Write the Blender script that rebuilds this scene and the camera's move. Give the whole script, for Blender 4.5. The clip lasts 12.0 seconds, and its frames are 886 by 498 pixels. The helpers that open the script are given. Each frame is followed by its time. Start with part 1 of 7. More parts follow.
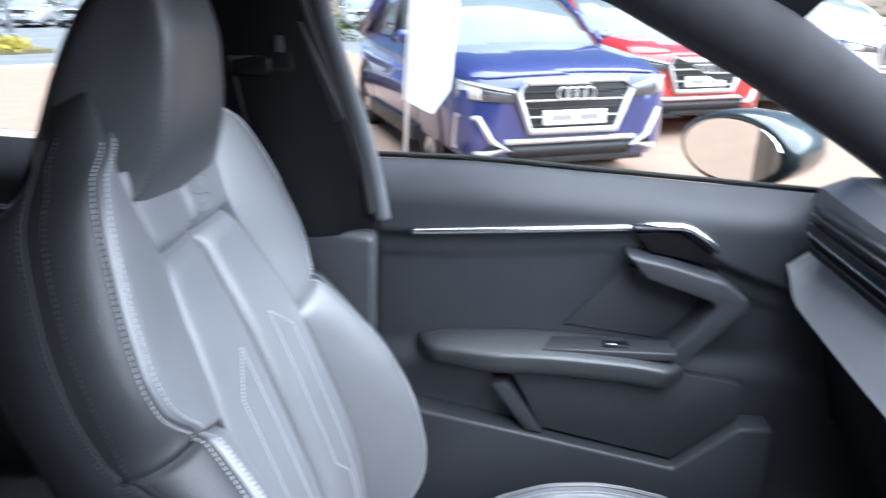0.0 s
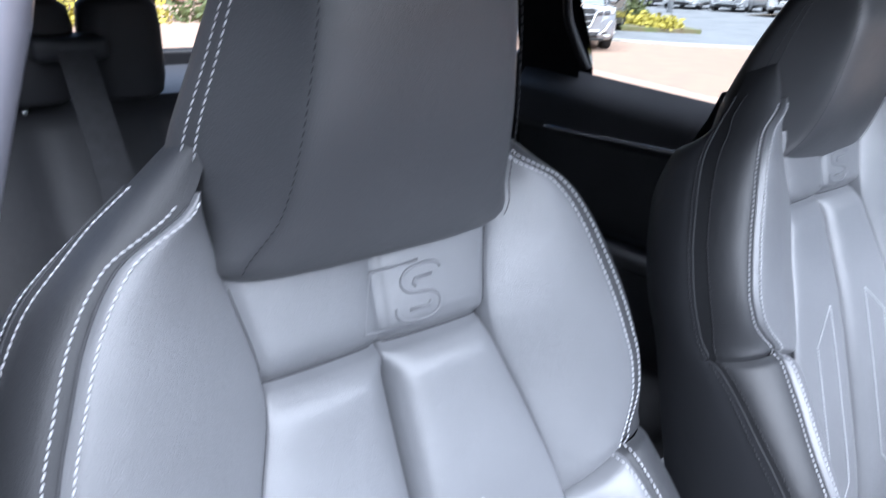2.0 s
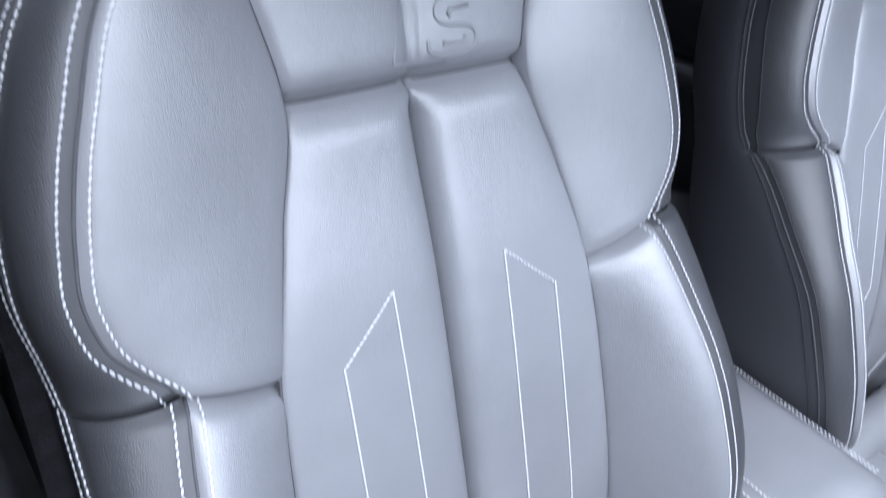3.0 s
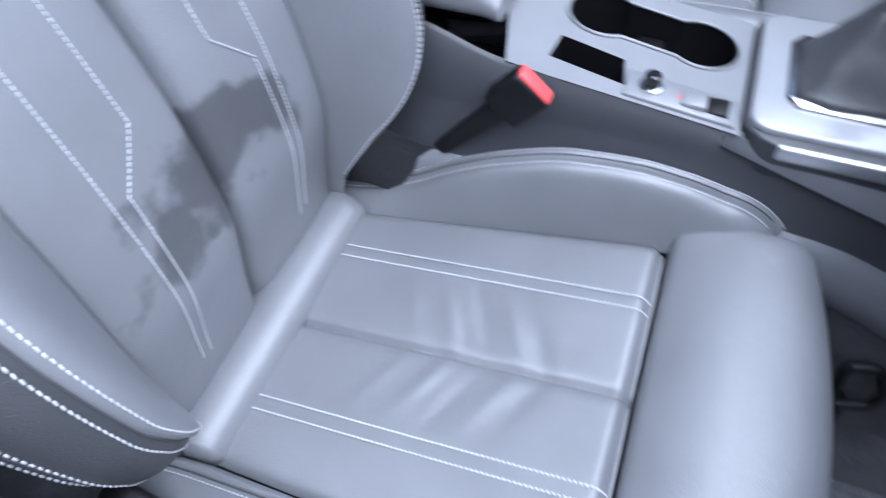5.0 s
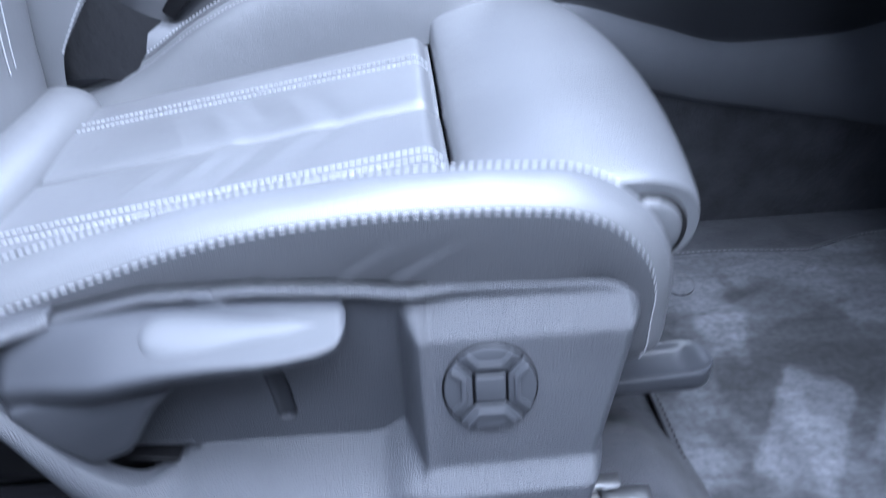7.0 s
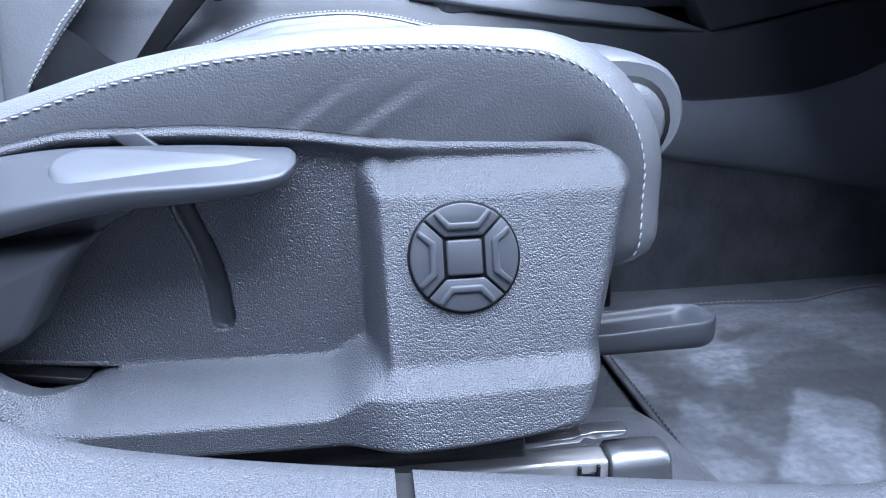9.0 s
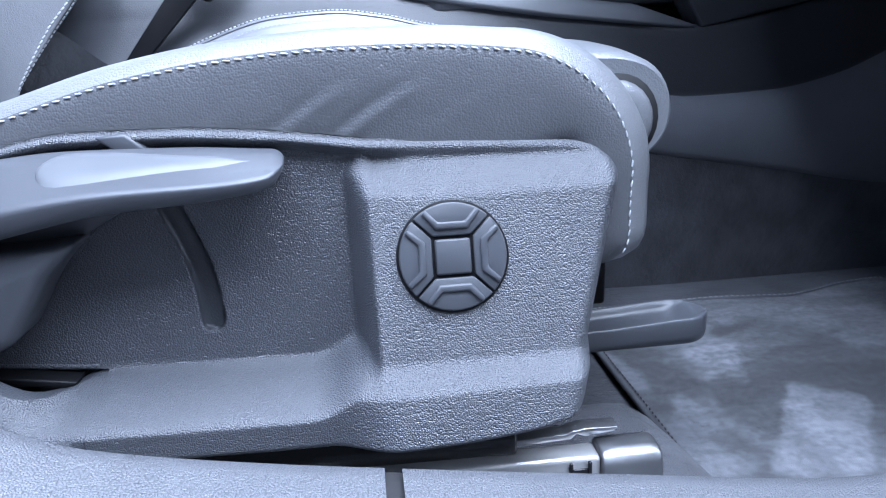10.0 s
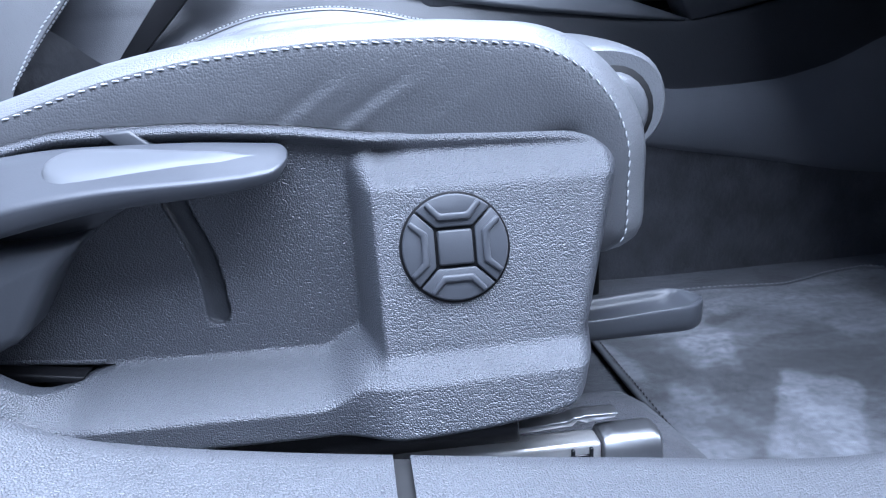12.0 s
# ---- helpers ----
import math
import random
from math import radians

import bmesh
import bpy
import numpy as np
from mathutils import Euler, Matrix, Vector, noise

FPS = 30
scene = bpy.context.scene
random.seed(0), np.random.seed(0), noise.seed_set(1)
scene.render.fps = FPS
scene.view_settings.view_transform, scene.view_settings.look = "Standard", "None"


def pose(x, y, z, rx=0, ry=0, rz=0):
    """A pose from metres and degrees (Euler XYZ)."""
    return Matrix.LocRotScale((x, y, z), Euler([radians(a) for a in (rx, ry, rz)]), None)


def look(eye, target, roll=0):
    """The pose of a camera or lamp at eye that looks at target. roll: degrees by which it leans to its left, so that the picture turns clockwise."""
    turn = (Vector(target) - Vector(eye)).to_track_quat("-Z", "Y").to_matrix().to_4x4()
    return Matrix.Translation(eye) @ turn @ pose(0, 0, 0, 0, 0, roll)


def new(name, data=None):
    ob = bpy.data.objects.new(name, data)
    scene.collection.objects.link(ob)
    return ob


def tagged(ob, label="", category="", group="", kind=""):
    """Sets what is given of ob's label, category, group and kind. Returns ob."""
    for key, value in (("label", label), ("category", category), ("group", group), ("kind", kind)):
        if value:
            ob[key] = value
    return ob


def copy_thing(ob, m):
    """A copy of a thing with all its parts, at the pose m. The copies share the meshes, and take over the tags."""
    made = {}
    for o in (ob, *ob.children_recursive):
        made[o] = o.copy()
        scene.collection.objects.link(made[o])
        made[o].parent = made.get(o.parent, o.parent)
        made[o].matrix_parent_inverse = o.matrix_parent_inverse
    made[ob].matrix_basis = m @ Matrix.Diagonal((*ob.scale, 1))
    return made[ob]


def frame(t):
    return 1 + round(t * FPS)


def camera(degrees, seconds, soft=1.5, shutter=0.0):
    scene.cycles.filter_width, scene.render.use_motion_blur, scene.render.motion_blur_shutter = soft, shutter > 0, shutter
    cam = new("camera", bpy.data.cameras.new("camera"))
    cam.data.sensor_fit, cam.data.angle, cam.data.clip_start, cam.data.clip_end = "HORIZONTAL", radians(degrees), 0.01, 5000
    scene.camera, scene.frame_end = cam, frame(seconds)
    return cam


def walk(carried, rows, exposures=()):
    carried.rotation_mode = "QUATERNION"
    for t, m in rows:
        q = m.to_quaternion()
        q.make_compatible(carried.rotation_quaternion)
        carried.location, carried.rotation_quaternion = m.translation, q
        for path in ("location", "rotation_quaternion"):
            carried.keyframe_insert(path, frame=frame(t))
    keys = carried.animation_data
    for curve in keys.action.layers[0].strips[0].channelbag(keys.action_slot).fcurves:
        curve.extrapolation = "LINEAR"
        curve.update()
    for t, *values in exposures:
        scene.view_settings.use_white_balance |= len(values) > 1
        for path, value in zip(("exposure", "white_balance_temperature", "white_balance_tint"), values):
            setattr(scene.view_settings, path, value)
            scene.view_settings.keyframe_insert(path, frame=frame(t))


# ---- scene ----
cam = camera(64.2, 12.0, soft=1.2, shutter=0.5)
PATH = [
    (0, (0.079, -0.417, 1.128), (-0.071, 1.461, 0.456), 0.4),
    (0.5, (0.092, -0.474, 1.138), (-0.525, 1.325, 0.521), 0.8),
    (1, (0.108, -0.543, 1.145), (-0.961, 1.047, 0.572), 1.1),
    (1.5, (0.114, -0.598, 1.152), (-1.223, 0.762, 0.551), 1.8),
    (2, (0.121, -0.624, 1.133), (-1.328, 0.542, 0.397), 2.0),
    (2.5, (0.121, -0.629, 1.107), (-1.289, 0.44, 0.175), 3.2),
    (3, (0.126, -0.629, 1.059), (-1.17, 0.368, -0.092), 4.6),
    (3.2, (0.133, -0.63, 1.037), (-1.121, 0.347, -0.176), 4.4),
    (4.8, (0.208, -0.679, 0.83), (-0.417, 0.471, -0.682), -1.6),
    (5, (0.219, -0.692, 0.827), (-0.257, 0.477, -0.724), -2.3),
    (5.5, (0.235, -0.741, 0.822), (0.083, 0.488, -0.749), -2.3),
    (6, (0.249, -0.817, 0.769), (0.261, 0.585, -0.657), -1.9),
    (6.5, (0.251, -0.881, 0.659), (0.309, 0.632, -0.648), -2.7),
    (6.8, (0.241, -0.903, 0.556), (0.312, 0.688, -0.653), -2.8),
    (7, (0.233, -0.913, 0.472), (0.317, 0.747, -0.64), -2.5),
    (7.2, (0.227, -0.925, 0.395), (0.337, 0.806, -0.6), -2.0),
    (8.8, (0.229, -0.946, 0.298), (0.413, 0.953, -0.3), -2.2),
    (9, (0.228, -0.948, 0.294), (0.422, 0.955, -0.288), -2.0),
    (9.5, (0.231, -0.947, 0.297), (0.428, 0.952, -0.297), -2.4),
    (10, (0.232, -0.949, 0.295), (0.433, 0.952, -0.295), -2.6),
    (10.5, (0.232, -0.95, 0.294), (0.436, 0.951, -0.295), -2.7),
    (11, (0.231, -0.952, 0.295), (0.436, 0.95, -0.288), -2.9),
    (11.5, (0.228, -0.955, 0.292), (0.442, 0.948, -0.285), -3.1),
    (12, (0.226, -0.954, 0.294), (0.451, 0.941, -0.305), -3.2),
]
EXPOSURE = [(0, 1.9, 5500, 8), (2.0, 1.85, 5500, 11), (3.2, 1.75, 5500, 12), (5.0, 1.68, 5250, 13), (6.0, 1.85, 5150, 13), (7.0, 2.3, 5050, 12), (8.8, 2.6, 5000, 11), (12.0, 2.6, 5000, 11)]
walk(cam, [(t, look(e, g, r)) for t, e, g, r in PATH], EXPOSURE)

# ---- daylight: bright overcast ----
SUN_ELEV, SUN_ROT = radians(62), radians(108)
world = bpy.data.worlds.new("overcast_sky")
scene.world = world
world.use_nodes = True
wt = world.node_tree
sky = wt.nodes.new("ShaderNodeTexSky")
sky.sky_type, sky.sun_disc = "NISHITA", False
sky.sun_elevation, sky.sun_rotation = SUN_ELEV, SUN_ROT
sky.air_density, sky.dust_density, sky.ozone_density = 1.0, 3.0, 1.0
wt.links.new(sky.outputs[0], wt.nodes["Background"].inputs[0])
wt.nodes["Background"].inputs[1].default_value = 0.04
sun = new("sun", bpy.data.lights.new("sun", "SUN"))
sun.data.energy, sun.data.angle, sun.data.color = 5.0, radians(108), (1.0, 0.98, 0.96)
sun.matrix_world = look((math.sin(SUN_ROT) * 10, math.cos(SUN_ROT) * 10, 10 * math.tan(SUN_ELEV)), (0, 0, 0))


# ---- materials ----
def material(name, colour, rough=0.5, metal=0.0, bump=None, vary=0.0, vary_scale=6.0, spec=0.5, colour2=None, rough_vary=0.0, coat=0.0, sheen=0.0):
    """bump: list of (kind, scale, distance) on metres of the object."""
    m = bpy.data.materials.new(name)
    m.use_nodes = True
    t = m.node_tree
    b = t.nodes["Principled BSDF"]
    b.inputs["Base Color"].default_value = (*colour, 1)
    b.inputs["Roughness"].default_value = rough
    b.inputs["Metallic"].default_value = metal
    b.inputs["Specular IOR Level"].default_value = spec
    b.inputs["Coat Weight"].default_value = coat
    b.inputs["Coat Roughness"].default_value = 0.03 if rough < 0.35 else 0.25
    b.inputs["Sheen Weight"].default_value = sheen
    co = t.nodes.new("ShaderNodeTexCoord").outputs["Object"]
    if vary:
        n = t.nodes.new("ShaderNodeTexNoise")
        n.inputs["Scale"].default_value, n.inputs["Detail"].default_value = vary_scale, 6
        t.links.new(co, n.inputs["Vector"])
        r = t.nodes.new("ShaderNodeValToRGB")
        c2 = colour2 or tuple(c * (1 - vary) for c in colour)
        r.color_ramp.elements[0].position, r.color_ramp.elements[1].position = 0.35, 0.65
        r.color_ramp.elements[0].color, r.color_ramp.elements[1].color = (*c2, 1), (*colour, 1)
        t.links.new(n.outputs["Fac"], r.inputs[0])
        t.links.new(r.outputs[0], b.inputs["Base Color"])
        if rough_vary:
            k = t.nodes.new("ShaderNodeMapRange")
            k.inputs["To Min"].default_value, k.inputs["To Max"].default_value = rough - rough_vary, rough + rough_vary
            t.links.new(n.outputs["Fac"], k.inputs["Value"])
            t.links.new(k.outputs[0], b.inputs["Roughness"])
    last = None
    for kind, scale, dist in bump or ():
        if kind == "cells":
            n = t.nodes.new("ShaderNodeTexVoronoi")
            n.inputs["Scale"].default_value = scale
            out = n.outputs["Distance"]
        elif kind == "crackle":
            n = t.nodes.new("ShaderNodeTexVoronoi")
            n.feature = "DISTANCE_TO_EDGE"
            n.inputs["Scale"].default_value = scale
            k = t.nodes.new("ShaderNodeMapRange")
            k.interpolation_type = "SMOOTHSTEP"
            k.inputs["From Max"].default_value = 0.32
            t.links.new(n.outputs["Distance"], k.inputs["Value"])
            out = k.outputs[0]
        elif kind == "pebbles":
            n = t.nodes.new("ShaderNodeTexVoronoi")
            n.inputs["Scale"].default_value = scale
            n.inputs["Randomness"].default_value = 0.8
            k = t.nodes.new("ShaderNodeMath")
            k.operation = "POWER"
            k.inputs[1].default_value = 2.0
            t.links.new(n.outputs["Distance"], k.inputs[0])
            out = k.outputs[0]
        else:
            n = t.nodes.new("ShaderNodeTexNoise")
            n.inputs["Scale"].default_value, n.inputs["Detail"].default_value = scale, 4
            out = n.outputs["Fac"]
        t.links.new(co, n.inputs["Vector"])
        p = t.nodes.new("ShaderNodeBump")
        p.inputs["Distance"].default_value, p.inputs["Strength"].default_value = dist, 1.0
        if kind in ("cells", "pebbles"):
            p.invert = True
        t.links.new(out, p.inputs["Height"])
        if last:
            t.links.new(last, p.inputs["Normal"])
        last = p.outputs[0]
    if last:
        t.links.new(last, b.inputs["Normal"])
    return m


LEATHER_BUMP = [("pebbles", 900, 0.0002), ("noise", 60, 0.0006)]
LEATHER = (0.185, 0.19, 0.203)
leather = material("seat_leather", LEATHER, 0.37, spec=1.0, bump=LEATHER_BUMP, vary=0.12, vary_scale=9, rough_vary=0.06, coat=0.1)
plastic_pale = material("pale_and_lit_plastic", (0.12, 0.125, 0.137), 0.36, vary=0.06, vary_scale=20)
# dark leather of wheel, boot and armrests; on the headrest it stands for shade
leather_dark = material("dark_and_shaded_leather", (0.068, 0.0705, 0.077), 0.40, spec=0.9, bump=LEATHER_BUMP, vary=0.12, vary_scale=9, rough_vary=0.05, coat=0.1)
# seat leather again, darkened for the shade on the bolster flanks
flank_shade_leather = material("bolster_shade_leather", (0.098, 0.1015, 0.11), 0.42, spec=0.8, bump=LEATHER_BUMP, vary=0.12, vary_scale=9, rough_vary=0.05)
# copy of the seat leather with the gussets' shade in its colour
gusset_shade_leather = material("gusset_shade_leather", (0.042, 0.0435, 0.048), 0.46, spec=0.6, bump=LEATHER_BUMP, vary=0.12, vary_scale=9, rough_vary=0.05)
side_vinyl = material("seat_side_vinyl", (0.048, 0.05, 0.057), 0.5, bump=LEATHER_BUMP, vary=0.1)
flap_vinyl = material("flap_vinyl", (0.018, 0.0185, 0.021), 0.28, spec=0.5, bump=[("noise", 70, 0.002)], vary=0.1)
thread_grey = material("grey_thread", (0.25, 0.255, 0.27), 0.7, vary=0.1, vary_scale=300)
thread = material("pale_thread", (0.6, 0.61, 0.64), 0.7, bump=[("noise", 2500, 0.0002)], vary=0.1, vary_scale=300)
seam_dark = material("dark_seam", (0.06, 0.062, 0.068), 0.7, vary=0.2, vary_scale=80)
thread_dark = material("dark_thread", (0.03, 0.03, 0.034), 0.7, vary=0.2, vary_scale=300)
plastic = material("grained_plastic", (0.080, 0.084, 0.096), 0.32, spec=0.9, bump=[("pebbles", 1120, 0.00058)], vary=0.08, vary_scale=30)
sill_plastic = material("sill_plastic", (0.115, 0.119, 0.131), 0.35, bump=[("pebbles", 1000, 0.0007), ("noise", 240, 0.00015)], vary=0.08, vary_scale=30)
plastic_smooth = material("satin_plastic", (0.074, 0.078, 0.089), 0.38, bump=[("noise", 900, 0.00005)], vary=0.08, vary_scale=20)
plastic_soft = material("soft_touch_plastic", (0.048, 0.0505, 0.058), 0.42, bump=[("pebbles", 900, 0.00014)], vary=0.1, vary_scale=12)
# paler copy of the console plastic, with the lower band's light in it
footwell_lit_plastic = material("footwell_lit_plastic", (0.17, 0.177, 0.196), 0.27, spec=1.0, bump=[("pebbles", 900, 0.0002)], vary=0.1, vary_scale=12)
console_plastic = material("console_plastic", (0.045, 0.047, 0.054), 0.36, spec=0.6, bump=[("pebbles", 900, 0.00014)], vary=0.1, vary_scale=12)
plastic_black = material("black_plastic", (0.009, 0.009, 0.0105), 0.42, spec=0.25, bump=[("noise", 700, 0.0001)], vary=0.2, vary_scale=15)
rear_leather = material("rear_bench_leather", (0.046, 0.047, 0.052), 0.5, bump=LEATHER_BUMP, vary=0.12, vary_scale=9)
rubber = material("black_rubber", (0.015, 0.015, 0.016), 0.75, vary=0.2, vary_scale=20)
chrome = material("satin_chrome", (0.75, 0.76, 0.78), 0.22, 1.0, bump=[("noise", 400, 0.00005)], vary=0.1, vary_scale=12)
rail_steel = material("bright_steel", (0.74, 0.73, 0.72), 0.36, 0.75, bump=[("noise", 300, 0.00008)], vary=0.15, vary_scale=10, rough_vary=0.08)
cap_steel = material("brushed_steel", (0.42, 0.425, 0.44), 0.38, 0.95, bump=[("noise", 500, 0.00006)], vary=0.15, vary_scale=40, rough_vary=0.06)
black_steel = material("black_lacquered_steel", (0.012, 0.012, 0.014), 0.22, vary=0.2, vary_scale=20)
carpet = material("charcoal_carpet", (0.078, 0.080, 0.091), 0.95, bump=[("noise", 900, 0.0012), ("noise", 140, 0.002)], vary=0.35, vary_scale=25, sheen=0.1)
mat_pile = material("brushed_velour", (0.155, 0.16, 0.176), 0.9, bump=[("noise", 1300, 0.0006)], vary=0.35, vary_scale=160, sheen=0.2)


def brushed(m, low, scale):
    """Pile brushed this way and that: broad soft patches of lighter and darker nap, and straight strokes."""
    t = m.node_tree
    b = t.nodes["Principled BSDF"]
    src = b.inputs["Base Color"].links[0].from_socket
    co = t.nodes["Texture Coordinate"].outputs["Object"]

    def maths(op, a, c):
        n = t.nodes.new("ShaderNodeMath")
        n.operation = op
        for k, v in enumerate((a, c)):
            if isinstance(v, (int, float)):
                n.inputs[k].default_value = v
            else:
                t.links.new(v, n.inputs[k])
        return n.outputs[0]

    def smooth(v, lo, hi, a, c):
        n = t.nodes.new("ShaderNodeMapRange")
        n.interpolation_type = "SMOOTHSTEP"
        for key, val in (("From Min", lo), ("From Max", hi), ("To Min", a), ("To Max", c)):
            n.inputs[key].default_value = val
        t.links.new(v, n.inputs["Value"])
        return n.outputs[0]

    def field(sc, stretch, turn, detail):
        p = t.nodes.new("ShaderNodeMapping")
        p.inputs["Scale"].default_value, p.inputs["Rotation"].default_value = stretch, (0, 0, turn)
        t.links.new(co, p.inputs["Vector"])
        n = t.nodes.new("ShaderNodeTexNoise")
        n.inputs["Scale"].default_value, n.inputs["Detail"].default_value, n.inputs["Distortion"].default_value = sc, detail, 0.6
        t.links.new(p.outputs[0], n.inputs["Vector"])
        return n.outputs["Fac"]

    level = maths("MULTIPLY", smooth(field(scale, (1, 0.8, 0.2), 0.5, 2), 0.43, 0.56, low, 1.0), smooth(field(scale * 3, (0.35, 1.6, 0.2), 0.5, 4), 0.35, 0.65, 0.72, 1.12))
    # strokes of a brush: straight lighter bands, broken by the patches
    for at, wide, long, ang, gain in (((-0.238, -0.085), 0.030, 0.075, -0.62, 0.65), ((-0.130, -0.075), 0.026, 0.085, -0.70, 0.5), ((-0.20, 0.075), 0.024, 0.11, -1.15, 0.25)):
        p = t.nodes.new("ShaderNodeMapping")
        p.vector_type = "TEXTURE"
        p.inputs["Location"].default_value, p.inputs["Rotation"].default_value = (at[0], at[1], 0), (0, 0, ang)
        t.links.new(co, p.inputs["Vector"])
        sep = t.nodes.new("ShaderNodeSeparateXYZ")
        t.links.new(p.outputs[0], sep.inputs[0])
        wob = maths("MULTIPLY", maths("SUBTRACT", field(30, (1, 1, 0.2), 0.0, 3), 0.5), 0.014)
        a = smooth(maths("ADD", maths("ABSOLUTE", sep.outputs[0], 0), wob), wide - 0.004, wide + 0.004, 1.0, 0.0)
        c = smooth(maths("ADD", maths("ABSOLUTE", sep.outputs[1], 0), wob), long - 0.012, long + 0.006, 1.0, 0.0)
        level = maths("ADD", level, maths("MULTIPLY", maths("MULTIPLY", a, c), gain))
    mul = t.nodes.new("ShaderNodeVectorMath")
    mul.operation = "SCALE"
    t.links.new(src, mul.inputs[0])
    t.links.new(level, mul.inputs["Scale"])
    t.links.new(mul.outputs[0], b.inputs["Base Color"])


brushed(mat_pile, 0.42, 9)
headliner_cloth = material("black_headliner", (0.012, 0.012, 0.014), 0.95, spec=0.1, bump=[("noise", 1200, 0.0004)], vary=0.15, vary_scale=20)
pillar_cloth = material("grey_pillar_cloth", (0.04, 0.04, 0.044), 0.9, spec=0.2, bump=[("noise", 1200, 0.0004)], vary=0.15, vary_scale=20)
webbing = material("belt_webbing", (0.06, 0.061, 0.067), 0.6, bump=[("noise", 1500, 0.0004)], vary=0.2, vary_scale=60)
red_plastic = material("red_button", (0.75, 0.10, 0.10), 0.35, vary=0.1, vary_scale=60)


def stained(base, name):
    """The leather with dark damp patches over the lower backrest."""
    m = base.copy()
    m.name = name
    t = m.node_tree
    b = t.nodes["Principled BSDF"]
    src = b.inputs["Base Color"].links[0].from_socket
    co = t.nodes["Texture Coordinate"].outputs["Object"]
    sub = t.nodes.new("ShaderNodeVectorMath")
    sub.operation = "SUBTRACT"
    sub.inputs[1].default_value = (-0.12, -0.008, 0.412)
    t.links.new(co, sub.inputs[0])
    scl = t.nodes.new("ShaderNodeVectorMath")
    scl.operation = "MULTIPLY"
    scl.inputs[1].default_value = (2, 8.8, 17.0)
    t.links.new(sub.outputs[0], scl.inputs[0])
    ln = t.nodes.new("ShaderNodeVectorMath")
    ln.operation = "LENGTH"
    t.links.new(scl.outputs[0], ln.inputs[0])
    n = t.nodes.new("ShaderNodeTexNoise")
    n.inputs["Scale"].default_value, n.inputs["Detail"].default_value = 17, 7
    t.links.new(co, n.inputs["Vector"])
    ma = t.nodes.new("ShaderNodeMath")
    ma.operation = "MULTIPLY_ADD"
    ma.inputs[1].default_value, ma.inputs[2].default_value = 3.4, -1.55
    t.links.new(n.outputs["Fac"], ma.inputs[0])
    ad = t.nodes.new("ShaderNodeMath")
    ad.operation = "ADD"
    t.links.new(ln.outputs["Value"], ad.inputs[0])
    t.links.new(ma.outputs[0], ad.inputs[1])
    mr = t.nodes.new("ShaderNodeMapRange")
    mr.inputs["From Min"].default_value, mr.inputs["From Max"].default_value = 1.15, 0.80
    t.links.new(ad.outputs[0], mr.inputs["Value"])
    mx = t.nodes.new("ShaderNodeMix")
    mx.data_type = "RGBA"
    t.links.new(mr.outputs[0], mx.inputs["Factor"])
    t.links.new(src, mx.inputs[6])
    mx.inputs[7].default_value = (0.075, 0.0775, 0.083, 1)
    t.links.new(mx.outputs[2], b.inputs["Base Color"])
    return m


leather_damp = stained(leather, "damp_seat_leather")


# ---- mesh helpers ----
def curve(*pts):
    """A smooth monotone curve through (x, y) pairs."""
    xs, ys = np.array([p[0] for p in pts], float), np.array([p[1] for p in pts], float)
    h, d = np.diff(xs), np.diff(ys) / np.diff(xs)
    m = np.zeros(len(xs))
    m[0], m[-1] = d[0], d[-1]
    for i in range(1, len(xs) - 1):
        if d[i - 1] * d[i] > 0:
            a, b = 2 * h[i] + h[i - 1], h[i] + 2 * h[i - 1]
            m[i] = (a + b) / (a / d[i - 1] + b / d[i])

    def f(x):
        x = min(max(x, xs[0]), xs[-1])
        i = min(max(int(np.searchsorted(xs, x)) - 1, 0), len(xs) - 2)
        t = (x - xs[i]) / h[i]
        return float((1 + 2 * t) * (1 - t) ** 2 * ys[i] + t * (1 - t) ** 2 * h[i] * m[i] + t * t * (3 - 2 * t) * ys[i + 1] + t * t * (t - 1) * h[i] * m[i + 1])
    return f


def step(a, b, x):
    t = min(max((x - a) / (b - a), 0), 1)
    return t * t * (3 - 2 * t)


def groove(d, width, depth):
    return depth * math.exp(-(d / width) ** 2)


def pillow(p, k=0.45):
    return max(4 * p * (1 - p), 0) ** k


def part(name, data, mat, parent=None, label=""):
    """Links a bmesh or mesh as one object under a thing or a part."""
    if isinstance(data, bmesh.types.BMesh):
        me = bpy.data.meshes.new(name)
        bmesh.ops.recalc_face_normals(data, faces=data.faces)
        data.to_mesh(me)
        data.free()
    else:
        me = data
    if mat and not me.materials:
        me.materials.append(mat)
    ob = new(name, me)
    ob.parent = parent
    return tagged(ob, label) if label else ob


def thing(name, at, label, category, group="", kind=""):
    ob = new(name)
    ob.location = at
    ob.empty_display_size = 0.05
    return tagged(ob, label, category, group, kind)


def faces_mesh(name, verts, faces, smooth=True):
    me = bpy.data.meshes.new(name)
    me.from_pydata([tuple(v) for v in verts], [], faces)
    if smooth:
        me.polygons.foreach_set("use_smooth", [True] * len(me.polygons))
    me.update()
    return me


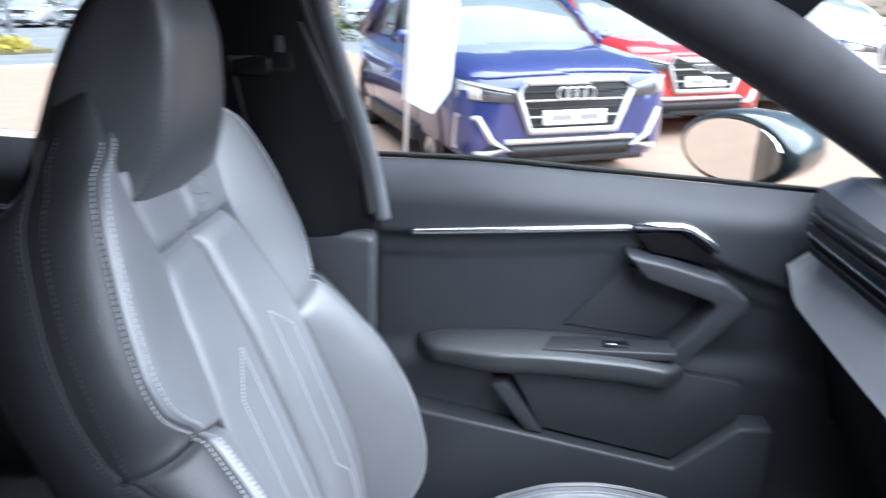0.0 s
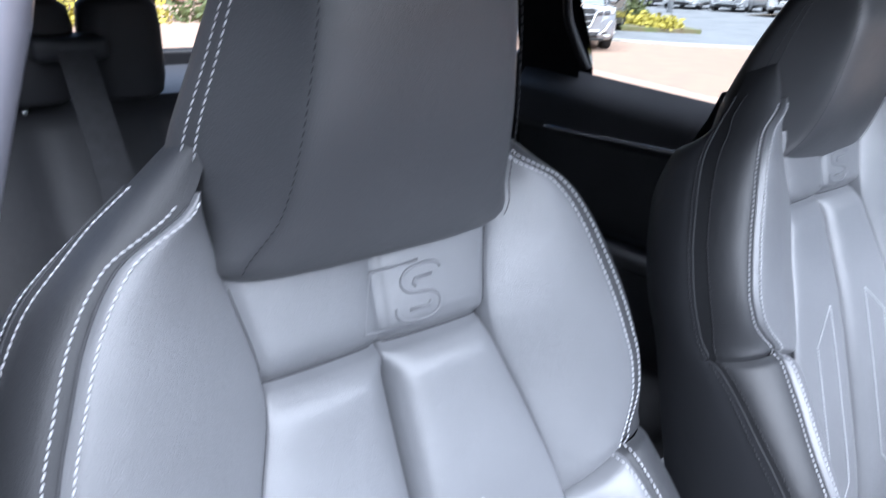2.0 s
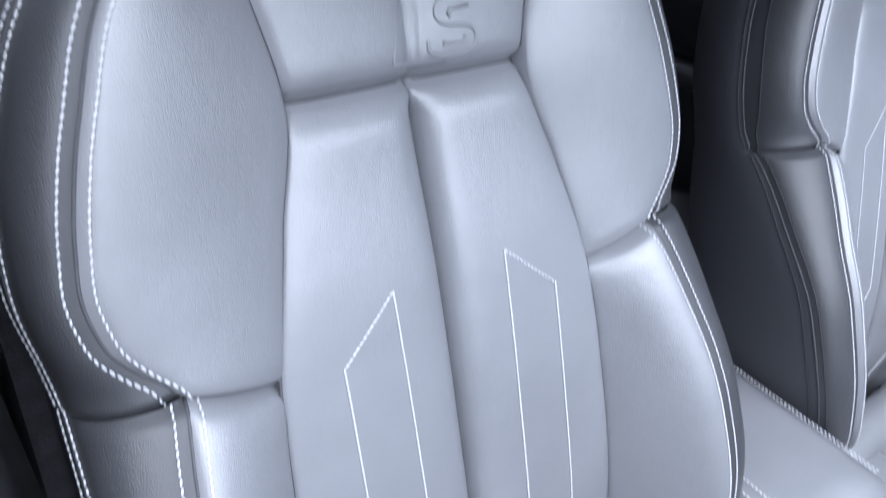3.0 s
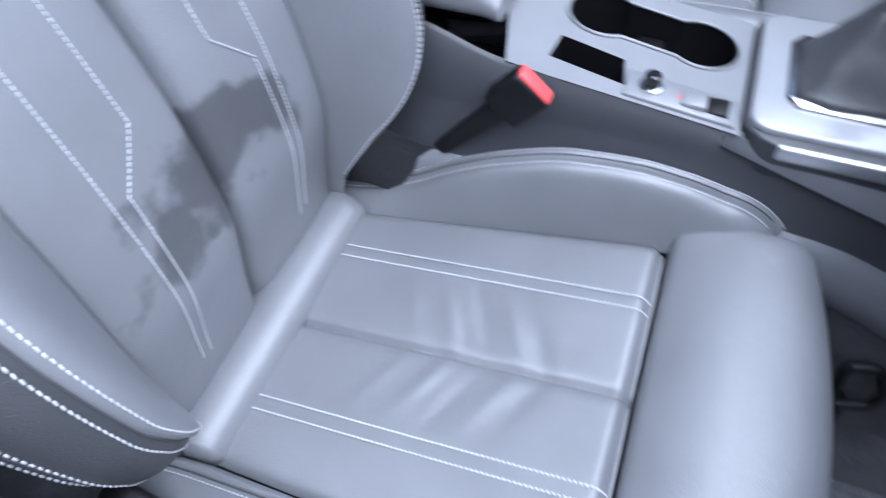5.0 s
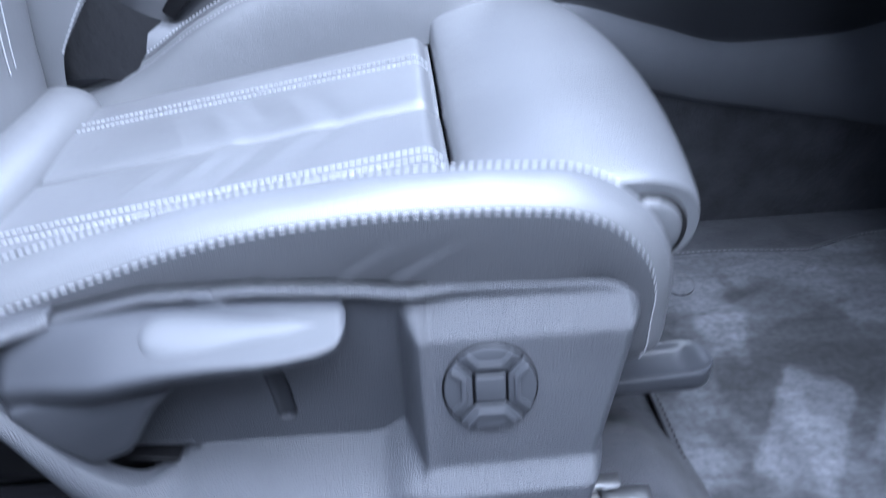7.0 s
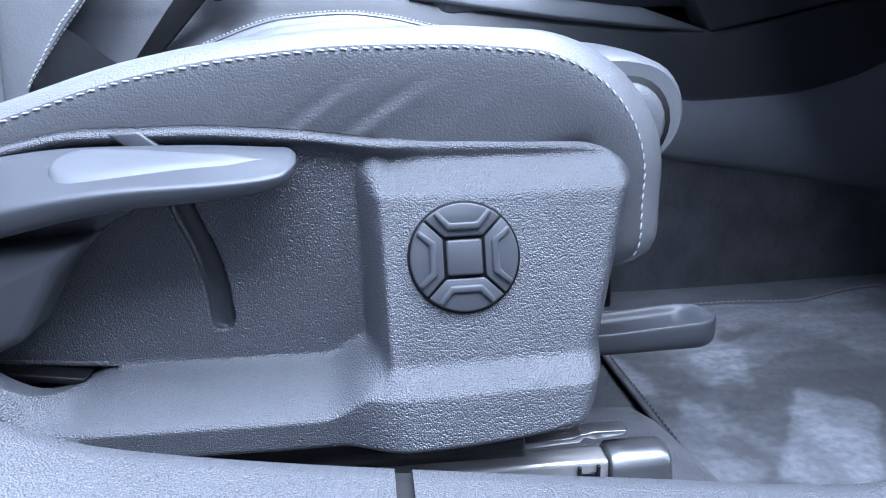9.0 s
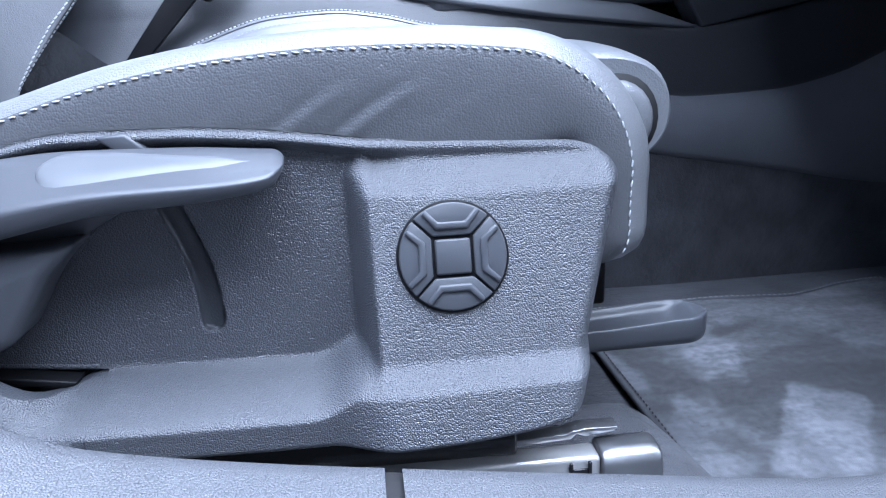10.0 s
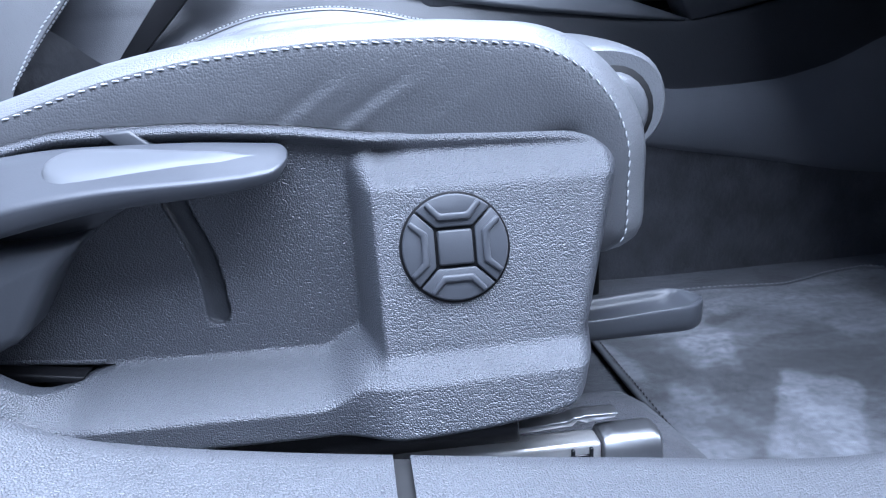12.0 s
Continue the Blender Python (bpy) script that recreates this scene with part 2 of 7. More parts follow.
def grid(name, f, us, vs, close_u=False, caps=(False, False)):
    """A sheet f(u, v) -> point over two lists of parameters; rows run along v."""
    nu = len(us)
    verts = [f(u, v) for v in vs for u in us]
    faces = []
    for j in range(len(vs) - 1):
        for i in range(nu if close_u else nu - 1):
            k = (i + 1) % nu
            faces.append((j * nu + i, j * nu + k, (j + 1) * nu + k, (j + 1) * nu + i))
    if caps[0]:
        faces.append(tuple(range(nu)))
    if caps[1]:
        faces.append(tuple((len(vs) - 1) * nu + i for i in range(nu)))
    me = faces_mesh(name, verts, faces)
    bm = bmesh.new()
    bm.from_mesh(me)
    bmesh.ops.recalc_face_normals(bm, faces=bm.faces)
    bm.to_mesh(me)
    bm.free()
    return me


def span(a, b, n):
    return [a + (b - a) * i / n for i in range(n + 1)]


def chaikin(pts, n=2, closed=True):
    pts = [Vector(p) for p in pts]
    for _ in range(n):
        out = [] if closed else [pts[0]]
        for i in range(len(pts) if closed else len(pts) - 1):
            a, b = pts[i], pts[(i + 1) % len(pts)]
            out += [a * 0.75 + b * 0.25, a * 0.25 + b * 0.75]
        if not closed:
            out.append(pts[-1])
        pts = out
    return pts


def loft(rings, closed=True, caps=True, smooth=True, name="loft"):
    n = len(rings[0])
    verts = [p for r in rings for p in r]
    faces = []
    for j in range(len(rings) - 1):
        for i in range(n if closed else n - 1):
            k = (i + 1) % n
            faces.append((j * n + i, j * n + k, (j + 1) * n + k, (j + 1) * n + i))
    if caps and closed:
        faces += [tuple(range(n)), tuple((len(rings) - 1) * n + i for i in range(n))]
    bm = bmesh.new()
    vs = [bm.verts.new(v) for v in verts]
    for f in faces:
        bm.faces.new([vs[i] for i in f])
    bmesh.ops.recalc_face_normals(bm, faces=bm.faces)
    if smooth:
        for f in bm.faces:
            f.smooth = len(f.verts) < 5
    return bm


def prism(outline, axis, a, b, bevel=0.0, segs=2):
    """A closed 2D outline pushed from a to b along an axis, with bevelled edges."""
    def put(p, d):
        return {"x": (d, p[0], p[1]), "y": (p[0], d, p[1]), "z": (p[0], p[1], d)}[axis]
    bm = bmesh.new()
    r0, r1 = [bm.verts.new(put(p, a)) for p in outline], [bm.verts.new(put(p, b)) for p in outline]
    n = len(outline)
    for i in range(n):
        bm.faces.new((r0[i], r0[(i + 1) % n], r1[(i + 1) % n], r1[i]))
    bm.faces.new(r0)
    bm.faces.new(r1)
    bmesh.ops.recalc_face_normals(bm, faces=bm.faces)
    if bevel:
        bmesh.ops.bevel(bm, geom=list(bm.edges), offset=bevel, segments=segs, affect="EDGES", profile=0.5, clamp_overlap=True)
        for f in bm.faces:
            f.smooth = True
    return bm


def box(x0, x1, y0, y1, z0, z1, bevel=0.0, segs=2):
    return prism([(x0, y0), (x1, y0), (x1, y1), (x0, y1)], "z", z0, z1, bevel, segs)


def tube(pts, radius, n=8, closed=False):
    """A round bar along points; radius is a number or a list."""
    pts = [Vector(p) for p in pts]
    rings = []
    up = None
    for i, p in enumerate(pts):
        a = pts[i - 1] if i or closed else p
        b = pts[(i + 1) % len(pts)] if i < len(pts) - 1 or closed else p
        d = (b - a).normalized()
        if up is None:
            up = Vector((0, 0, 1)) if abs(d.z) < 0.9 else Vector((1, 0, 0))
        s = d.cross(up).normalized()
        up = s.cross(d).normalized()
        r = radius[i] if isinstance(radius, (list, tuple)) else radius
        rings.append([p + (s * math.cos(2 * math.pi * k / n) + up * math.sin(2 * math.pi * k / n)) * r for k in range(n)])
    if closed:
        rings.append(rings[0])
    return loft(rings, caps=not closed)


def merge(*bms):
    out = bms[0]
    for b in bms[1:]:
        me = bpy.data.meshes.new("tmp")
        b.to_mesh(me)
        b.free()
        out.from_mesh(me)
        bpy.data.meshes.remove(me)
    return out


def stitches(name, pts, mat, parent, pitch=0.0052, length=0.0042, r=0.0007, lift=0.0006, normals=None):
    """Single stitches along a polyline, as short six-sided spindles joined in one mesh."""
    pts = [Vector(p) for p in pts]
    verts, faces = [], []
    acc, nxt = 0.0, pitch / 2
    for i in range(len(pts) - 1):
        a, b = pts[i], pts[i + 1]
        seg = (b - a).length
        if seg < 1e-7:
            continue
        d = (b - a) / seg
        nrm = (normals[i] if normals else Vector((1, 0, 0.3))).normalized()
        s = d.cross(nrm).normalized()
        while nxt <= acc + seg:
            c = a + d * (nxt - acc) + nrm * lift
            dd = (d + s * 0.18).normalized()
            s2 = dd.cross(nrm)
            base = len(verts)
            for q, rr in ((-0.5, 0.45), (-0.3, 1.0), (0.3, 1.0), (0.5, 0.45)):
                for k in range(5):
                    an = 2 * math.pi * k / 5
                    verts.append(c + dd * (q * length) + (s2 * math.cos(an) + nrm * math.sin(an)) * r * rr)
            for j in range(3):
                for k in range(5):
                    faces.append((base + j * 5 + k, base + j * 5 + (k + 1) % 5, base + j * 5 + 5 + (k + 1) % 5, base + j * 5 + 5 + k))
            nxt += pitch
        acc += seg
    me = faces_mesh(name, verts, faces)
    return part(name, me, mat, parent)

# ---- front seats ----
# Backrest frame: v runs up the backrest, u across it, w out of its face.
REC = radians(16)
AX, AZ, NX, NZ = -math.sin(REC), math.cos(REC), math.cos(REC), math.sin(REC)
BX, BZ = -0.118, 0.25


def bp(u, v, w):
    return (BX + v * AX + w * NX, u, BZ + v * AZ + w * NZ)


W_MID = curve((-0.07, -0.05), (-0.03, -0.022), (0.02, -0.002), (0.12, 0.036), (0.24, 0.048), (0.36, 0.044), (0.49, 0.036), (0.62, 0.02), (0.70, 0.018), (0.78, 0.02))
U_SEAM = curve((-0.07, 0.162), (-0.03, 0.162), (0.1, 0.163), (0.25, 0.160), (0.34, 0.156), (0.45, 0.146), (0.552, 0.121), (0.634, 0.100), (0.71, 0.112), (0.80, 0.124))
U_UP = curve((0.455, 0.208), (0.475, 0.215), (0.495, 0.229), (0.525, 0.243), (0.555, 0.2465), (0.585, 0.242), (0.63, 0.230), (0.66, 0.219), (0.70, 0.2025), (0.735, 0.178), (0.764, 0.130), (0.80, 0.108), (0.82, 0.10))
U_LOW = curve((-0.07, 0.164), (0.0, 0.166), (0.02, 0.170), (0.04, 0.178), (0.07, 0.192), (0.09, 0.203), (0.11, 0.214), (0.15, 0.228), (0.25, 0.238), (0.35, 0.234), (0.43, 0.218), (0.466, 0.208))
A_UP = curve((0.455, 0.272), (0.5, 0.275), (0.55, 0.279), (0.605, 0.273), (0.648, 0.260), (0.713, 0.229), (0.755, 0.187), (0.785, 0.148), (0.805, 0.122), (0.82, 0.098))
A_LOW = curve((-0.07, 0.185), (0.0, 0.190), (0.04, 0.208), (0.07, 0.226), (0.11, 0.250), (0.15, 0.265), (0.25, 0.280), (0.38, 0.277), (0.466, 0.272))
W_UP = curve((0.455, 0.058), (0.49, 0.052), (0.56, 0.050), (0.63, 0.048), (0.71, 0.044), (0.765, 0.036), (0.80, 0.026), (0.82, 0.020))
W_LOW = curve((-0.07, -0.02), (0.0, 0.012), (0.02, 0.035), (0.04, 0.060), (0.07, 0.098), (0.09, 0.116), (0.11, 0.127), (0.15, 0.136), (0.2, 0.138), (0.3, 0.124), (0.4, 0.09), (0.466, 0.058))
DROP = curve((-0.07, 0.02), (-0.03, 0.02), (0.3, 0.024), (0.42, 0.038), (0.5, 0.054), (0.7, 0.054), (0.8, 0.034))
NOTCH = 0.464


def back_point(c, v, side):
    """c: 0 middle, 1 seam, 2 crest stitching, 3 edge stitching, 4 rear edge."""
    up = v >= NOTCH
    us, wm = U_SEAM(v), W_MID(v)
    ub, ua, wb = (U_UP(v), A_UP(v), W_UP(v)) if up else (U_LOW(v), A_LOW(v), W_LOW(v))
    drop = DROP(v)
    ends = pillow(min(max((v - NOTCH) / 0.05, 0), 0.5) if up else min(max((NOTCH - v) / 0.05, 0), 0.5), 0.5)
    if c <= 1:
        u, w = c * us, wm + 0.010 * pillow(c, 0.36) + 0.004 * c * c - 0.002
        if v < 0.627:
            w -= (groove(u, 0.0042, 0.010) + groove(u, 0.011, 0.006)) * step(0.626, 0.606, v)
            w += 0.003 * pillow(min(max((0.634 - v) / 0.05, 0), 0.5), 0.5) - 0.003
        w -= groove(v - 0.634, 0.005, 0.010) + groove(v - 0.629, 0.014, 0.008)
    elif c <= 2:
        q = c - 1
        u = us + (ub - us) * q
        w = wm + 0.004 + (wb - wm - 0.004) * math.sin(q * math.pi / 2) ** 1.15 + 0.010 * pillow(q, 0.36) * (0.4 + 0.6 * ends) - 0.002 * (1 - q)
        w -= groove(v - NOTCH, 0.004, 0.009) + groove(v - NOTCH, 0.012, 0.004) * (1 - 0.6 * q)
    elif c <= 3:
        q = c - 2
        u = ub + (ua - ub) * math.sin(q * math.pi / 2) ** 0.85
        w = wb - drop * (1 - math.cos(q * math.pi / 2)) ** 1.0 + 0.0025 * pillow(q, 0.4)
        w -= groove(v - NOTCH, 0.004, 0.006)
    else:
        q = c - 3
        u = ua + 0.006 * pillow(q, 0.6) - 0.02 * q * q - 0.045 * q * step(0.72, 0.81, v)
        w = (wb - drop) + (-0.085 + 0.04 * step(0.66, 0.80, v) - wb + drop) * q
        v -= 0.10 * q * step(0.72, 0.82, v)
    if c > 1:
        v += 0.028 * (min(c - 1, 1) - 0.5) * math.exp(-((v - NOTCH) / 0.05) ** 2)
    return bp(u * side, v, w)


def make_seat(at, label):
    seat = thing("front_seat", at, label, "seat", "front seats")
    back = part("backrest", grid("backrest_shell", lambda u, v: bp(u * (A_UP(v) if v >= NOTCH else A_LOW(v)) * (0.93 - 0.22 * step(0.60, 0.73, v) - 0.35 * step(0.70, 0.80, v)), v, -0.085 - 0.02 * (1 - u * u)), span(-1, 1, 16), span(-0.07, 0.79, 24)), side_vinyl, seat, "smooth black backrest shell")
    low, mid, high = span(-0.07, 0.40, 62), span(0.40, 0.49, 40), span(0.49, 0.82, 54)
    rows = low + mid[1:] + high[1:]
    for side in (-1, 1):
        lower = [v for v in rows if v < NOTCH] + [NOTCH - 1e-5]
        upper = [NOTCH] + [v for v in rows if v > NOTCH]
        cols = [i / 18 for i in range(19)]
        cen = [v for v in rows if v <= 0.597] + span(0.602, 0.634, 12)
        part("centre_panel", grid("centre_panel", lambda c, v: back_point(c, v, side), [0, 0.01, 0.02, 0.035] + cols[1:-1] + [0.965, 0.98, 0.992, 1.0], cen), leather, back)
        for nm, vs in (("lower_bolster", lower), ("upper_bolster", upper)):
            part(nm, grid(nm, lambda c, v: back_point(1 + c, v, side), [0, 0.008, 0.02, 0.035] + cols[1:], [v for v in vs if v < 0.775]), leather, back)
            part("bolster_gusset", grid("gusset", lambda c, v: back_point(2 + c, v, side), cols[::2], vs), gusset_shade_leather, back)
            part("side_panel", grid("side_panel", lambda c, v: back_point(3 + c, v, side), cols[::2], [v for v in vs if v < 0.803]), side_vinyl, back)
            for base, offs in ((2, (-0.007, 0.007)), (3, (-0.007, 0.007))):
                for o in offs:
                    pts, nrm = [], []
                    fine = [vs[0] + (vs[-1] - vs[0]) * i / 90 for i in range(91)]
                    for v in fine:
                        if v < 0.0 or v > (0.768 if base == 2 else 0.782):
                            continue
                        up = v >= NOTCH
                        ub, ua = (U_UP(v), A_UP(v)) if up else (U_LOW(v), A_LOW(v))
                        if base == 2:
                            c = 2 + (o / max(ub - U_SEAM(v), 0.02) if o < 0 else o / max(ua - ub, 0.02) * 0.6)
                        else:
                            c = 3 + (o / max(ua - ub, 0.02) if o < 0 else o / 0.13)
                        p = Vector(back_point(c, v, side))
                        q = Vector(back_point(c + 0.02, v, side))
                        r = Vector(back_point(c, v + 0.002, side))
                        n = (q - p).cross(r - p) * side
                        pts.append(p)
                        nrm.append(n if n.dot(Vector((1, 0, 0))) > 0 or base == 3 else -n)
                    if o > 0:
                        seam = [back_point(base, v, side) for v in fine if 0.0 <= v <= (0.768 if base == 2 else 0.782)]
                        part("seam", tube(seam, 0.0013, 6), seam_dark, back)
                    stitches("edge_stitching" if base == 3 else "stitching", pts, thread, back, normals=nrm, pitch=0.0056, length=0.0044, r=0.0008)
        part("seam", tube([back_point(1, v, side) for v in span(0.01, 0.705, 60)], 0.0016, 6), seam_dark, back)
        # stitched bands on the centre panel
        band = [(0.052, 0.246), (0.052, 0.494), (0.101, 0.45), (0.104, 0.2), (0.102, 0.012)], [(0.052, 0.246), (0.088, 0.207), (0.09, 0.012)]
        for line in band:
            pts = []
            for (u0, v0), (u1, v1) in zip(line, line[1:]):
                n = max(int(math.hypot(u1 - u0, v1 - v0) / 0.01), 1)
                for i in range(n + (1 if (u1, v1) == line[-1] else 0)):
                    u, v = u0 + (u1 - u0) * i / n, v0 + (v1 - v0) * i / n
                    pts.append(back_point(u / U_SEAM(v), v, side))
            stitches("stitching", pts, thread, back, normals=[Vector((NX, 0, NZ))] * len(pts), pitch=0.0046, length=0.0038, r=0.0008, lift=0.0008)
    part("seam", tube([back_point(0, v, 1) for v in span(0.01, 0.622, 50)], 0.0014, 6), seam_dark, back)
    part("seam", tube([back_point(abs(c), 0.634, 1 if c >= 0 else -1) for c in span(-0.99, 0.99, 24)], 0.0014, 6), seam_dark, back)
    logo_rows = span(0.634, 0.73, 26)
    logo = part("badge_panel", grid("badge_panel", lambda c, v: back_point(abs(c), v, 1 if c >= 0 else -1), span(-1, 1, 40), logo_rows), leather, back, "embossed leather panel below the headrest")
    for line in ([(0.037, 0.694), (-0.004, 0.692), (-0.018, 0.648), (0.026, 0.644)], [(p.x, p.y) for p in chaikin([(0.057, 0.685, 0), (0.052, 0.691, 0), (0.030, 0.690, 0), (0.020, 0.683, 0), (0.020, 0.674, 0), (0.028, 0.669, 0), (0.046, 0.668, 0), (0.053, 0.662, 0), (0.051, 0.652, 0), (0.042, 0.647, 0), (0.020, 0.648, 0), (0.012, 0.653, 0), (0.013, 0.660, 0)], 2, closed=False)], [(0.048, 0.681), (0.032, 0.680), (0.03, 0.677), (0.032, 0.674)], [(0.024, 0.657), (0.041, 0.657), (0.043, 0.660)]):
        pts = [Vector(back_point(abs(u) / U_SEAM(v), v, 1 if u >= 0 else -1)) for u, v in line]
        part("embossed_line", tube(pts, 0.0014, 6), leather, logo)
    # integrated headrest, its shade put into a darker leather colour
    hf = curve((0.70, 0.10), (0.716, 0.114), (0.75, 0.095), (0.81, 0.083), (0.88, 0.073), (0.935, 0.062), (0.95, 0.05))
    wf = curve((0.70, 0.012), (0.716, 0.034), (0.76, 0.074), (0.82, 0.104), (0.88, 0.122), (0.93, 0.124), (0.95, 0.11))
    hr = curve((0.70, 0.132), (0.79, 0.130), (0.85, 0.112), (0.91, 0.09), (0.95, 0.06))
    wr = curve((0.70, -0.09), (0.775, -0.06), (0.85, -0.018), (0.91, 0.028), (0.95, 0.062))

    def ring(v, k=1.0):
        a, b, f, r = hf(v) * k, hr(v) * k, wf(v), wr(v)
        f, r = (f + r) / 2 + (f - r) / 2 * k, (f + r) / 2 - (f - r) / 2 * k
        half = [(0, f + 0.004), (a * 0.55, f + 0.003), (a * 0.9, f - 0.004), (a * 1.0, f - 0.014), (a * 0.45 + b * 0.55, f * 0.5 + r * 0.5), (b, r + 0.03), (b * 0.96, r + 0.012), (b * 0.8, r), (b * 0.4, r - 0.004)]
        pts = half + [(0, r - 0.005)] + [(-u, w) for u, w in reversed(half[1:])]
        return [bp(p.x, v, p.y) for p in chaikin([(u, w, 0) for u, w in pts], 2)]

    rings = [ring(0.706, 0.86), ring(0.709, 0.95), ring(0.714, 0.985)] + [ring(v) for v in span(0.72, 0.912, 24)] + [ring(0.922, 0.985), ring(0.932, 0.95), ring(0.940, 0.88), ring(0.945, 0.75), ring(0.948, 0.5)]
    head = part("headrest", loft(rings), leather_dark, back, "leather headrest built into the backrest, shade put into its colour")
    for side in (-1, 1):
        for k, mat, off in ((0.0, thread_dark, 0.0), (0.55, thread, 0.0), (0.66, thread, 0.0)):
            pts = []
            for v in span(0.716, 0.92, 40):
                a, b, f, r = hf(v), hr(v), wf(v), wr(v)
                if k == 0:
                    pts.append(bp((a * 0.965) * side, v, f - 0.0065))
                else:
                    q = k
                    u = a + (b - a) * (0.2 + q)
                    pts.append(bp(min(u, b * 0.985) * side, v, f - 0.014 + (r + 0.03 - f + 0.014) * (0.15 + q)))
            nrm = [Vector((0.5, side * 0.8, 0.2))] * len(pts)
            stitches("stitching", pts, mat, head, normals=nrm, pitch=0.006, length=0.0046, r=0.0006 if k else 0.0005, lift=0.0006 if k else 0.0004)
    make_cushion(seat)
    return seat


SLOPE = math.tan(radians(8.5))


def zc(x):
    return 0.255 + (x - 0.259) * SLOPE


def u_cush(x):
    return 0.167 + 0.018 * min(max((x + 0.087) / 0.346, 0), 1.1)


Z_OUT = curve((-0.16, 0.210), (-0.08, 0.231), (0.0, 0.257), (0.07, 0.2785), (0.12, 0.2925), (0.171, 0.3005), (0.223, 0.3035), (0.262, 0.303), (0.31, 0.299))
Z_IN = curve((-0.16, 0.200), (-0.10, 0.213), (-0.04, 0.236), (0.02, 0.272), (0.075, 0.298), (0.15, 0.319), (0.21, 0.322), (0.26, 0.316), (0.31, 0.304))
NOSE_X, NOSE_Z = 0.306, 0.212


def bolster_point(q, s, side):
    """q: 0 seam, 1 inner stitching, 2 outer stitching, 3 foot. s: x along the cushion, past NOSE_X an angle round the nose."""
    inner = side > 0
    ang = max(s - NOSE_X, 0) * 14.0
    fall = max(ang - math.pi / 2, 0) * 0.08
    ang = min(ang, math.pi / 2)
    x = min(s, NOSE_X)
    top = (Z_IN if inner else Z_OUT)(x) - NOSE_Z
    us = u_cush(x)
    seam = zc(x) - 0.02 - NOSE_Z
    if inner:
        u1, u2, u3 = us + 0.034, us + 0.046, 0.262
        h1, h2, h3 = top - 0.012, top - 0.003, -0.08
        hs = seam + 0.002
    else:
        u1, u2, u3 = us + 0.018, 0.247, 0.222
        h1, h2, h3 = seam + 0.012 + (top - seam - 0.012) * 0.72, top - 0.013, -0.085
        hs = seam
    if ang > 0:
        k = min(ang / (math.pi / 2), 1)
        shrink = 0.078 / max(top, 0.01)
        h1, h2 = h1 * (1 + (shrink - 1) * k), h2 * (1 + (shrink - 1) * k) - (0.0 if inner else 0.006 * k)
        hs = hs + (h1 * 0.7 - hs) * k
    if q <= 1:
        u = us + (u1 - us) * q
        h = hs + (h1 - hs) * math.sin(q * math.pi / 2) ** 1.1 + 0.004 * pillow(q, 0.5)
    elif q <= 2:
        p = q - 1
        u = u1 + (u2 - u1) * p
        h = h1 + (h2 - h1) * math.sin(p * math.pi / 2) + (0.009 + 0.006 * min(ang / 1.2, 1) if not inner else 0.003) * pillow(p, 0.5)
    else:
        p = q - 2
        u = u2 + (u3 - u2) * min(p * 2.2, 1) ** 0.6 if inner else u2 + 0.003 * pillow(min(p * 2.5, 1), 0.6) - 0.026 * step(0.30 + 0.11 * step(0.23, 0.29, x), 0.42 + 0.14 * step(0.23, 0.29, x), p)
        h = h2 * (1 - p) + (h3 if ang == 0 else h3 * (1 - min(ang / 0.8, 1))) * p
        if not inner:
            # leather folds on the outer face
            for x0, deep in ((0.194, 0.0009), (0.229, 0.0011), (0.268, 0.0003), (0.15, 0.0003)):
                d = x - x0 - 0.26 * (0.2 - p)
                u -= deep * (math.exp(-(d / 0.004) ** 2) - 0.8 * math.exp(-((d - 0.008) / 0.006) ** 2)) * step(0.07, 0.16, p) * step(0.33, 0.24, p)
    if ang <= 0:
        return (s, u * side, NOSE_Z + h)
    # rounded lower end of the nose
    end = min(max((fall - 0.022) / 0.018, 0), 0.995)
    tuck = 1 - math.sqrt(1 - end * end)
    return (NOSE_X + h * math.sin(ang) * (1 - 0.18 * tuck), (u - 0.010 * tuck) * side, NOSE_Z + h * math.cos(ang) - fall)


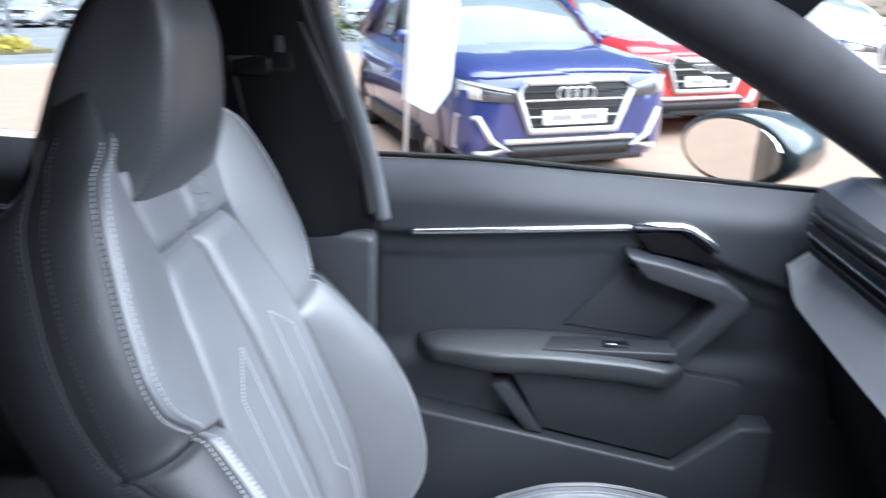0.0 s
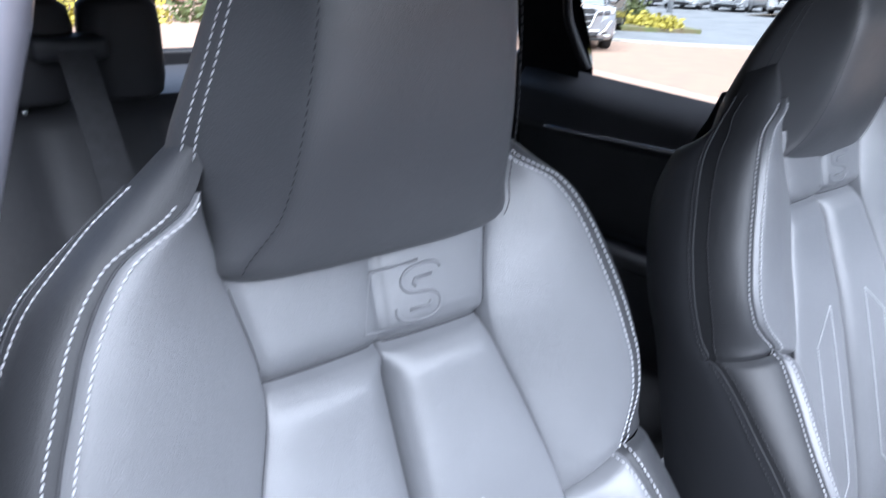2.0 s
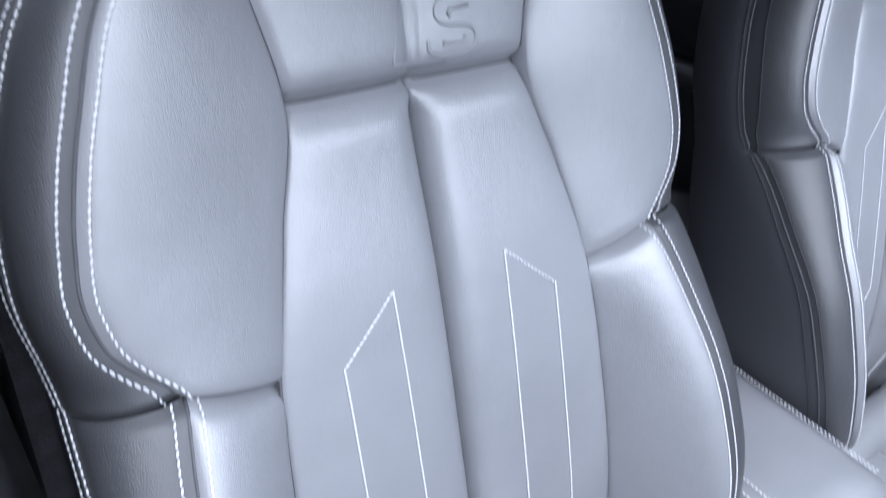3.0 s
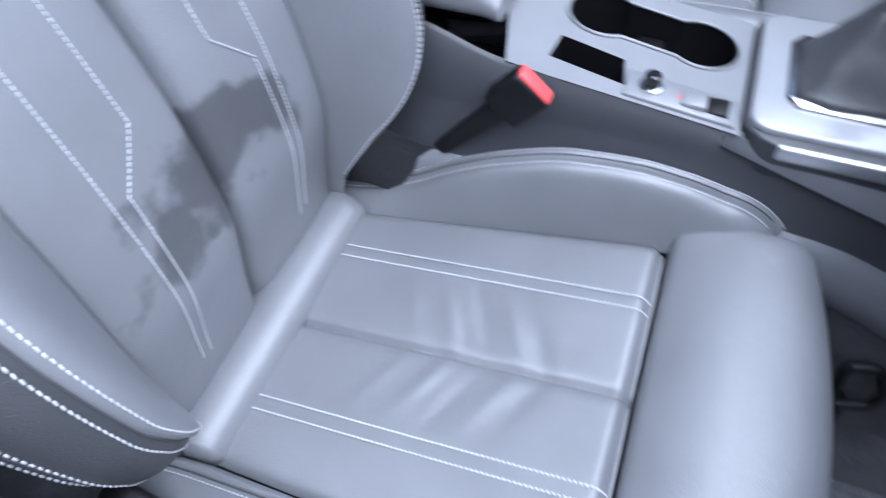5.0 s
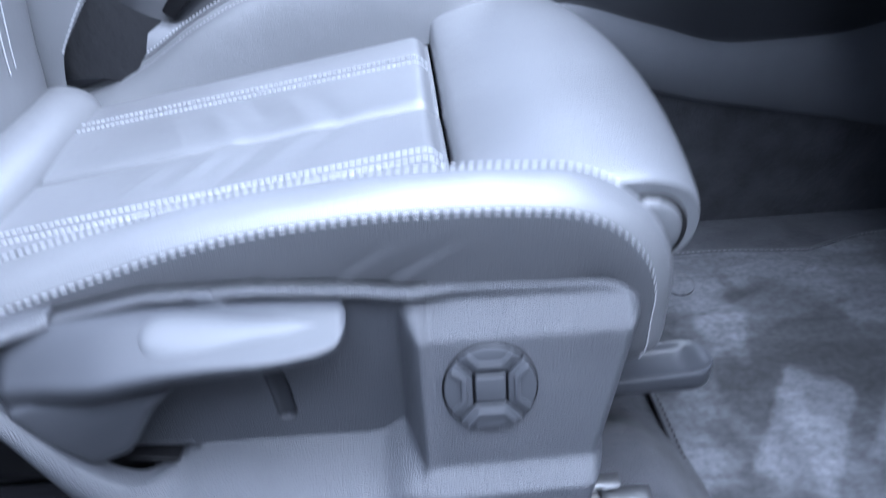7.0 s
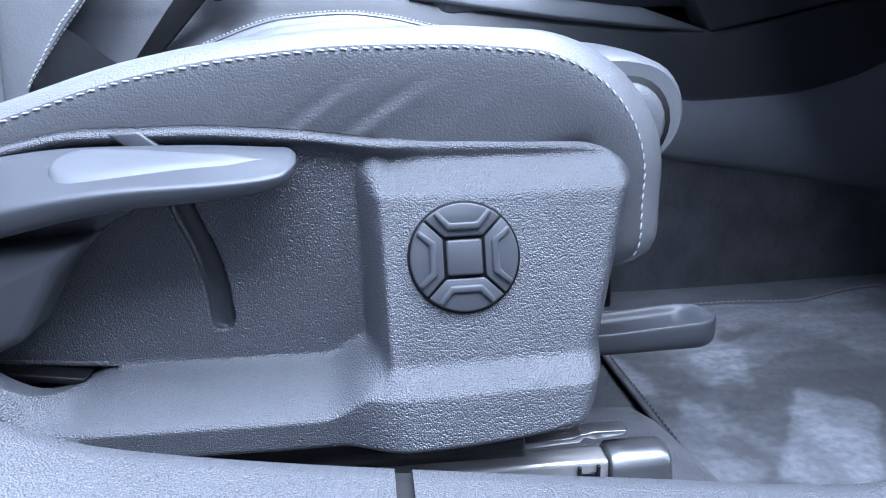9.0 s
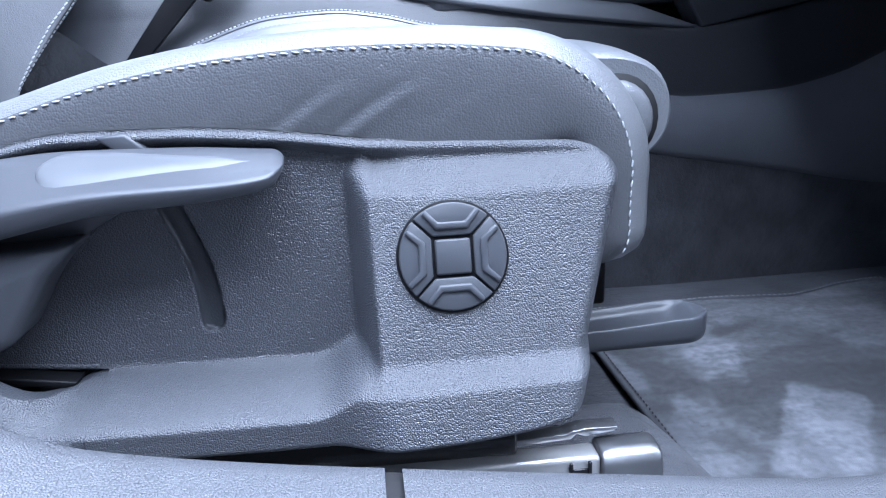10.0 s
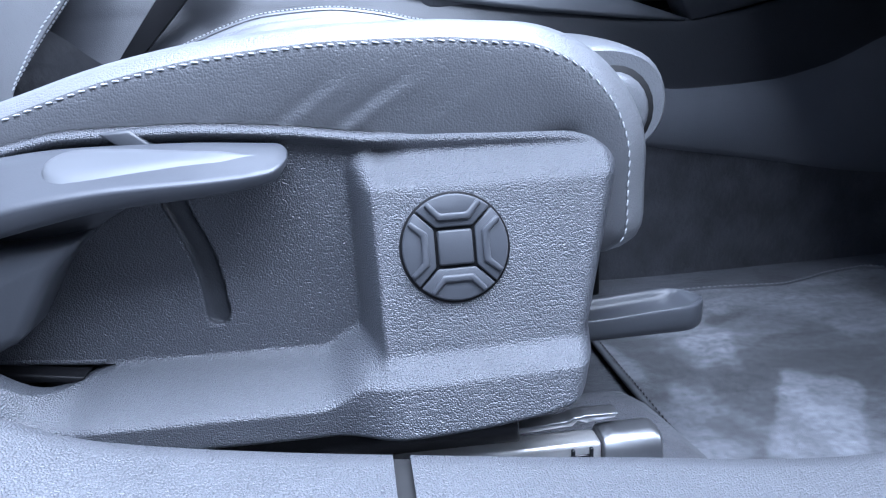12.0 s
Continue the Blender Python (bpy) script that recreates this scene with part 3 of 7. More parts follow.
def make_cushion(seat):
    cush = part("cushion", box(-0.15, 0.35, -0.24, 0.24, 0.10, 0.185, 0.01), side_vinyl, seat)

    def centre(c, x, side):
        us = u_cush(x)
        u = c * us
        z = zc(x) - 0.008 + 0.008 * pillow(min(0.04 + c * 0.96, 0.999), 0.35) - 0.004 * (1 - c) - groove(u, 0.004, 0.006) - groove(us - u, 0.006, 0.005)
        z -= groove(x - 0.262, 0.008, 0.012)
        for row in (0.094, 0.107):
            z -= groove(u - row, 0.0022, 0.0012)
        # sat-in folds
        for k, (fx, fu, a) in enumerate(((0.075, 0.035, 1), (0.105, 0.05, -0.8), (0.14, 0.04, 0.7), (0.03, 0.045, 0.6), (0.17, 0.03, -0.5))):
            d = (x - fx) + 0.45 * (u - fu)
            z += a * 0.0032 * math.exp(-(d / 0.0085) ** 2 - ((u - fu) / 0.034) ** 2)
        return (x, u * side, z)

    xs = span(-0.090, 0.235, 74) + span(0.238, 0.2625, 10)
    cs = [0, 0.012, 0.025, 0.045] + [i / 34 for i in range(3, 35)]
    for side in (-1, 1):
        part("seat_panel", grid("seat_panel", lambda c, x: centre(c, x, side), cs, xs), leather, cush)
        for row in (0.0935, 0.1085):
            pts = [(lambda p: (p[0], p[1], p[2] + 0.0004))(centre(row / u_cush(x), x, side)) for x in span(-0.084, 0.258, 60)]
            stitches("stitching", pts, thread, cush, normals=[Vector((0, 0, 1))] * len(pts), pitch=0.0048, length=0.004, r=0.0011, lift=0.0009)
        ss = span(-0.16, 0.15, 34) + span(0.1525, NOSE_X, 58) + [NOSE_X + i * 0.147 / 28 for i in range(1, 29)]
        qs = [i / 10 for i in range(31)]
        part("seat_bolster", grid("seat_bolster", lambda q, s: bolster_point(q, s, side), qs[:21], ss), leather, cush)
        part("bolster_side", grid("bolster_side", lambda q, s: bolster_point(q, s, side), qs[20:21] + [2 + i / 60 for i in range(1, 19)] + [2.3 + i / 20 for i in range(1, 15)], ss), flank_shade_leather, cush)
        for q, lo, pitch in (((1.15, -0.13, 0.005), (2.01, -0.13, 0.0052)) if side < 0 else ((1.0, -0.14, 0.0046), (1.75, -0.14, 0.0046))):
            hi = NOSE_X + 0.142 if q > 1.5 else NOSE_X + 0.045
            pts, nrm = [], []
            for s in span(lo, hi, 110):
                p = Vector(bolster_point(q, s, side))
                a, b = Vector(bolster_point(q + 0.03, s, side)), Vector(bolster_point(q - 0.03, s, side))
                c = Vector(bolster_point(q, s + 0.001, side))
                n = (a - b).cross(c - p)
                n = n if n.z + n.x > 0 else -n
                pts.append(p)
                nrm.append(n)
            if q < 1.5:
                part("seam", tube([bolster_point(1.38 if side > 0 else 1.06, s, side) for s in span(lo, hi, 90)], 0.0009, 6), seam_dark, cush)
            stitches("stitching", pts, thread, cush, normals=nrm, pitch=pitch, length=pitch * 0.64, r=0.00046 if q == 2.01 else 0.00075, lift=0.0005 if q == 2.01 else 0.0009)
    # roll behind the cushion
    roll = []
    for u in [-0.172, -0.171, -0.168] + span(-0.162, 0.162, 20) + [0.168, 0.171, 0.172]:
        k = 1 if abs(u) < 0.163 else math.sqrt(max(1 - ((abs(u) - 0.162) / 0.0101) ** 2, 0.02))
        roll.append([(-0.113 + 0.035 * k * math.cos(a), u, 0.199 + 0.026 * k * math.sin(a)) for a in [2 * math.pi * i / 24 for i in range(24)]])
    part("rear_roll", loft(roll), leather, cush)
    # pull-out thigh support
    prof = []
    for side_u in [-0.208, -0.207, -0.204] + span(-0.199, 0.199, 30) + [0.204, 0.207, 0.208]:
        e = 1 if abs(side_u) <= 0.199 else math.sqrt(max(1 - ((abs(side_u) - 0.199) / 0.0101) ** 2, 0.03)) * 0.15 + 0.85
        xf = 0.427 - 0.48 * side_u ** 2
        crown = 0.006 * (1 - (side_u / 0.2) ** 2)
        zt = zc(0.33) + 0.013 + crown
        r = [(0.2655, zc(0.262) - 0.05), (0.2655, zc(0.262) - 0.004), (0.272, zc(0.27) + 0.006), (0.30, zc(0.30) + 0.010 + crown), (0.34, zt + 0.001), (xf - 0.03, zt + 0.002), (xf - 0.008, zt - 0.008), (xf, zt - 0.03), (xf - 0.006, zt - 0.05), (xf - 0.025, zt - 0.062), (0.33, zt - 0.066)]
        mid_x, mid_z = 0.345, zt - 0.03
        prof.append([(mid_x + (p.x - mid_x) * (0.5 + 0.5 * e), side_u, mid_z + (p.y - mid_z) * e) for p in chaikin([(a, b, 0) for a, b in r], 2)])
    ext = part("thigh_support", loft(prof), leather, seat, "plain leather thigh support at the cushion's front")
    for side in (-1, 1):
        zt = zc(0.33) + 0.012
        part("end_gap", loft([[(0.3715 + r * math.cos(a), y * side, zt - 0.0335 + r * 1.02 * math.sin(a)) for a in [2 * math.pi * i / 24 for i in range(24)]] for y, r in ((0.19, 0.0245), (0.2084, 0.0245), (0.2086, 0.016))]), rubber, ext)
        turn = [2 * math.pi * i / 24 for i in range(24)]
        part("end_roll", loft([[(0.3705 + 0.0225 * k * math.cos(a), y * side, zt - 0.0345 + 0.0225 * k * math.sin(a)) for a in turn] for y, k in ((0.2, 1.0), (0.2085, 1.0), (0.2105, 0.94), (0.212, 0.8), (0.213, 0.5), (0.2133, 0.1))]), leather, ext)


driver = make_seat((0, -0.36, 0), "grey leather driver's sport seat, pale stitching, damp patches on its backrest")
passenger = copy_thing(driver, Matrix.Translation((-0.006, 0.36, 0)))
tagged(passenger, "grey leather sport passenger seat with pale stitching beside the closed door")
for ob in driver.children_recursive:
    if ob.name.startswith("centre_panel"):
        ob.material_slots[0].link = "OBJECT"
        ob.material_slots[0].material = leather_damp
    if ob.name.startswith("headrest"):
        ob.location = (0.022 * NX, 0, 0.022 * NZ)
for ob in passenger.children:
    if ob.name.startswith(("cushion", "thigh_support")):
        ob.location = (0.05, 0, 0.04)
for ob in passenger.children_recursive:
    if ob.name.startswith("edge_stitching") or (ob.name.startswith("stitching") and ob.parent.name.startswith("headrest")):
        ob.material_slots[0].link = "OBJECT"
        ob.material_slots[0].material = thread_dark
    if ob.name.startswith("headrest"):
        ob.location = (-0.010 * NX - 0.026 * AX, 0, -0.010 * NZ - 0.026 * AZ)

# ---- driver's seat: side cover, controls and rails ----
SEAT_Y = -0.36
Z_TOP = curve((-0.16, 0.19), (-0.08, 0.215), (0.0, 0.238), (0.07, 0.254), (0.10, 0.2585), (0.144, 0.258), (0.193, 0.254), (0.24, 0.2475), (0.285, 0.245), (0.335, 0.2415), (0.345, 0.239), (0.353, 0.234), (0.359, 0.2255), (0.362, 0.2165))
Z_BOT = curve((-0.16, 0.135), (-0.05, 0.13), (0.03, 0.122), (0.08, 0.1135), (0.13, 0.1115), (0.20, 0.1100), (0.25, 0.1105), (0.30, 0.1140), (0.322, 0.119), (0.331, 0.123), (0.3355, 0.132), (0.3415, 0.156), (0.352, 0.194), (0.358, 0.209), (0.362, 0.2158))


def ramp(a, b, x):
    """A straight slope with slightly rounded ends."""
    t = min(max((x - a) / (b - a), 0), 1)
    return 0.65 * t + 0.35 * step(0, 1, t)


def eased(t, e=0.3):
    """A straight slope that runs out in round fillets at both ends."""
    t = min(max(t, 0), 1)
    if t < e:
        return t * t / (2 * e * (1 - e))
    if t > 1 - e:
        return 1 - (1 - t) ** 2 / (2 * e * (1 - e))
    return (t - e / 2) / (1 - e)


SLOT = curve((0.15, 0.1528), (0.16, 0.1518), (0.175, 0.1510), (0.19, 0.1490), (0.217, 0.1402), (0.235, 0.1340), (0.25, 0.129))


SLOT_END = 0.1628


def cover_depth(x, z):
    """How far the cover stands out from its recess."""
    top, bot = Z_TOP(x), Z_BOT(x)
    pad_x = 0.229 + 0.006 * step(0.23, 0.245, z)
    pad = ramp(pad_x - 0.008, pad_x + 0.004, x)
    d_pad = 0.0235 + (0.215 - z) * 0.27
    d_pad -= 0.0225 * ramp(0.2215, 0.246, z - 0.03 * (0.29 - x) * step(0.26, 0.23, x))
    d_pad += 0.011 * ramp(0.1465, 0.1365, z - 0.012 * (x - 0.28))
    # the recess is carved out of the outer face: a wall at the pad, a ledge below
    ledge = 0.1415 - 0.022 * (x - 0.06) + 0.012 * step(0.192, 0.226, x) ** 2
    low = eased((ledge + 0.0022 - z) / 0.0150)
    carve = 1 - (1 - pad) * (1 - low)
    outer = 0.050 + (d_pad - 0.050) * step(0.205, 0.24, x)
    rim = 0.010 * step(top - 0.012, top - 0.002, z) * (0.25 + 0.75 * step(0.26, 0.225, x))
    d = max(0.005 + (outer - 0.005) * carve, 0.003 + rim)
    # curved channel in which the lever runs
    off = math.hypot(x - SLOT(max(z, SLOT_END)), max(SLOT_END - z, 0))
    d -= 0.0065 * step(0.0058, 0.0046, off) * step(0.243, 0.239, z)
    right = min(0.362, 0.3355 + 0.0265 * (z - 0.13) / 0.095)
    d -= 0.03 * max(0, 1 - (right - x) / 0.016) ** 2.2
    d -= 0.007 * max(0, 1 - (top - z) / 0.004) ** 2 + 0.006 * max(0, 1 - (z - bot) / 0.004) ** 2
    return d


HOLE_LO = curve((0.004, 0.137), (0.03, 0.1335), (0.06, 0.134), (0.08, 0.1355), (0.09, 0.138), (0.096, 0.1405))
HOLE_HI = curve((0.004, 0.150), (0.03, 0.148), (0.06, 0.1455), (0.08, 0.1432), (0.096, 0.1418))
cover_x = span(0.004, 0.118, 46) + span(0.1195, 0.1605, 46) + span(0.163, 0.195, 12) + span(0.197, 0.246, 34) + span(0.248, 0.335, 42) + span(0.337, 0.3615, 16)
rows_n = 112


N_LOW, N_HOLE = 34, 10


def cover_point(x, k):
    """Rows follow the opening's two edges, so that it is cut clean."""
    j, xh = k * rows_n, min(max(x, 0.004), 0.096)
    lo, hi = HOLE_LO(xh), HOLE_HI(xh)
    if j <= N_LOW:
        z = Z_BOT(x) + (lo - Z_BOT(x)) * j / N_LOW
    elif j <= N_LOW + N_HOLE:
        z = lo + (hi - lo) * (j - N_LOW) / N_HOLE
    else:
        z = hi + (Z_TOP(x) - hi) * (j - N_LOW - N_HOLE) / (rows_n - N_LOW - N_HOLE)
    return (x, -0.607 - SEAT_Y - cover_depth(x, z), z)


verts = [cover_point(x, k / rows_n) for x in cover_x for k in range(rows_n + 1)]
faces = []
for i in range(len(cover_x) - 1):
    for j in range(rows_n):
        x = (cover_x[i] + cover_x[i + 1]) / 2
        # opening below the lever
        hole = x < 0.0975 and j < N_LOW + N_HOLE
        if not hole:
            a, n = i * (rows_n + 1) + j, rows_n + 1
            faces.append((a, a + 1, a + n + 1, a + n))
# turned-in edges
base = len(verts)
for x in cover_x:
    for k in (0, 1):
        p = cover_point(x, k)
        verts.append((p[0], p[1] + 0.05, p[2]))
for i in range(len(cover_x) - 1):
    n = rows_n + 1
    if cover_x[i] > 0.0975:
        faces.append((i * n, (i + 1) * n, base + 2 * i + 2, base + 2 * i))
    faces.append((i * n + rows_n, (i + 1) * n + rows_n, base + 2 * i + 3, base + 2 * i + 1))
cover = part("side_cover", faces_mesh("side_cover", verts, faces), plastic, driver, "grained grey plastic side cover with a raised front pad")
# rim swept round the opening in which the lever turns
RIM_IN = [(0.099, -0.6105, 0.1405), (0.091, -0.622, 0.1365), (0.082, -0.634, 0.137), (0.070, -0.642, 0.1415), (0.056, -0.645, 0.151), (0.043, -0.645, 0.164), (0.030, -0.643, 0.182), (0.020, -0.641, 0.198), (0.010, -0.639, 0.212), (0.006, -0.637, 0.224), (0.010, -0.634, 0.238), (0.022, -0.629, 0.2425), (0.045, -0.620, 0.2440)]
RIM_OUT = [(0.099, -0.654, 0.1145), (0.091, -0.655, 0.115), (0.082, -0.655, 0.1155), (0.070, -0.654, 0.117), (0.054, -0.652, 0.121), (0.040, -0.649, 0.134), (0.024, -0.646, 0.164), (0.012, -0.644, 0.190), (-0.001, -0.641, 0.208), (-0.007, -0.638, 0.222), (-0.002, -0.634, 0.242), (0.014, -0.626, 0.2475), (0.045, -0.617, 0.2510)]
rim_a, rim_b = chaikin(RIM_IN, 2, closed=False), chaikin(RIM_OUT, 2, closed=False)


def rim_point(k, i):
    a, b = rim_a[i], rim_b[i]
    s = i / (len(rim_a) - 1)
    q = min(max(k, 0), 1)
    p = a.lerp(b, q)
    p.y -= (0.013 * step(0.30, 0.0, s) + 0.004) * math.sin(q * math.pi) ** 0.8
    p.y += 0.014 * max(-k, 0) + 0.024 * max(k - 1, 0) - SEAT_Y
    p.z -= 0.003 * max(-k, 0)
    # its front end runs flush into the body
    zb = 0.1405 + (Z_BOT(0.0975) - 0.1405) * q
    body_p = Vector((p.x, -0.607 - SEAT_Y - cover_depth(0.0975, zb) + 0.05 * max(k - 1, 0) + 0.012 * max(-k, 0), zb))
    return tuple(p.lerp(body_p, step(0.30, 0.03, s)))


part("opening_rim", grid("opening_rim", rim_point, [-1, -0.5, -0.15] + span(0, 1, 26) + [1.1, 1.4, 2], range(len(rim_a))), plastic, cover)
part("recess_lip", tube([(x, -0.607 - SEAT_Y - 0.004, HOLE_HI(x) + 0.001) for x in span(0.01, 0.0935, 24)], 0.0018, 8), plastic, cover)
part("rear_cover", prism([(-0.16, 0.12), (0.06, 0.11), (0.05, 0.19), (0.03, 0.245), (-0.16, 0.19)], "y", -0.245, -0.232, 0.004), plastic_black, driver)
part("cavity_plate", box(0.0, 0.125, -0.200, -0.19, 0.09, 0.25, 0.002), rubber, cover)
part("cavity_rib", prism([(0.03, 0.150), (0.086, 0.1402), (0.084, 0.1370), (0.03, 0.1445)], "y", -0.262, -0.225, 0.001), plastic_black, cover)
part("wire_loom", tube([(0.045, -0.262, 0.130), (0.062, -0.268, 0.131), (0.078, -0.264, 0.128)], 0.006, 10), rubber, cover)
part("grey_plug", box(0.078, 0.09, -0.27, -0.256, 0.124, 0.133, 0.002), plastic_soft, cover)


def cover_frame(x, z):
    """The point on the cover and its outward frame."""
    p = Vector((x, -0.607 - SEAT_Y - cover_depth(x, z), z))
    e = 0.012
    q = Vector((x, -0.607 - SEAT_Y - cover_depth(x, z - e), z - e))
    r = Vector((x, -0.607 - SEAT_Y - cover_depth(x, z + e), z + e))
    up = (r - q).normalized()
    right = Vector((1, 0, 0))
    return p, right, up, up.cross(right).normalized() * -1


# lumbar dial
P0, RX, UP, OUT = cover_frame(0.2695, 0.194)
if OUT.y > 0:
    OUT = -OUT


def dial_put(a, b, d):
    return P0 + RX * a + UP * b + OUT * d


def dial_piece(outline, d0, d1, bevel):
    bm = prism(outline, "z", d0, d1, bevel, 2)
    for v in bm.verts:
        v.co = dial_put(v.co.x, v.co.y, v.co.z)
    return bm


DR = 0.0257
circle = [(DR * math.cos(i * math.pi / 24), DR * math.sin(i * math.pi / 24)) for i in range(48)]
dial = part("lumbar_dial", dial_piece([(a * 1.035, b * 1.035) for a, b in circle], -0.004, 0.0008, 0.0003), plastic_black, driver, "round four-way lumbar control with a square centre")
for k in range(4):
    rot = Matrix.Rotation(k * math.pi / 2, 2)
    arc = [(math.cos(a) * DR * 0.985, math.sin(a) * DR * 0.985) for a in span(radians(45 - 1.2), radians(-45 + 1.2), 14)]
    out = [(0.0098, -0.0089), *[(p[0], p[1]) for p in reversed(arc)], (0.0098, 0.0089)]
    seg = part("rocker_segment", dial_piece([tuple(rot @ Vector(p)) for p in out], -0.001, 0.0028, 0.0007), plastic_smooth, dial)
    ridge = [(0.0128, -0.0075), (0.0205, -0.0138), (0.0222, -0.0118), (0.0163, -0.0062), (0.0163, 0.0062), (0.0222, 0.0118), (0.0205, 0.0138), (0.0128, 0.0075)]
    part("finger_ridge", dial_piece([tuple(rot @ Vector(p)) for p in ridge], 0.0022, 0.0044, 0.0009), plastic_smooth, seg)
part("square_button", dial_piece([(-0.0083, -0.0083), (0.0083, -0.0083), (0.0083, 0.0083), (-0.0083, 0.0083)], -0.001, 0.0036, 0.0011), plastic_smooth, dial)

# height lever
lev_top = curve((-0.12, 0.211), (-0.02, 0.234), (0.05, 0.2465), (0.10, 0.251), (0.15, 0.2498), (0.186, 0.2470), (0.198, 0.2460))
lev_bot = curve((-0.12, 0.161), (0.0, 0.199), (0.08, 0.220), (0.125, 0.2278), (0.17, 0.2305), (0.187, 0.2325), (0.198, 0.2365))
lev_out = curve((0.0, 0.026), (0.03, 0.034), (0.08, 0.046), (0.15, 0.046), (0.18, 0.042), (0.191, 0.037), (0.198, 0.031))
rings = []
for x in span(0.017, 0.17, 26) + span(0.174, 0.188, 6) + [0.189, 0.1905, 0.192, 0.1932, 0.1942, 0.195, 0.1955, 0.1958]:
    t, b, o = lev_top(x), lev_bot(x), lev_out(x)
    y0 = -0.607 - SEAT_Y
    sec = [(y0 - 0.006, t - 0.002), (y0 - 0.010, t), (y0 - o * 0.4, t + 0.0006), (y0 - o * 0.90, b + (t - b) * 0.50), (y0 - o * 0.95, b + (t - b) * 0.46), (y0 - o, b + (t - b) * 0.38), (y0 - o, b + (t - b) * 0.30), (y0 - o * 0.95, b + (t - b) * 0.05), (y0 - o * 0.90, b), (y0 - o * 0.82, b + 0.0012), (y0 - o * 0.4, b + 0.006), (y0 - 0.006, b + 0.008)]
    k = math.sqrt(max(1 - (max(x - 0.190, 0) / 0.0060) ** 2, 0.002))
    ym, zm = y0 - 0.6 * o, b + (t - b) * 0.62
    rings.append([(x, ym + (p.x - ym) * k, zm + (p.y - zm) * k) for p in chaikin([(a, c, 0) for a, c in sec], 1)])
lever = part("height_lever", loft(rings), plastic_smooth, driver, "long satin grey seat height lever")


def inlay_point(k, x):
    """A thin pad on the lever's sloping top, round behind and pointed in front."""
    t, b, o = lev_top(x), lev_bot(x), lev_out(x)
    y0 = -0.607 - SEAT_Y
    back_p, edge_p = Vector((x, y0 - o * 0.4, t + 0.0006)), Vector((x, y0 - o * 0.90, b + (t - b) * 0.50))
    half = 0.42 * math.sqrt(max(1 - ((0.106 - min(x, 0.106)) / 0.0125) ** 2, 0.0)) * (1 - 0.55 * step(0.11, 0.17, x) - 0.4 * step(0.165, 0.182, x))
    q = 0.44 + half * k
    p = back_p + (edge_p - back_p) * q
    return (x, p.y - 0.0002, p.z + 0.0016 * (1 - abs(k) ** 3) * min(half * 4, 1) - 0.0002)


part("grip_inlay", grid("grip_inlay", inlay_point, span(-1, 1, 12), [0.0936, 0.0942, 0.0955, 0.0975, 0.1] + span(0.104, 0.182, 22)), plastic_pale, lever, "soft grip inlay")
arm = [(0.014, 0.205), (0.030, 0.178), (0.050, 0.160), (0.071, 0.169), (0.090, 0.199), (0.106, 0.2145), (0.090, 0.2125), (0.03, 0.212)]
part("lever_arm", prism(arm, "y", -0.607 - SEAT_Y - 0.034, -0.607 - SEAT_Y - 0.004, 0.007, 3), plastic_smooth, lever)
part("lever_web", prism([(0.014, 0.19), (0.06, 0.19), (0.125, 0.225), (0.15, 0.236), (0.05, 0.236), (0.014, 0.22)], "y", -0.607 - SEAT_Y - 0.016, -0.607 - SEAT_Y - 0.002, 0.003), plastic_smooth, lever)


def liner_point(k, z):
    """Smooth strip in the channel, with a round lower end."""
    w = math.sqrt(max(1 - (max(SLOT_END - z, 0) / 0.0054) ** 2, 0.0))
    return (SLOT(max(z, SLOT_END)) + 0.0056 * w * math.sin(k), -0.6086 - SEAT_Y - 0.0034 * (1 - math.cos(k)), z)


part("slot_liner", grid("slot_liner", liner_point, span(-1.5, 1.5, 10), [SLOT_END - 0.0054, SLOT_END - 0.0052, SLOT_END - 0.0045, SLOT_END - 0.0033, SLOT_END - 0.0018] + span(SLOT_END, 0.240, 22)), plastic_soft, cover)
part("cover_clip", prism([(0.113, 0.2565), (0.127, 0.2575), (0.140, 0.246), (0.126, 0.246)], "y", -0.607 - SEAT_Y - 0.013, -0.607 - SEAT_Y, 0.0015), plastic_smooth, cover)

# front pull handle
rings = []
for x in span(0.345, 0.424, 16) + span(0.428, 0.442, 6):
    k = 1 if x <= 0.424 else math.sqrt(max(1 - ((x - 0.424) / 0.0185) ** 2, 0.05))
    y_far, y_near = -0.165, -0.205
    ym, hw = (y_far + y_near) / 2, (y_near - y_far) / 2 * k
    zb, zt = 0.0985 + 0.004 * (1 - k), 0.114 + 0.003 * step(0.36, 0.43, x)
    sc = 0.008 * step(0.438, 0.420, x) * step(0.345, 0.37, x)
    sec = [(ym + hw, zb + 0.002), (ym + hw, zt), (ym + hw * 0.85, zt + 0.002), (ym + hw * 0.6, zt - sc), (ym - hw * 0.66, zt - sc), (ym - hw * 0.86, zt - 0.001), (ym - hw, zt), (ym - hw, zb + 0.004), (ym - hw * 0.4, zb), (ym + hw * 0.4, zb)]
    rings.append([(x, p.x, p.y) for p in chaikin([(a, b, 0) for a, b in sec], 2)])
part("tilt_handle", loft(rings), plastic_smooth, driver, "scooped grey pull handle at the seat's front")

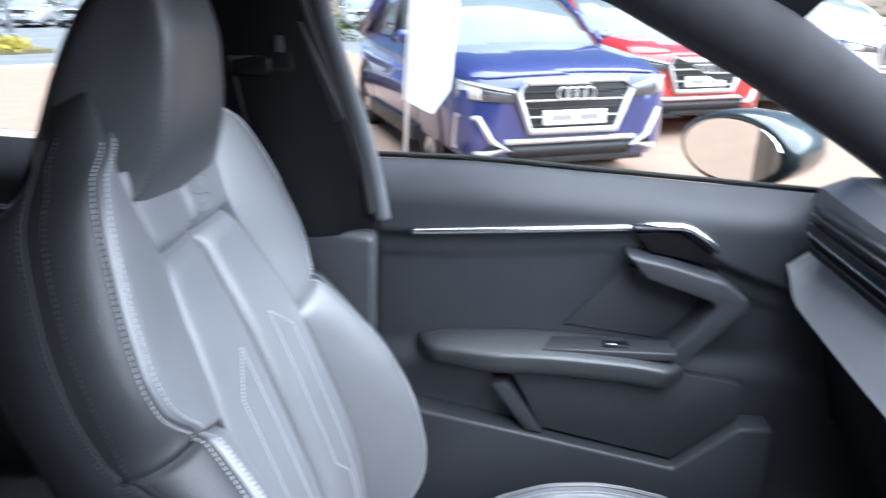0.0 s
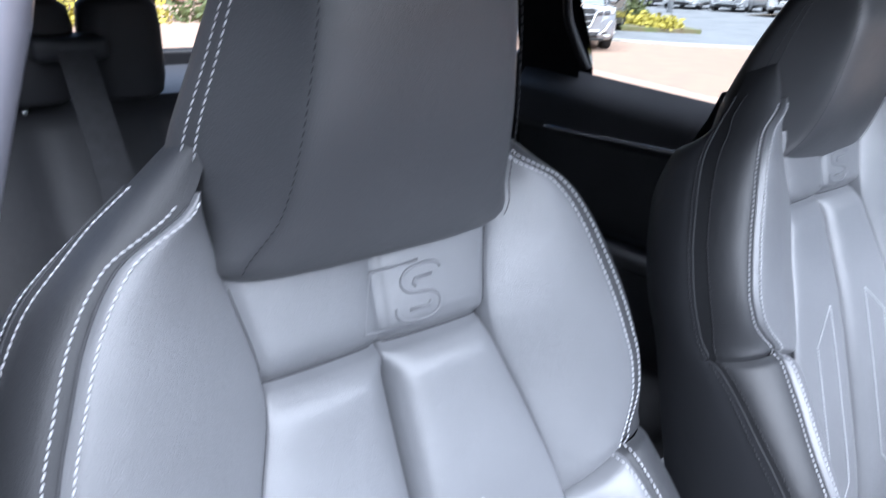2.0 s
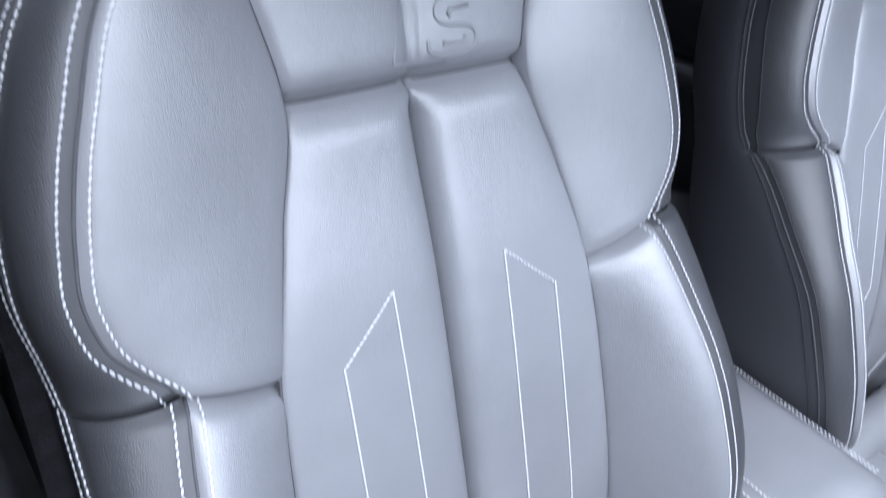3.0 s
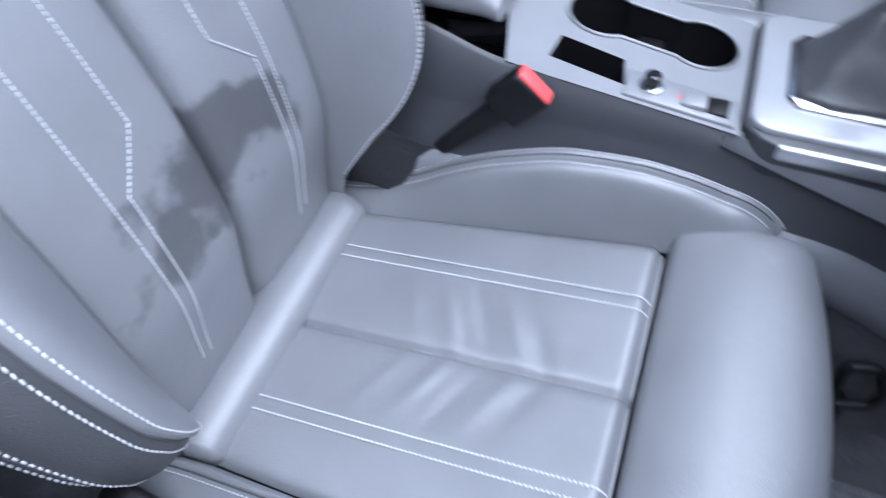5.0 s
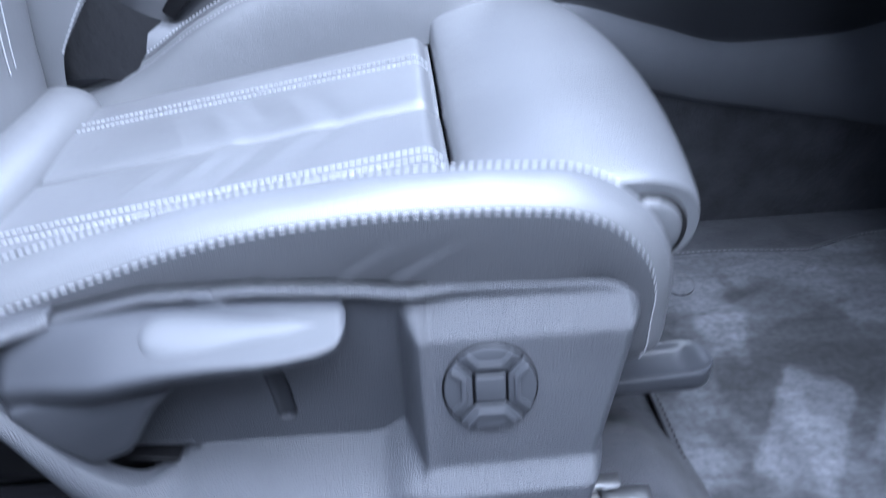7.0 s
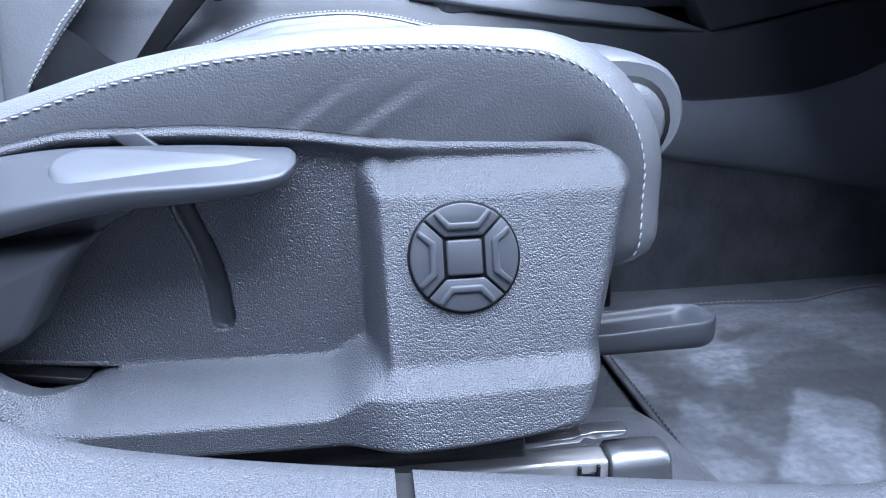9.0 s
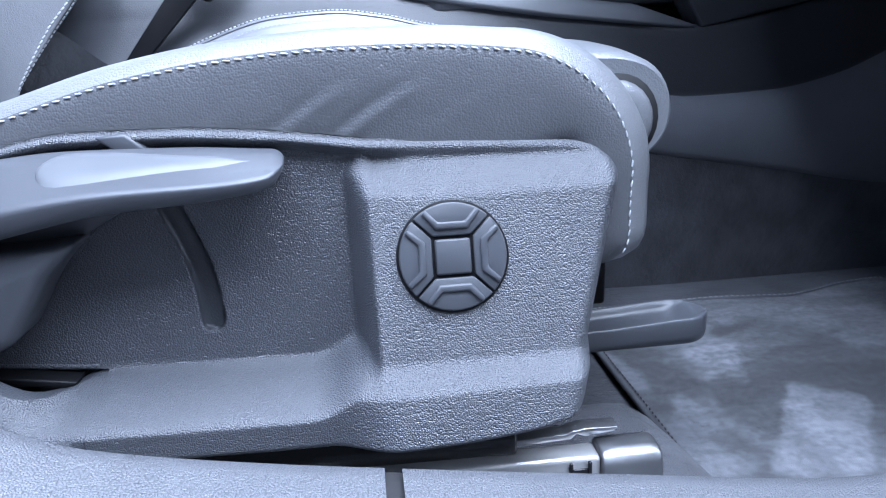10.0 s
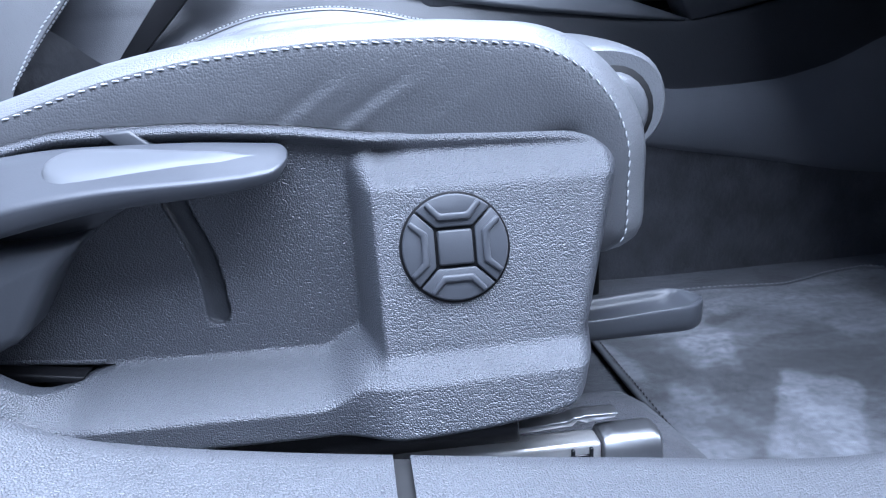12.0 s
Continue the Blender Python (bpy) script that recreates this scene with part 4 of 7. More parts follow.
# seat base frame and rails
frame_bm = merge(box(-0.14, 0.33, -0.20, 0.20, 0.05, 0.11, 0.01), box(-0.14, -0.10, -0.22, 0.22, 0.018, 0.1, 0.006), box(0.26, 0.30, -0.22, 0.22, 0.018, 0.1, 0.006))
part("base_frame", frame_bm, black_steel, driver)
for ob in (driver, passenger):
    for u in (-0.262, 0.262):
        rail = part("seat_rail", prism([(-0.25, 0.053), (0.343, 0.059), (0.343, 0.0795), (-0.25, 0.092)], "y", u - 0.018, u - 0.002, 0.003), rail_steel, ob, "bright steel lower seat rail")
        cap_ring = chaikin([(u - 0.021, 0.051, 0), (u - 0.021, 0.0798, 0), (u - 0.006, 0.0818, 0), (u + 0.002, 0.0798, 0), (u + 0.002, 0.051, 0)], 2)
        part("end_cap", loft([[(x, u - 0.010 + (p.x - u + 0.010) * k, 0.067 + (p.y - 0.067) * k) for p in cap_ring] for x, k in ((0.3435, 0.95), (0.3445, 1.0), (0.352, 1.02), (0.371, 1.0), (0.3745, 0.97), (0.376, 0.9))]), cap_steel, rail)
        part("upper_slide", prism([(-0.22, 0.0905), (0.300, 0.0805), (0.300, 0.097), (-0.22, 0.113)], "y", u - 0.010, u + 0.02, 0.0015), black_steel, rail)
        part("slide_tongue", prism([(0.300, 0.0825), (0.330, 0.0835), (0.333, 0.0865), (0.338, 0.0845), (0.354, 0.0860), (0.356, 0.0885), (0.337, 0.0893), (0.334, 0.0885), (0.331, 0.0885), (0.327, 0.0868), (0.300, 0.0860)], "y", u - 0.006, u + 0.004, 0.0006), cap_steel, rail)
        part("lock_clip", merge(box(0.3255, 0.3275, u - 0.0195, u - 0.016, 0.064, 0.0775, 0.0006), box(0.3355, 0.3375, u - 0.0195, u - 0.016, 0.064, 0.0775, 0.0006), box(0.3275, 0.3355, u - 0.019, u - 0.017, 0.067, 0.0735, 0.0005)), black_steel, rail)
        part("rail_foot", box(0.30, 0.335, u - 0.02, u + 0.02, -0.017, 0.056, 0.004), black_steel, rail)
        part("rail_foot", box(-0.24, -0.20, u - 0.02, u + 0.02, -0.017, 0.056, 0.004), black_steel, rail)
part("base_frame", box(-0.14, 0.33, -0.22, 0.22, 0.03, 0.11, 0.01), black_steel, passenger)
inner_cover = prism([(-0.16, 0.09), (0.34, 0.10), (0.355, 0.17), (0.34, 0.225), (0.2, 0.235), (0.0, 0.225), (-0.16, 0.19)], "y", 0.236, 0.25, 0.006)
part("inner_cover", inner_cover, plastic, driver)
part("inner_cover", prism([(-0.16, 0.09), (0.34, 0.10), (0.355, 0.17), (0.34, 0.225), (0.2, 0.235), (0.0, 0.225), (-0.16, 0.19)], "y", -0.25, -0.236, 0.006), plastic, passenger)
hinge = [(-0.135, 0.15), (-0.06, 0.16), (-0.05, 0.20), (-0.075, 0.245), (-0.11, 0.27), (-0.145, 0.24)]
for ob in (driver, passenger):
    for u in (-1, 1):
        part("recliner_cover", prism(hinge, "y", u * 0.222, u * 0.255, 0.008, 3), plastic_black, ob)


# creased flap between cushion and backrest
def flap_point(k, m):
    top = Vector((-0.075, 0.190, 0.318)).lerp(Vector((-0.012, 0.232, 0.262)), m)
    low = Vector((-0.125, 0.185, 0.225)).lerp(Vector((-0.055, 0.195, 0.215)), m)
    p = top.lerp(low, k)
    p.z += 0.010 * math.sin(k * math.pi) * math.sin(m * math.pi) + 0.002 * math.sin(m * 7 + k * 4)
    return tuple(p)


part("hinge_flap", grid("hinge_flap", flap_point, span(0, 1, 14), span(0, 1, 18)), flap_vinyl, driver, "shiny black vinyl flap at the backrest hinge")

# ---- seat-belt buckles ----
def buckle(at, side, label):
    b = thing("seat_belt_buckle", at, label, "buckle", "belt buckles")

    def turned(bm):
        bmesh.ops.transform(bm, matrix=Matrix.Rotation(radians(42), 4, "Y"), verts=bm.verts)
        return bm
    body = part("housing", turned(box(-0.024, 0.024, -0.013, 0.013, 0.103, 0.155, 0.006, 3)), plastic_black, b)
    part("release_button", turned(box(-0.0215, 0.0215, -0.0095, 0.0095, 0.15, 0.1585, 0.003, 3)), red_plastic, body, "red release button")
    part("stalk", turned(prism([(-0.009, 0.0), (0.007, 0.0), (0.012, 0.104), (-0.014, 0.104)], "y", -0.005, 0.005, 0.002)), plastic_black, b)
    return b


buckle((-0.006, -0.135, 0.272), 1, "black seat belt buckle with a red release button beside the console")

# ---- car shell: floor, sill, roof, pillars ----
def structure(name, data, mat, label, category):
    return tagged(part(name, data, mat), label, category, kind="structure")


floor_prof = [(-1.35, 0.10), (-0.75, -0.018), (0.9, -0.018), (1.25, 0.21), (1.3, 0.45), (1.3, -0.06), (-1.35, -0.06)]
structure("floor", prism(floor_prof, "y", -0.70, 0.72, 0.0), carpet, "charcoal carpet over the car's floor pan", "floor")
# raised carpet over the seat mounting, beside the rail
structure("carpet_hump", grid("carpet_hump", lambda x, y: (x, y, -0.016 + 0.076 * step(0.475, 0.385, x + 0.10 * (y + 0.6)) * step(-0.46, -0.56, y) + 0.004 * noise.noise((x * 18, y * 18, 0))), span(0.20, 1.2, 80), span(-0.70, -0.2, 40)), carpet, "charcoal carpet humped over the seat mounting", "floor")

# driver's floor mat with a waved edge and bound rim
mat_in = curve((0.44, -0.25), (0.52, -0.243), (0.69, -0.255), (0.72, -0.246), (0.77, -0.231), (0.81, -0.228), (0.85, -0.25), (0.95, -0.27), (1.15, -0.27))
edge_cloth = material("binding_tape", (0.11, 0.112, 0.122), 0.8, bump=[("noise", 900, 0.0003)], vary=0.2, vary_scale=60)
mat = thing("floor_mat", (0.8, -0.43, -0.0165), "dark brushed velour floor mat with a bound edge", "mat")


def mat_point(x, k):
    y = mat_in(x) * (1 - k) + (-0.615) * k
    z = 0.010 + 0.004 * noise.noise((x * 9, y * 9, 3)) + 0.22 * step(0.95, 1.3, x)
    return (x - 0.8, y + 0.43, z)


part("velour", grid("velour", mat_point, span(0.443, 1.12, 60), span(0, 1, 30)), mat_pile, mat)
rim = [mat_point(x, 0) for x in span(0.443, 1.12, 60)]
rim2 = [mat_point(0.443, k) for k in span(0, 1, 16)]
part("bound_edge", merge(tube(rim, 0.0028, 8), tube(rim2, 0.004, 8)), edge_cloth, mat)
stitches("stitching", [(p[0], p[1] - 0.006, p[2] + 0.004) for p in rim], thread_grey, mat, normals=[Vector((0, 0, 1))] * len(rim), pitch=0.006, length=0.0036, r=0.0004)
stitches("stitching", [(p[0], p[1], p[2] + 0.0052) for p in rim2], thread_dark, mat, normals=[Vector((0, 0, 1))] * len(rim2), pitch=0.006, length=0.004, r=0.0007)
stud = [(0.019 * math.cos(i * math.pi / 10), 0.019 * math.sin(i * math.pi / 10)) for i in range(20)]
for px, py in ((0.522, -0.30),):
    part("fixing_stud", prism([(px - 0.8 + a, py + 0.43 + b * 1.25) for a, b in stud], "z", 0.008, 0.0125, 0.001), mat_pile, mat)

# black loop bracket on the carpet in front of the seat
br = thing("floor_bracket", (0.498, -0.195, -0.018), "small black plastic bracket on the carpet before the seat", "bracket")
corner = [(-0.024, 0.0, 0.172), (0.010, 0.004, 0.178), (0.0265, 0.0, 0.140), (0.019, -0.006, 0.122), (-0.019, -0.009, 0.108)]
outline = [p for a, b in zip(corner, corner[1:] + corner[:1]) for p in (a, tuple((i + j) / 2 for i, j in zip(a, b)))]
part("loop", tube([tuple(p) for p in chaikin(outline, 2)], 0.0062, 8, closed=True), plastic_black, br)
part("foot", box(-0.03, 0.0, -0.012, 0.012, 0.0, 0.113, 0.005), plastic_black, br)

# sill trim along the open driver's door
Z_SILL = curve((-0.45, 0.32), (-0.2, 0.22), (-0.06, 0.205), (0.03, 0.19), (0.06, 0.178), (0.091, 0.1625), (0.101, 0.1570), (0.115, 0.1515), (0.138, 0.1455), (0.191, 0.135), (0.231, 0.1283), (0.32, 0.1145), (0.45, 0.098), (0.9, 0.095))


def sill_point(x, k):
    z = Z_SILL(x)
    prof = [(-0.672, z - 0.13), (-0.690, z - 0.02), (-0.695, z - 0.007), (-0.702, z), (-0.712, z + 0.0015), (-0.76, z - 0.002), (-0.80, z - 0.010), (-0.815, z - 0.02), (-0.82, z - 0.06), (-0.82, z - 0.30)]
    y, zz = prof[int(k)]
    return (x, y + 0.06 * step(0.0, -0.35, x), zz)


for x0, x1, nm in ((-0.33, 0.2305, "sill_trim_rear"), (0.2375, 1.2, "sill_trim_front")):
    structure(nm, grid(nm, sill_point, span(x0, x1, 50), range(10)), sill_plastic, "grained grey plastic door sill trim", "sill")
structure("sill_joint", grid("sill_joint", lambda x, k: (lambda p: (p[0], p[1] + 0.003, p[2] - 0.004))(sill_point(x, k)), span(0.229, 0.239, 2), range(10)), rubber, "narrow dark joint in the door sill trim", "sill")
structure("sill_base", box(-0.6, 1.2, -0.79, -0.69, -0.12, 0.06, 0.004), plastic_black, "black lower door sill", "sill")

# roof
structure("ceiling", grid("ceiling", lambda x, y: (x, y, 1.262 - 0.05 * (y / 0.62) ** 2 - 0.05 * step(0.1, 0.45, x) - 0.09 * step(-0.7, -1.5, x) + (0.0 if abs(y) < 0.7 else -0.02)), span(-1.5, 0.14, 30), span(-0.54, 0.63, 26)), headliner_cloth, "black cloth headliner", "ceiling")
structure("roof_skin", grid("roof_skin", lambda x, y: (x, y, 1.30 - 0.05 * (y / 0.64) ** 2 - 0.05 * step(0.1, 0.45, x) - 0.09 * step(-0.7, -1.5, x)), span(-1.55, 0.16, 24), span(-0.56, 0.66, 20)), plastic_black, "car roof above the headliner", "roof")

# ---- passenger side: front door, pillar, rear door ----
door = thing("front_door", (0.2, 0.72, 0.2), "closed dark grey front passenger door with chrome strip and armrest", "door", "car doors")
OX, OY, OZ = 0.2, 0.72, 0.2


def dloc(x, y, z):
    return (x - OX, y - OY, z - OZ)


Z_BELT = curve((-0.15, 0.876), (0.02, 0.873), (0.2, 0.861), (0.38, 0.848), (0.52, 0.838), (0.8, 0.82))


def door_depth(x, z):
    """The inner face of the door, as y."""
    belt = Z_BELT(x)
    t = z - belt
    y = 0.735 - 0.038 * math.sin(min(max(-t / 0.075, 0), 1) * math.pi / 2)
    zt = 0.752 + 0.018 * step(-0.06, 0.3, x) - 0.10 * step(0.27, 0.6, x)
    y += 0.018 * step(zt + 0.008, zt - 0.006, z)
    y += 0.006 * step(zt - 0.03, zt - 0.05, z)
    y -= 0.02 * step(0.555, 0.5, z)
    y -= 0.012 * step(0.47, 0.40, z + 0.23 * (x + 0.09))
    return y


front_x = span(-0.14, 0.85, 110)
me = grid("inner_panel", lambda x, k: dloc(x, door_depth(x, Z_BELT(x) * k + 0.12 * (1 - k)), Z_BELT(x) * k + 0.12 * (1 - k)), front_x, span(0, 1, 120))
part("inner_panel", me, plastic_soft, door)
part("door_skin", box(-0.16 - OX, 0.95 - OX, 0.775 - OY, 0.80 - OY, 0.0 - OZ, 0.83 - OZ, 0.01), plastic_black, door)
part("window_seal", tube([dloc(x, 0.742, Z_BELT(x) + 0.004) for x in span(-0.15, 0.75, 24)], 0.005, 6), rubber, door)
strip = [[dloc(x, y, zz) for y, zz in ((0.708, z0), (0.690, z0 + 0.0005), (0.687, z0 + 0.005), (0.690, z0 + 0.0105), (0.708, z0 + 0.011))] for x, z0 in [(x, 0.754 + 0.052 * (x + 0.064)) for x in span(-0.064, 0.297, 30)]]
part("trim_strip", loft(strip), chrome, door, "satin chrome trim strip")
hand = [[dloc(x, y, z0 + dz) for y, dz in ((0.706, 0.0), (0.688 - 0.012 * b, 0.001), (0.685 - 0.014 * b, 0.006), (0.688 - 0.012 * b, 0.012), (0.708, 0.0125))] for x, z0, b in ((0.301, 0.7745, 0), (0.34, 0.777, 0.3), (0.375, 0.778, 0.7), (0.39, 0.775, 1), (0.41, 0.763, 1), (0.428, 0.75, 1), (0.434, 0.742, 0.8))]
part("door_handle", loft(hand), chrome, door, "satin chrome door release handle")
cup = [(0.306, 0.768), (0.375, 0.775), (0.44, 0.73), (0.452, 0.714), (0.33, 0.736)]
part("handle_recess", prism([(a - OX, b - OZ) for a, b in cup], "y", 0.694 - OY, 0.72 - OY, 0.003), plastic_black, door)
arm_line = [(-0.055, 0.555), (0.0, 0.57), (0.14, 0.577), (0.30, 0.569), (0.36, 0.56), (0.40, 0.552)]
arm = []
for x, zt in [(x, curve(*arm_line)(x)) for x in span(-0.055, 0.40, 34)]:
    k = step(-0.06, -0.02, x) * (0.55 + 0.45 * step(-0.05, 0.1, x)) * (1 - 0.5 * step(0.36, 0.41, x))
    dep = 0.085 * k + 0.006
    low = zt - 0.052 * (0.4 + 0.6 * k)
    sec = [(0.73, zt + 0.004), (0.715 - dep * 0.6, zt + 0.004), (0.715 - dep, zt - 0.002), (0.713 - dep, zt - 0.012), (0.716 - dep * 0.85, low), (0.715 - dep * 0.2, low - 0.004), (0.73, low)]
    arm.append([dloc(x, p.x, p.y) for p in chaikin([(a, b, 0) for a, b in sec], 2)])
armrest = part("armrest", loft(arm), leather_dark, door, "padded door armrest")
stitches("stitching", [dloc(x, 0.7185 - 0.091 * (0.55 + 0.45 * step(-0.05, 0.1, x)) - 0.002, curve(*arm_line)(x) - 0.014) for x in span(0.0, 0.36, 30)], thread_dark, armrest, normals=[Vector((0, -1, 0.2))] * 31)
part("switch_plate", prism([(0.16 - OX, 0.640 - OY), (0.38 - OX, 0.640 - OY), (0.385 - OX, 0.69 - OY), (0.18 - OX, 0.69 - OY)], "z", 0.566 - OZ, 0.5815 - OZ, 0.003), plastic_soft, armrest)
part("window_switch", box(0.262 - OX, 0.305 - OX, 0.652 - OY, 0.672 - OY, 0.578 - OZ, 0.586 - OZ, 0.003), plastic_black, armrest)
part("switch_mark", box(0.266 - OX, 0.284 - OX, 0.651 - OY, 0.655 - OY, 0.5865 - OZ, 0.589 - OZ, 0.0006), chrome, armrest)
# folded pull grip
outer = [(0.288, 0.742), (0.36, 0.728), (0.445, 0.702), (0.486, 0.672), (0.488, 0.656), (0.45, 0.612), (0.402, 0.556), (0.395, 0.535), (0.352, 0.535), (0.35, 0.556), (0.405, 0.612), (0.437, 0.655), (0.43, 0.666), (0.36, 0.690), (0.322, 0.703)]
part("pull_grip", prism([(a - OX, b - OZ) for a, b in outer], "y", 0.655 - OY, 0.722 - OY, 0.008, 3), plastic_soft, door, "angular grey door pull")
pocket = [(-0.093, 0.455), (0.155, 0.405), (0.40, 0.352), (0.50, 0.44), (0.56, 0.44), (0.56, 0.13), (-0.08, 0.13)]
part("map_pocket", prism([(a - OX, b - OZ) for a, b in pocket], "y", 0.648 - OY, 0.70 - OY, 0.008, 3), plastic_soft, door, "grey plastic door pocket")
part("pocket_rib", prism([(a - OX, b - OZ) for a, b in ((0.075, 0.50), (0.105, 0.505), (0.172, 0.405), (0.14, 0.408))], "y", 0.655 - OY, 0.71 - OY, 0.006), plastic_soft, door)
# dark plates standing in for the shade behind the pull and inside the pocket
well = [(0.20, 0.592), (0.30, 0.705), (0.435, 0.664), (0.36, 0.572)]
part("pull_well", prism([(a - OX, b - OZ) for a, b in well], "y", 0.7165 - OY, 0.7235 - OY, 0.001), side_vinyl, door)
well = [(0.115, 0.515), (0.168, 0.41), (0.40, 0.358), (0.50, 0.445), (0.50, 0.51), (0.40, 0.53)]
part("pocket_well", prism([(a - OX, b - OZ) for a, b in well], "y", 0.670 - OY, 0.690 - OY, 0.001), side_vinyl, door)
# window frame seen as a grey strip in front of the pillar
fr = [(-0.105, 0.66, 0.79), (-0.122, 0.665, 0.89), (-0.16, 0.635, 1.04), (-0.184, 0.605, 1.14), (-0.172, 0.598, 1.17), (-0.12, 0.594, 1.190), (0.13, 0.60, 1.178), (0.30, 0.62, 1.101), (0.44, 0.64, 1.025), (0.62, 0.67, 0.916), (0.78, 0.70, 0.81)]
frame_pts = chaikin(fr, 2, closed=False)
part("window_frame", tube([dloc(*p) for p in frame_pts], 0.014, 8), plastic_pale, door, "grey window frame seal")
part("frame_seal", tube([dloc(p.x - 0.016, p.y - 0.012, p.z + 0.012) for p in frame_pts], 0.009, 8), rubber, door)
glass_mat = bpy.data.materials.new("window_glass")
glass_mat.use_nodes = True
gt = glass_mat.node_tree
gb = gt.nodes["Principled BSDF"]
gb.inputs["Base Color"].default_value = (0.77, 0.80, 0.79, 1)
gb.inputs["Roughness"].default_value, gb.inputs["Transmission Weight"].default_value, gb.inputs["IOR"].default_value = 0.0, 1.0, 1.05


def pane(name, pts, parent):
    bm = bmesh.new()
    vs = [bm.verts.new(p) for p in pts]
    bm.faces.new(vs)
    ext = bmesh.ops.extrude_face_region(bm, geom=list(bm.faces))
    for v in [g for g in ext["geom"] if isinstance(g, bmesh.types.BMVert)]:
        v.co.y += 0.004
    ob = part(name, bm, glass_mat, parent)
    ob.visible_shadow = False
    return ob


pane("window_pane", [dloc(*p) for p in ((-0.13, 0.735, 0.86), (0.74, 0.735, 0.82), (0.44, 0.645, 1.04), (0.15, 0.61, 1.15), (-0.18, 0.61, 1.15))], door)

# door mirror
mir = thing("door_mirror", (0.56, 0.93, 0.84), "dark grey-green door mirror with clear glass", "mirror")
MA, MB = Vector((0.80, 0.60, 0)), Vector((-0.60, 0.80, 0))
MC = Vector((-0.05, 0.0, 0.022))
shell = []
for d, k, sh in ((0.0, 0.93, 0), (0.004, 1.0, 0), (0.05, 1.03, 0.002), (0.11, 1.0, 0.004), (0.155, 0.88, 0.006), (0.19, 0.68, 0.008), (0.212, 0.42, 0.01), (0.22, 0.15, 0.01)):
    shell.append([MC + MA * d + MB * (0.118 * k * math.cos(a) + sh) + Vector((0, 0, 0.068 * k * math.sin(a))) for a in [2 * math.pi * i / 26 for i in range(26)]])
car_paint_dark = material("grey_green_paint", (0.05, 0.065, 0.07), 0.25, 0.4, vary=0.1, vary_scale=30, coat=0.8)
part("housing", loft(shell), car_paint_dark, mir)
mirror_mat = material("mirror_silver", (0.85, 0.87, 0.87), 0.02, 1.0)
part("mirror_glass", loft([[MC + MA * d + MB * 0.106 * k * math.cos(a) + Vector((0, 0, 0.058 * k * math.sin(a))) for a in [2 * math.pi * i / 26 for i in range(26)]] for d, k in ((-0.001, 1.0), (-0.004, 0.985))], smooth=False), mirror_mat, mir)
part("arm", box(-0.02, 0.06, -0.16, -0.05, -0.055, -0.03, 0.01, 3), plastic_black, mir)

# B pillar and belt
pil = [(-0.34, 0.0), (-0.135, 0.0), (-0.125, 0.55), (-0.115, 0.79), (-0.15, 0.95), (-0.195, 1.15), (-0.20, 1.24), (-0.36, 1.24), (-0.345, 0.95), (-0.33, 0.7)]


def pillar(side, name):
    bm = prism(pil, "y", 0.0, 0.09, 0.012, 3)
    for v in bm.verts:
        v.co.y = (0.655 - 0.11 * step(0.8, 1.25, v.co.z) - 0.015 * step(0.8, 0.6, v.co.z) + v.co.y) * side
    return structure(name, bm, plastic_black, "black plastic centre pillar trim", "pillar")


pillar(1, "pillar_left")
lower = prism([(-0.30, 0.05), (-0.128, 0.05), (-0.118, 0.55), (-0.112, 0.775), (-0.165, 0.78), (-0.235, 0.772)], "y", 0.605, 0.66, 0.01, 3)
structure("pillar_lower_trim", lower, side_vinyl, "dark grey lower centre pillar trim", "pillar")
upper_trim = prism([(-0.214, 1.096), (-0.196, 1.096), (-0.150, 0.955), (-0.172, 0.950)], "y", 0.0, 0.012, 0.003)
for v in upper_trim.verts:
    v.co.y = 0.648 - 0.11 * step(0.8, 1.25, v.co.z) + v.co.y
structure("pillar_upper_trim", upper_trim, pillar_cloth, "dark grey strip of pillar trim beside the belt", "pillar")
belt = thing("seat_belt", (-0.26, 0.6, 0.0), "black seat belt hanging from its pillar anchor", "seat belt", "front seat belts")
bx = [(-0.272, 0.568, 1.05), (-0.272, 0.582, 1.02), (-0.257, 0.61, 0.87), (-0.235, 0.615, 0.7), (-0.22, 0.62, 0.3)]
bm = bmesh.new()
prev = None
for x, y, z in bx:
    a, b = bm.verts.new((x - 0.027 + 0.26, y - 0.6 - 0.004, z)), bm.verts.new((x + 0.027 + 0.26, y - 0.6 + 0.004, z))
    if prev:
        bm.faces.new((prev[0], prev[1], b, a))
    prev = (a, b)
ext = bmesh.ops.extrude_face_region(bm, geom=list(bm.faces))
for v in [g for g in ext["geom"] if isinstance(g, bmesh.types.BMVert)]:
    v.co.y -= 0.0015
part("webbing", bm, webbing, belt)
part("anchor", box(-0.043, 0.02, -0.034, -0.005, 1.022, 1.052, 0.009, 4), plastic_black, belt)
adjuster = part("height_adjuster", box(-0.02, 0.052, -0.030, 0.0, 1.025, 1.092, 0.010, 4), plastic_black, belt)
# small paler block stands in for a highlight on the adjuster
part("adjuster_button", box(0.026, 0.038, -0.0325, -0.028, 1.055, 1.078, 0.002, 3), plastic_smooth, adjuster)

# rear door
rd = thing("rear_door", (-0.7, 0.70, 0.2), "closed dark rear passenger door with a chrome strip", "door", "car doors")
Z_BELT_R = curve((-1.15, 0.925), (-0.98, 0.915), (-0.6, 0.895), (-0.3, 0.875))


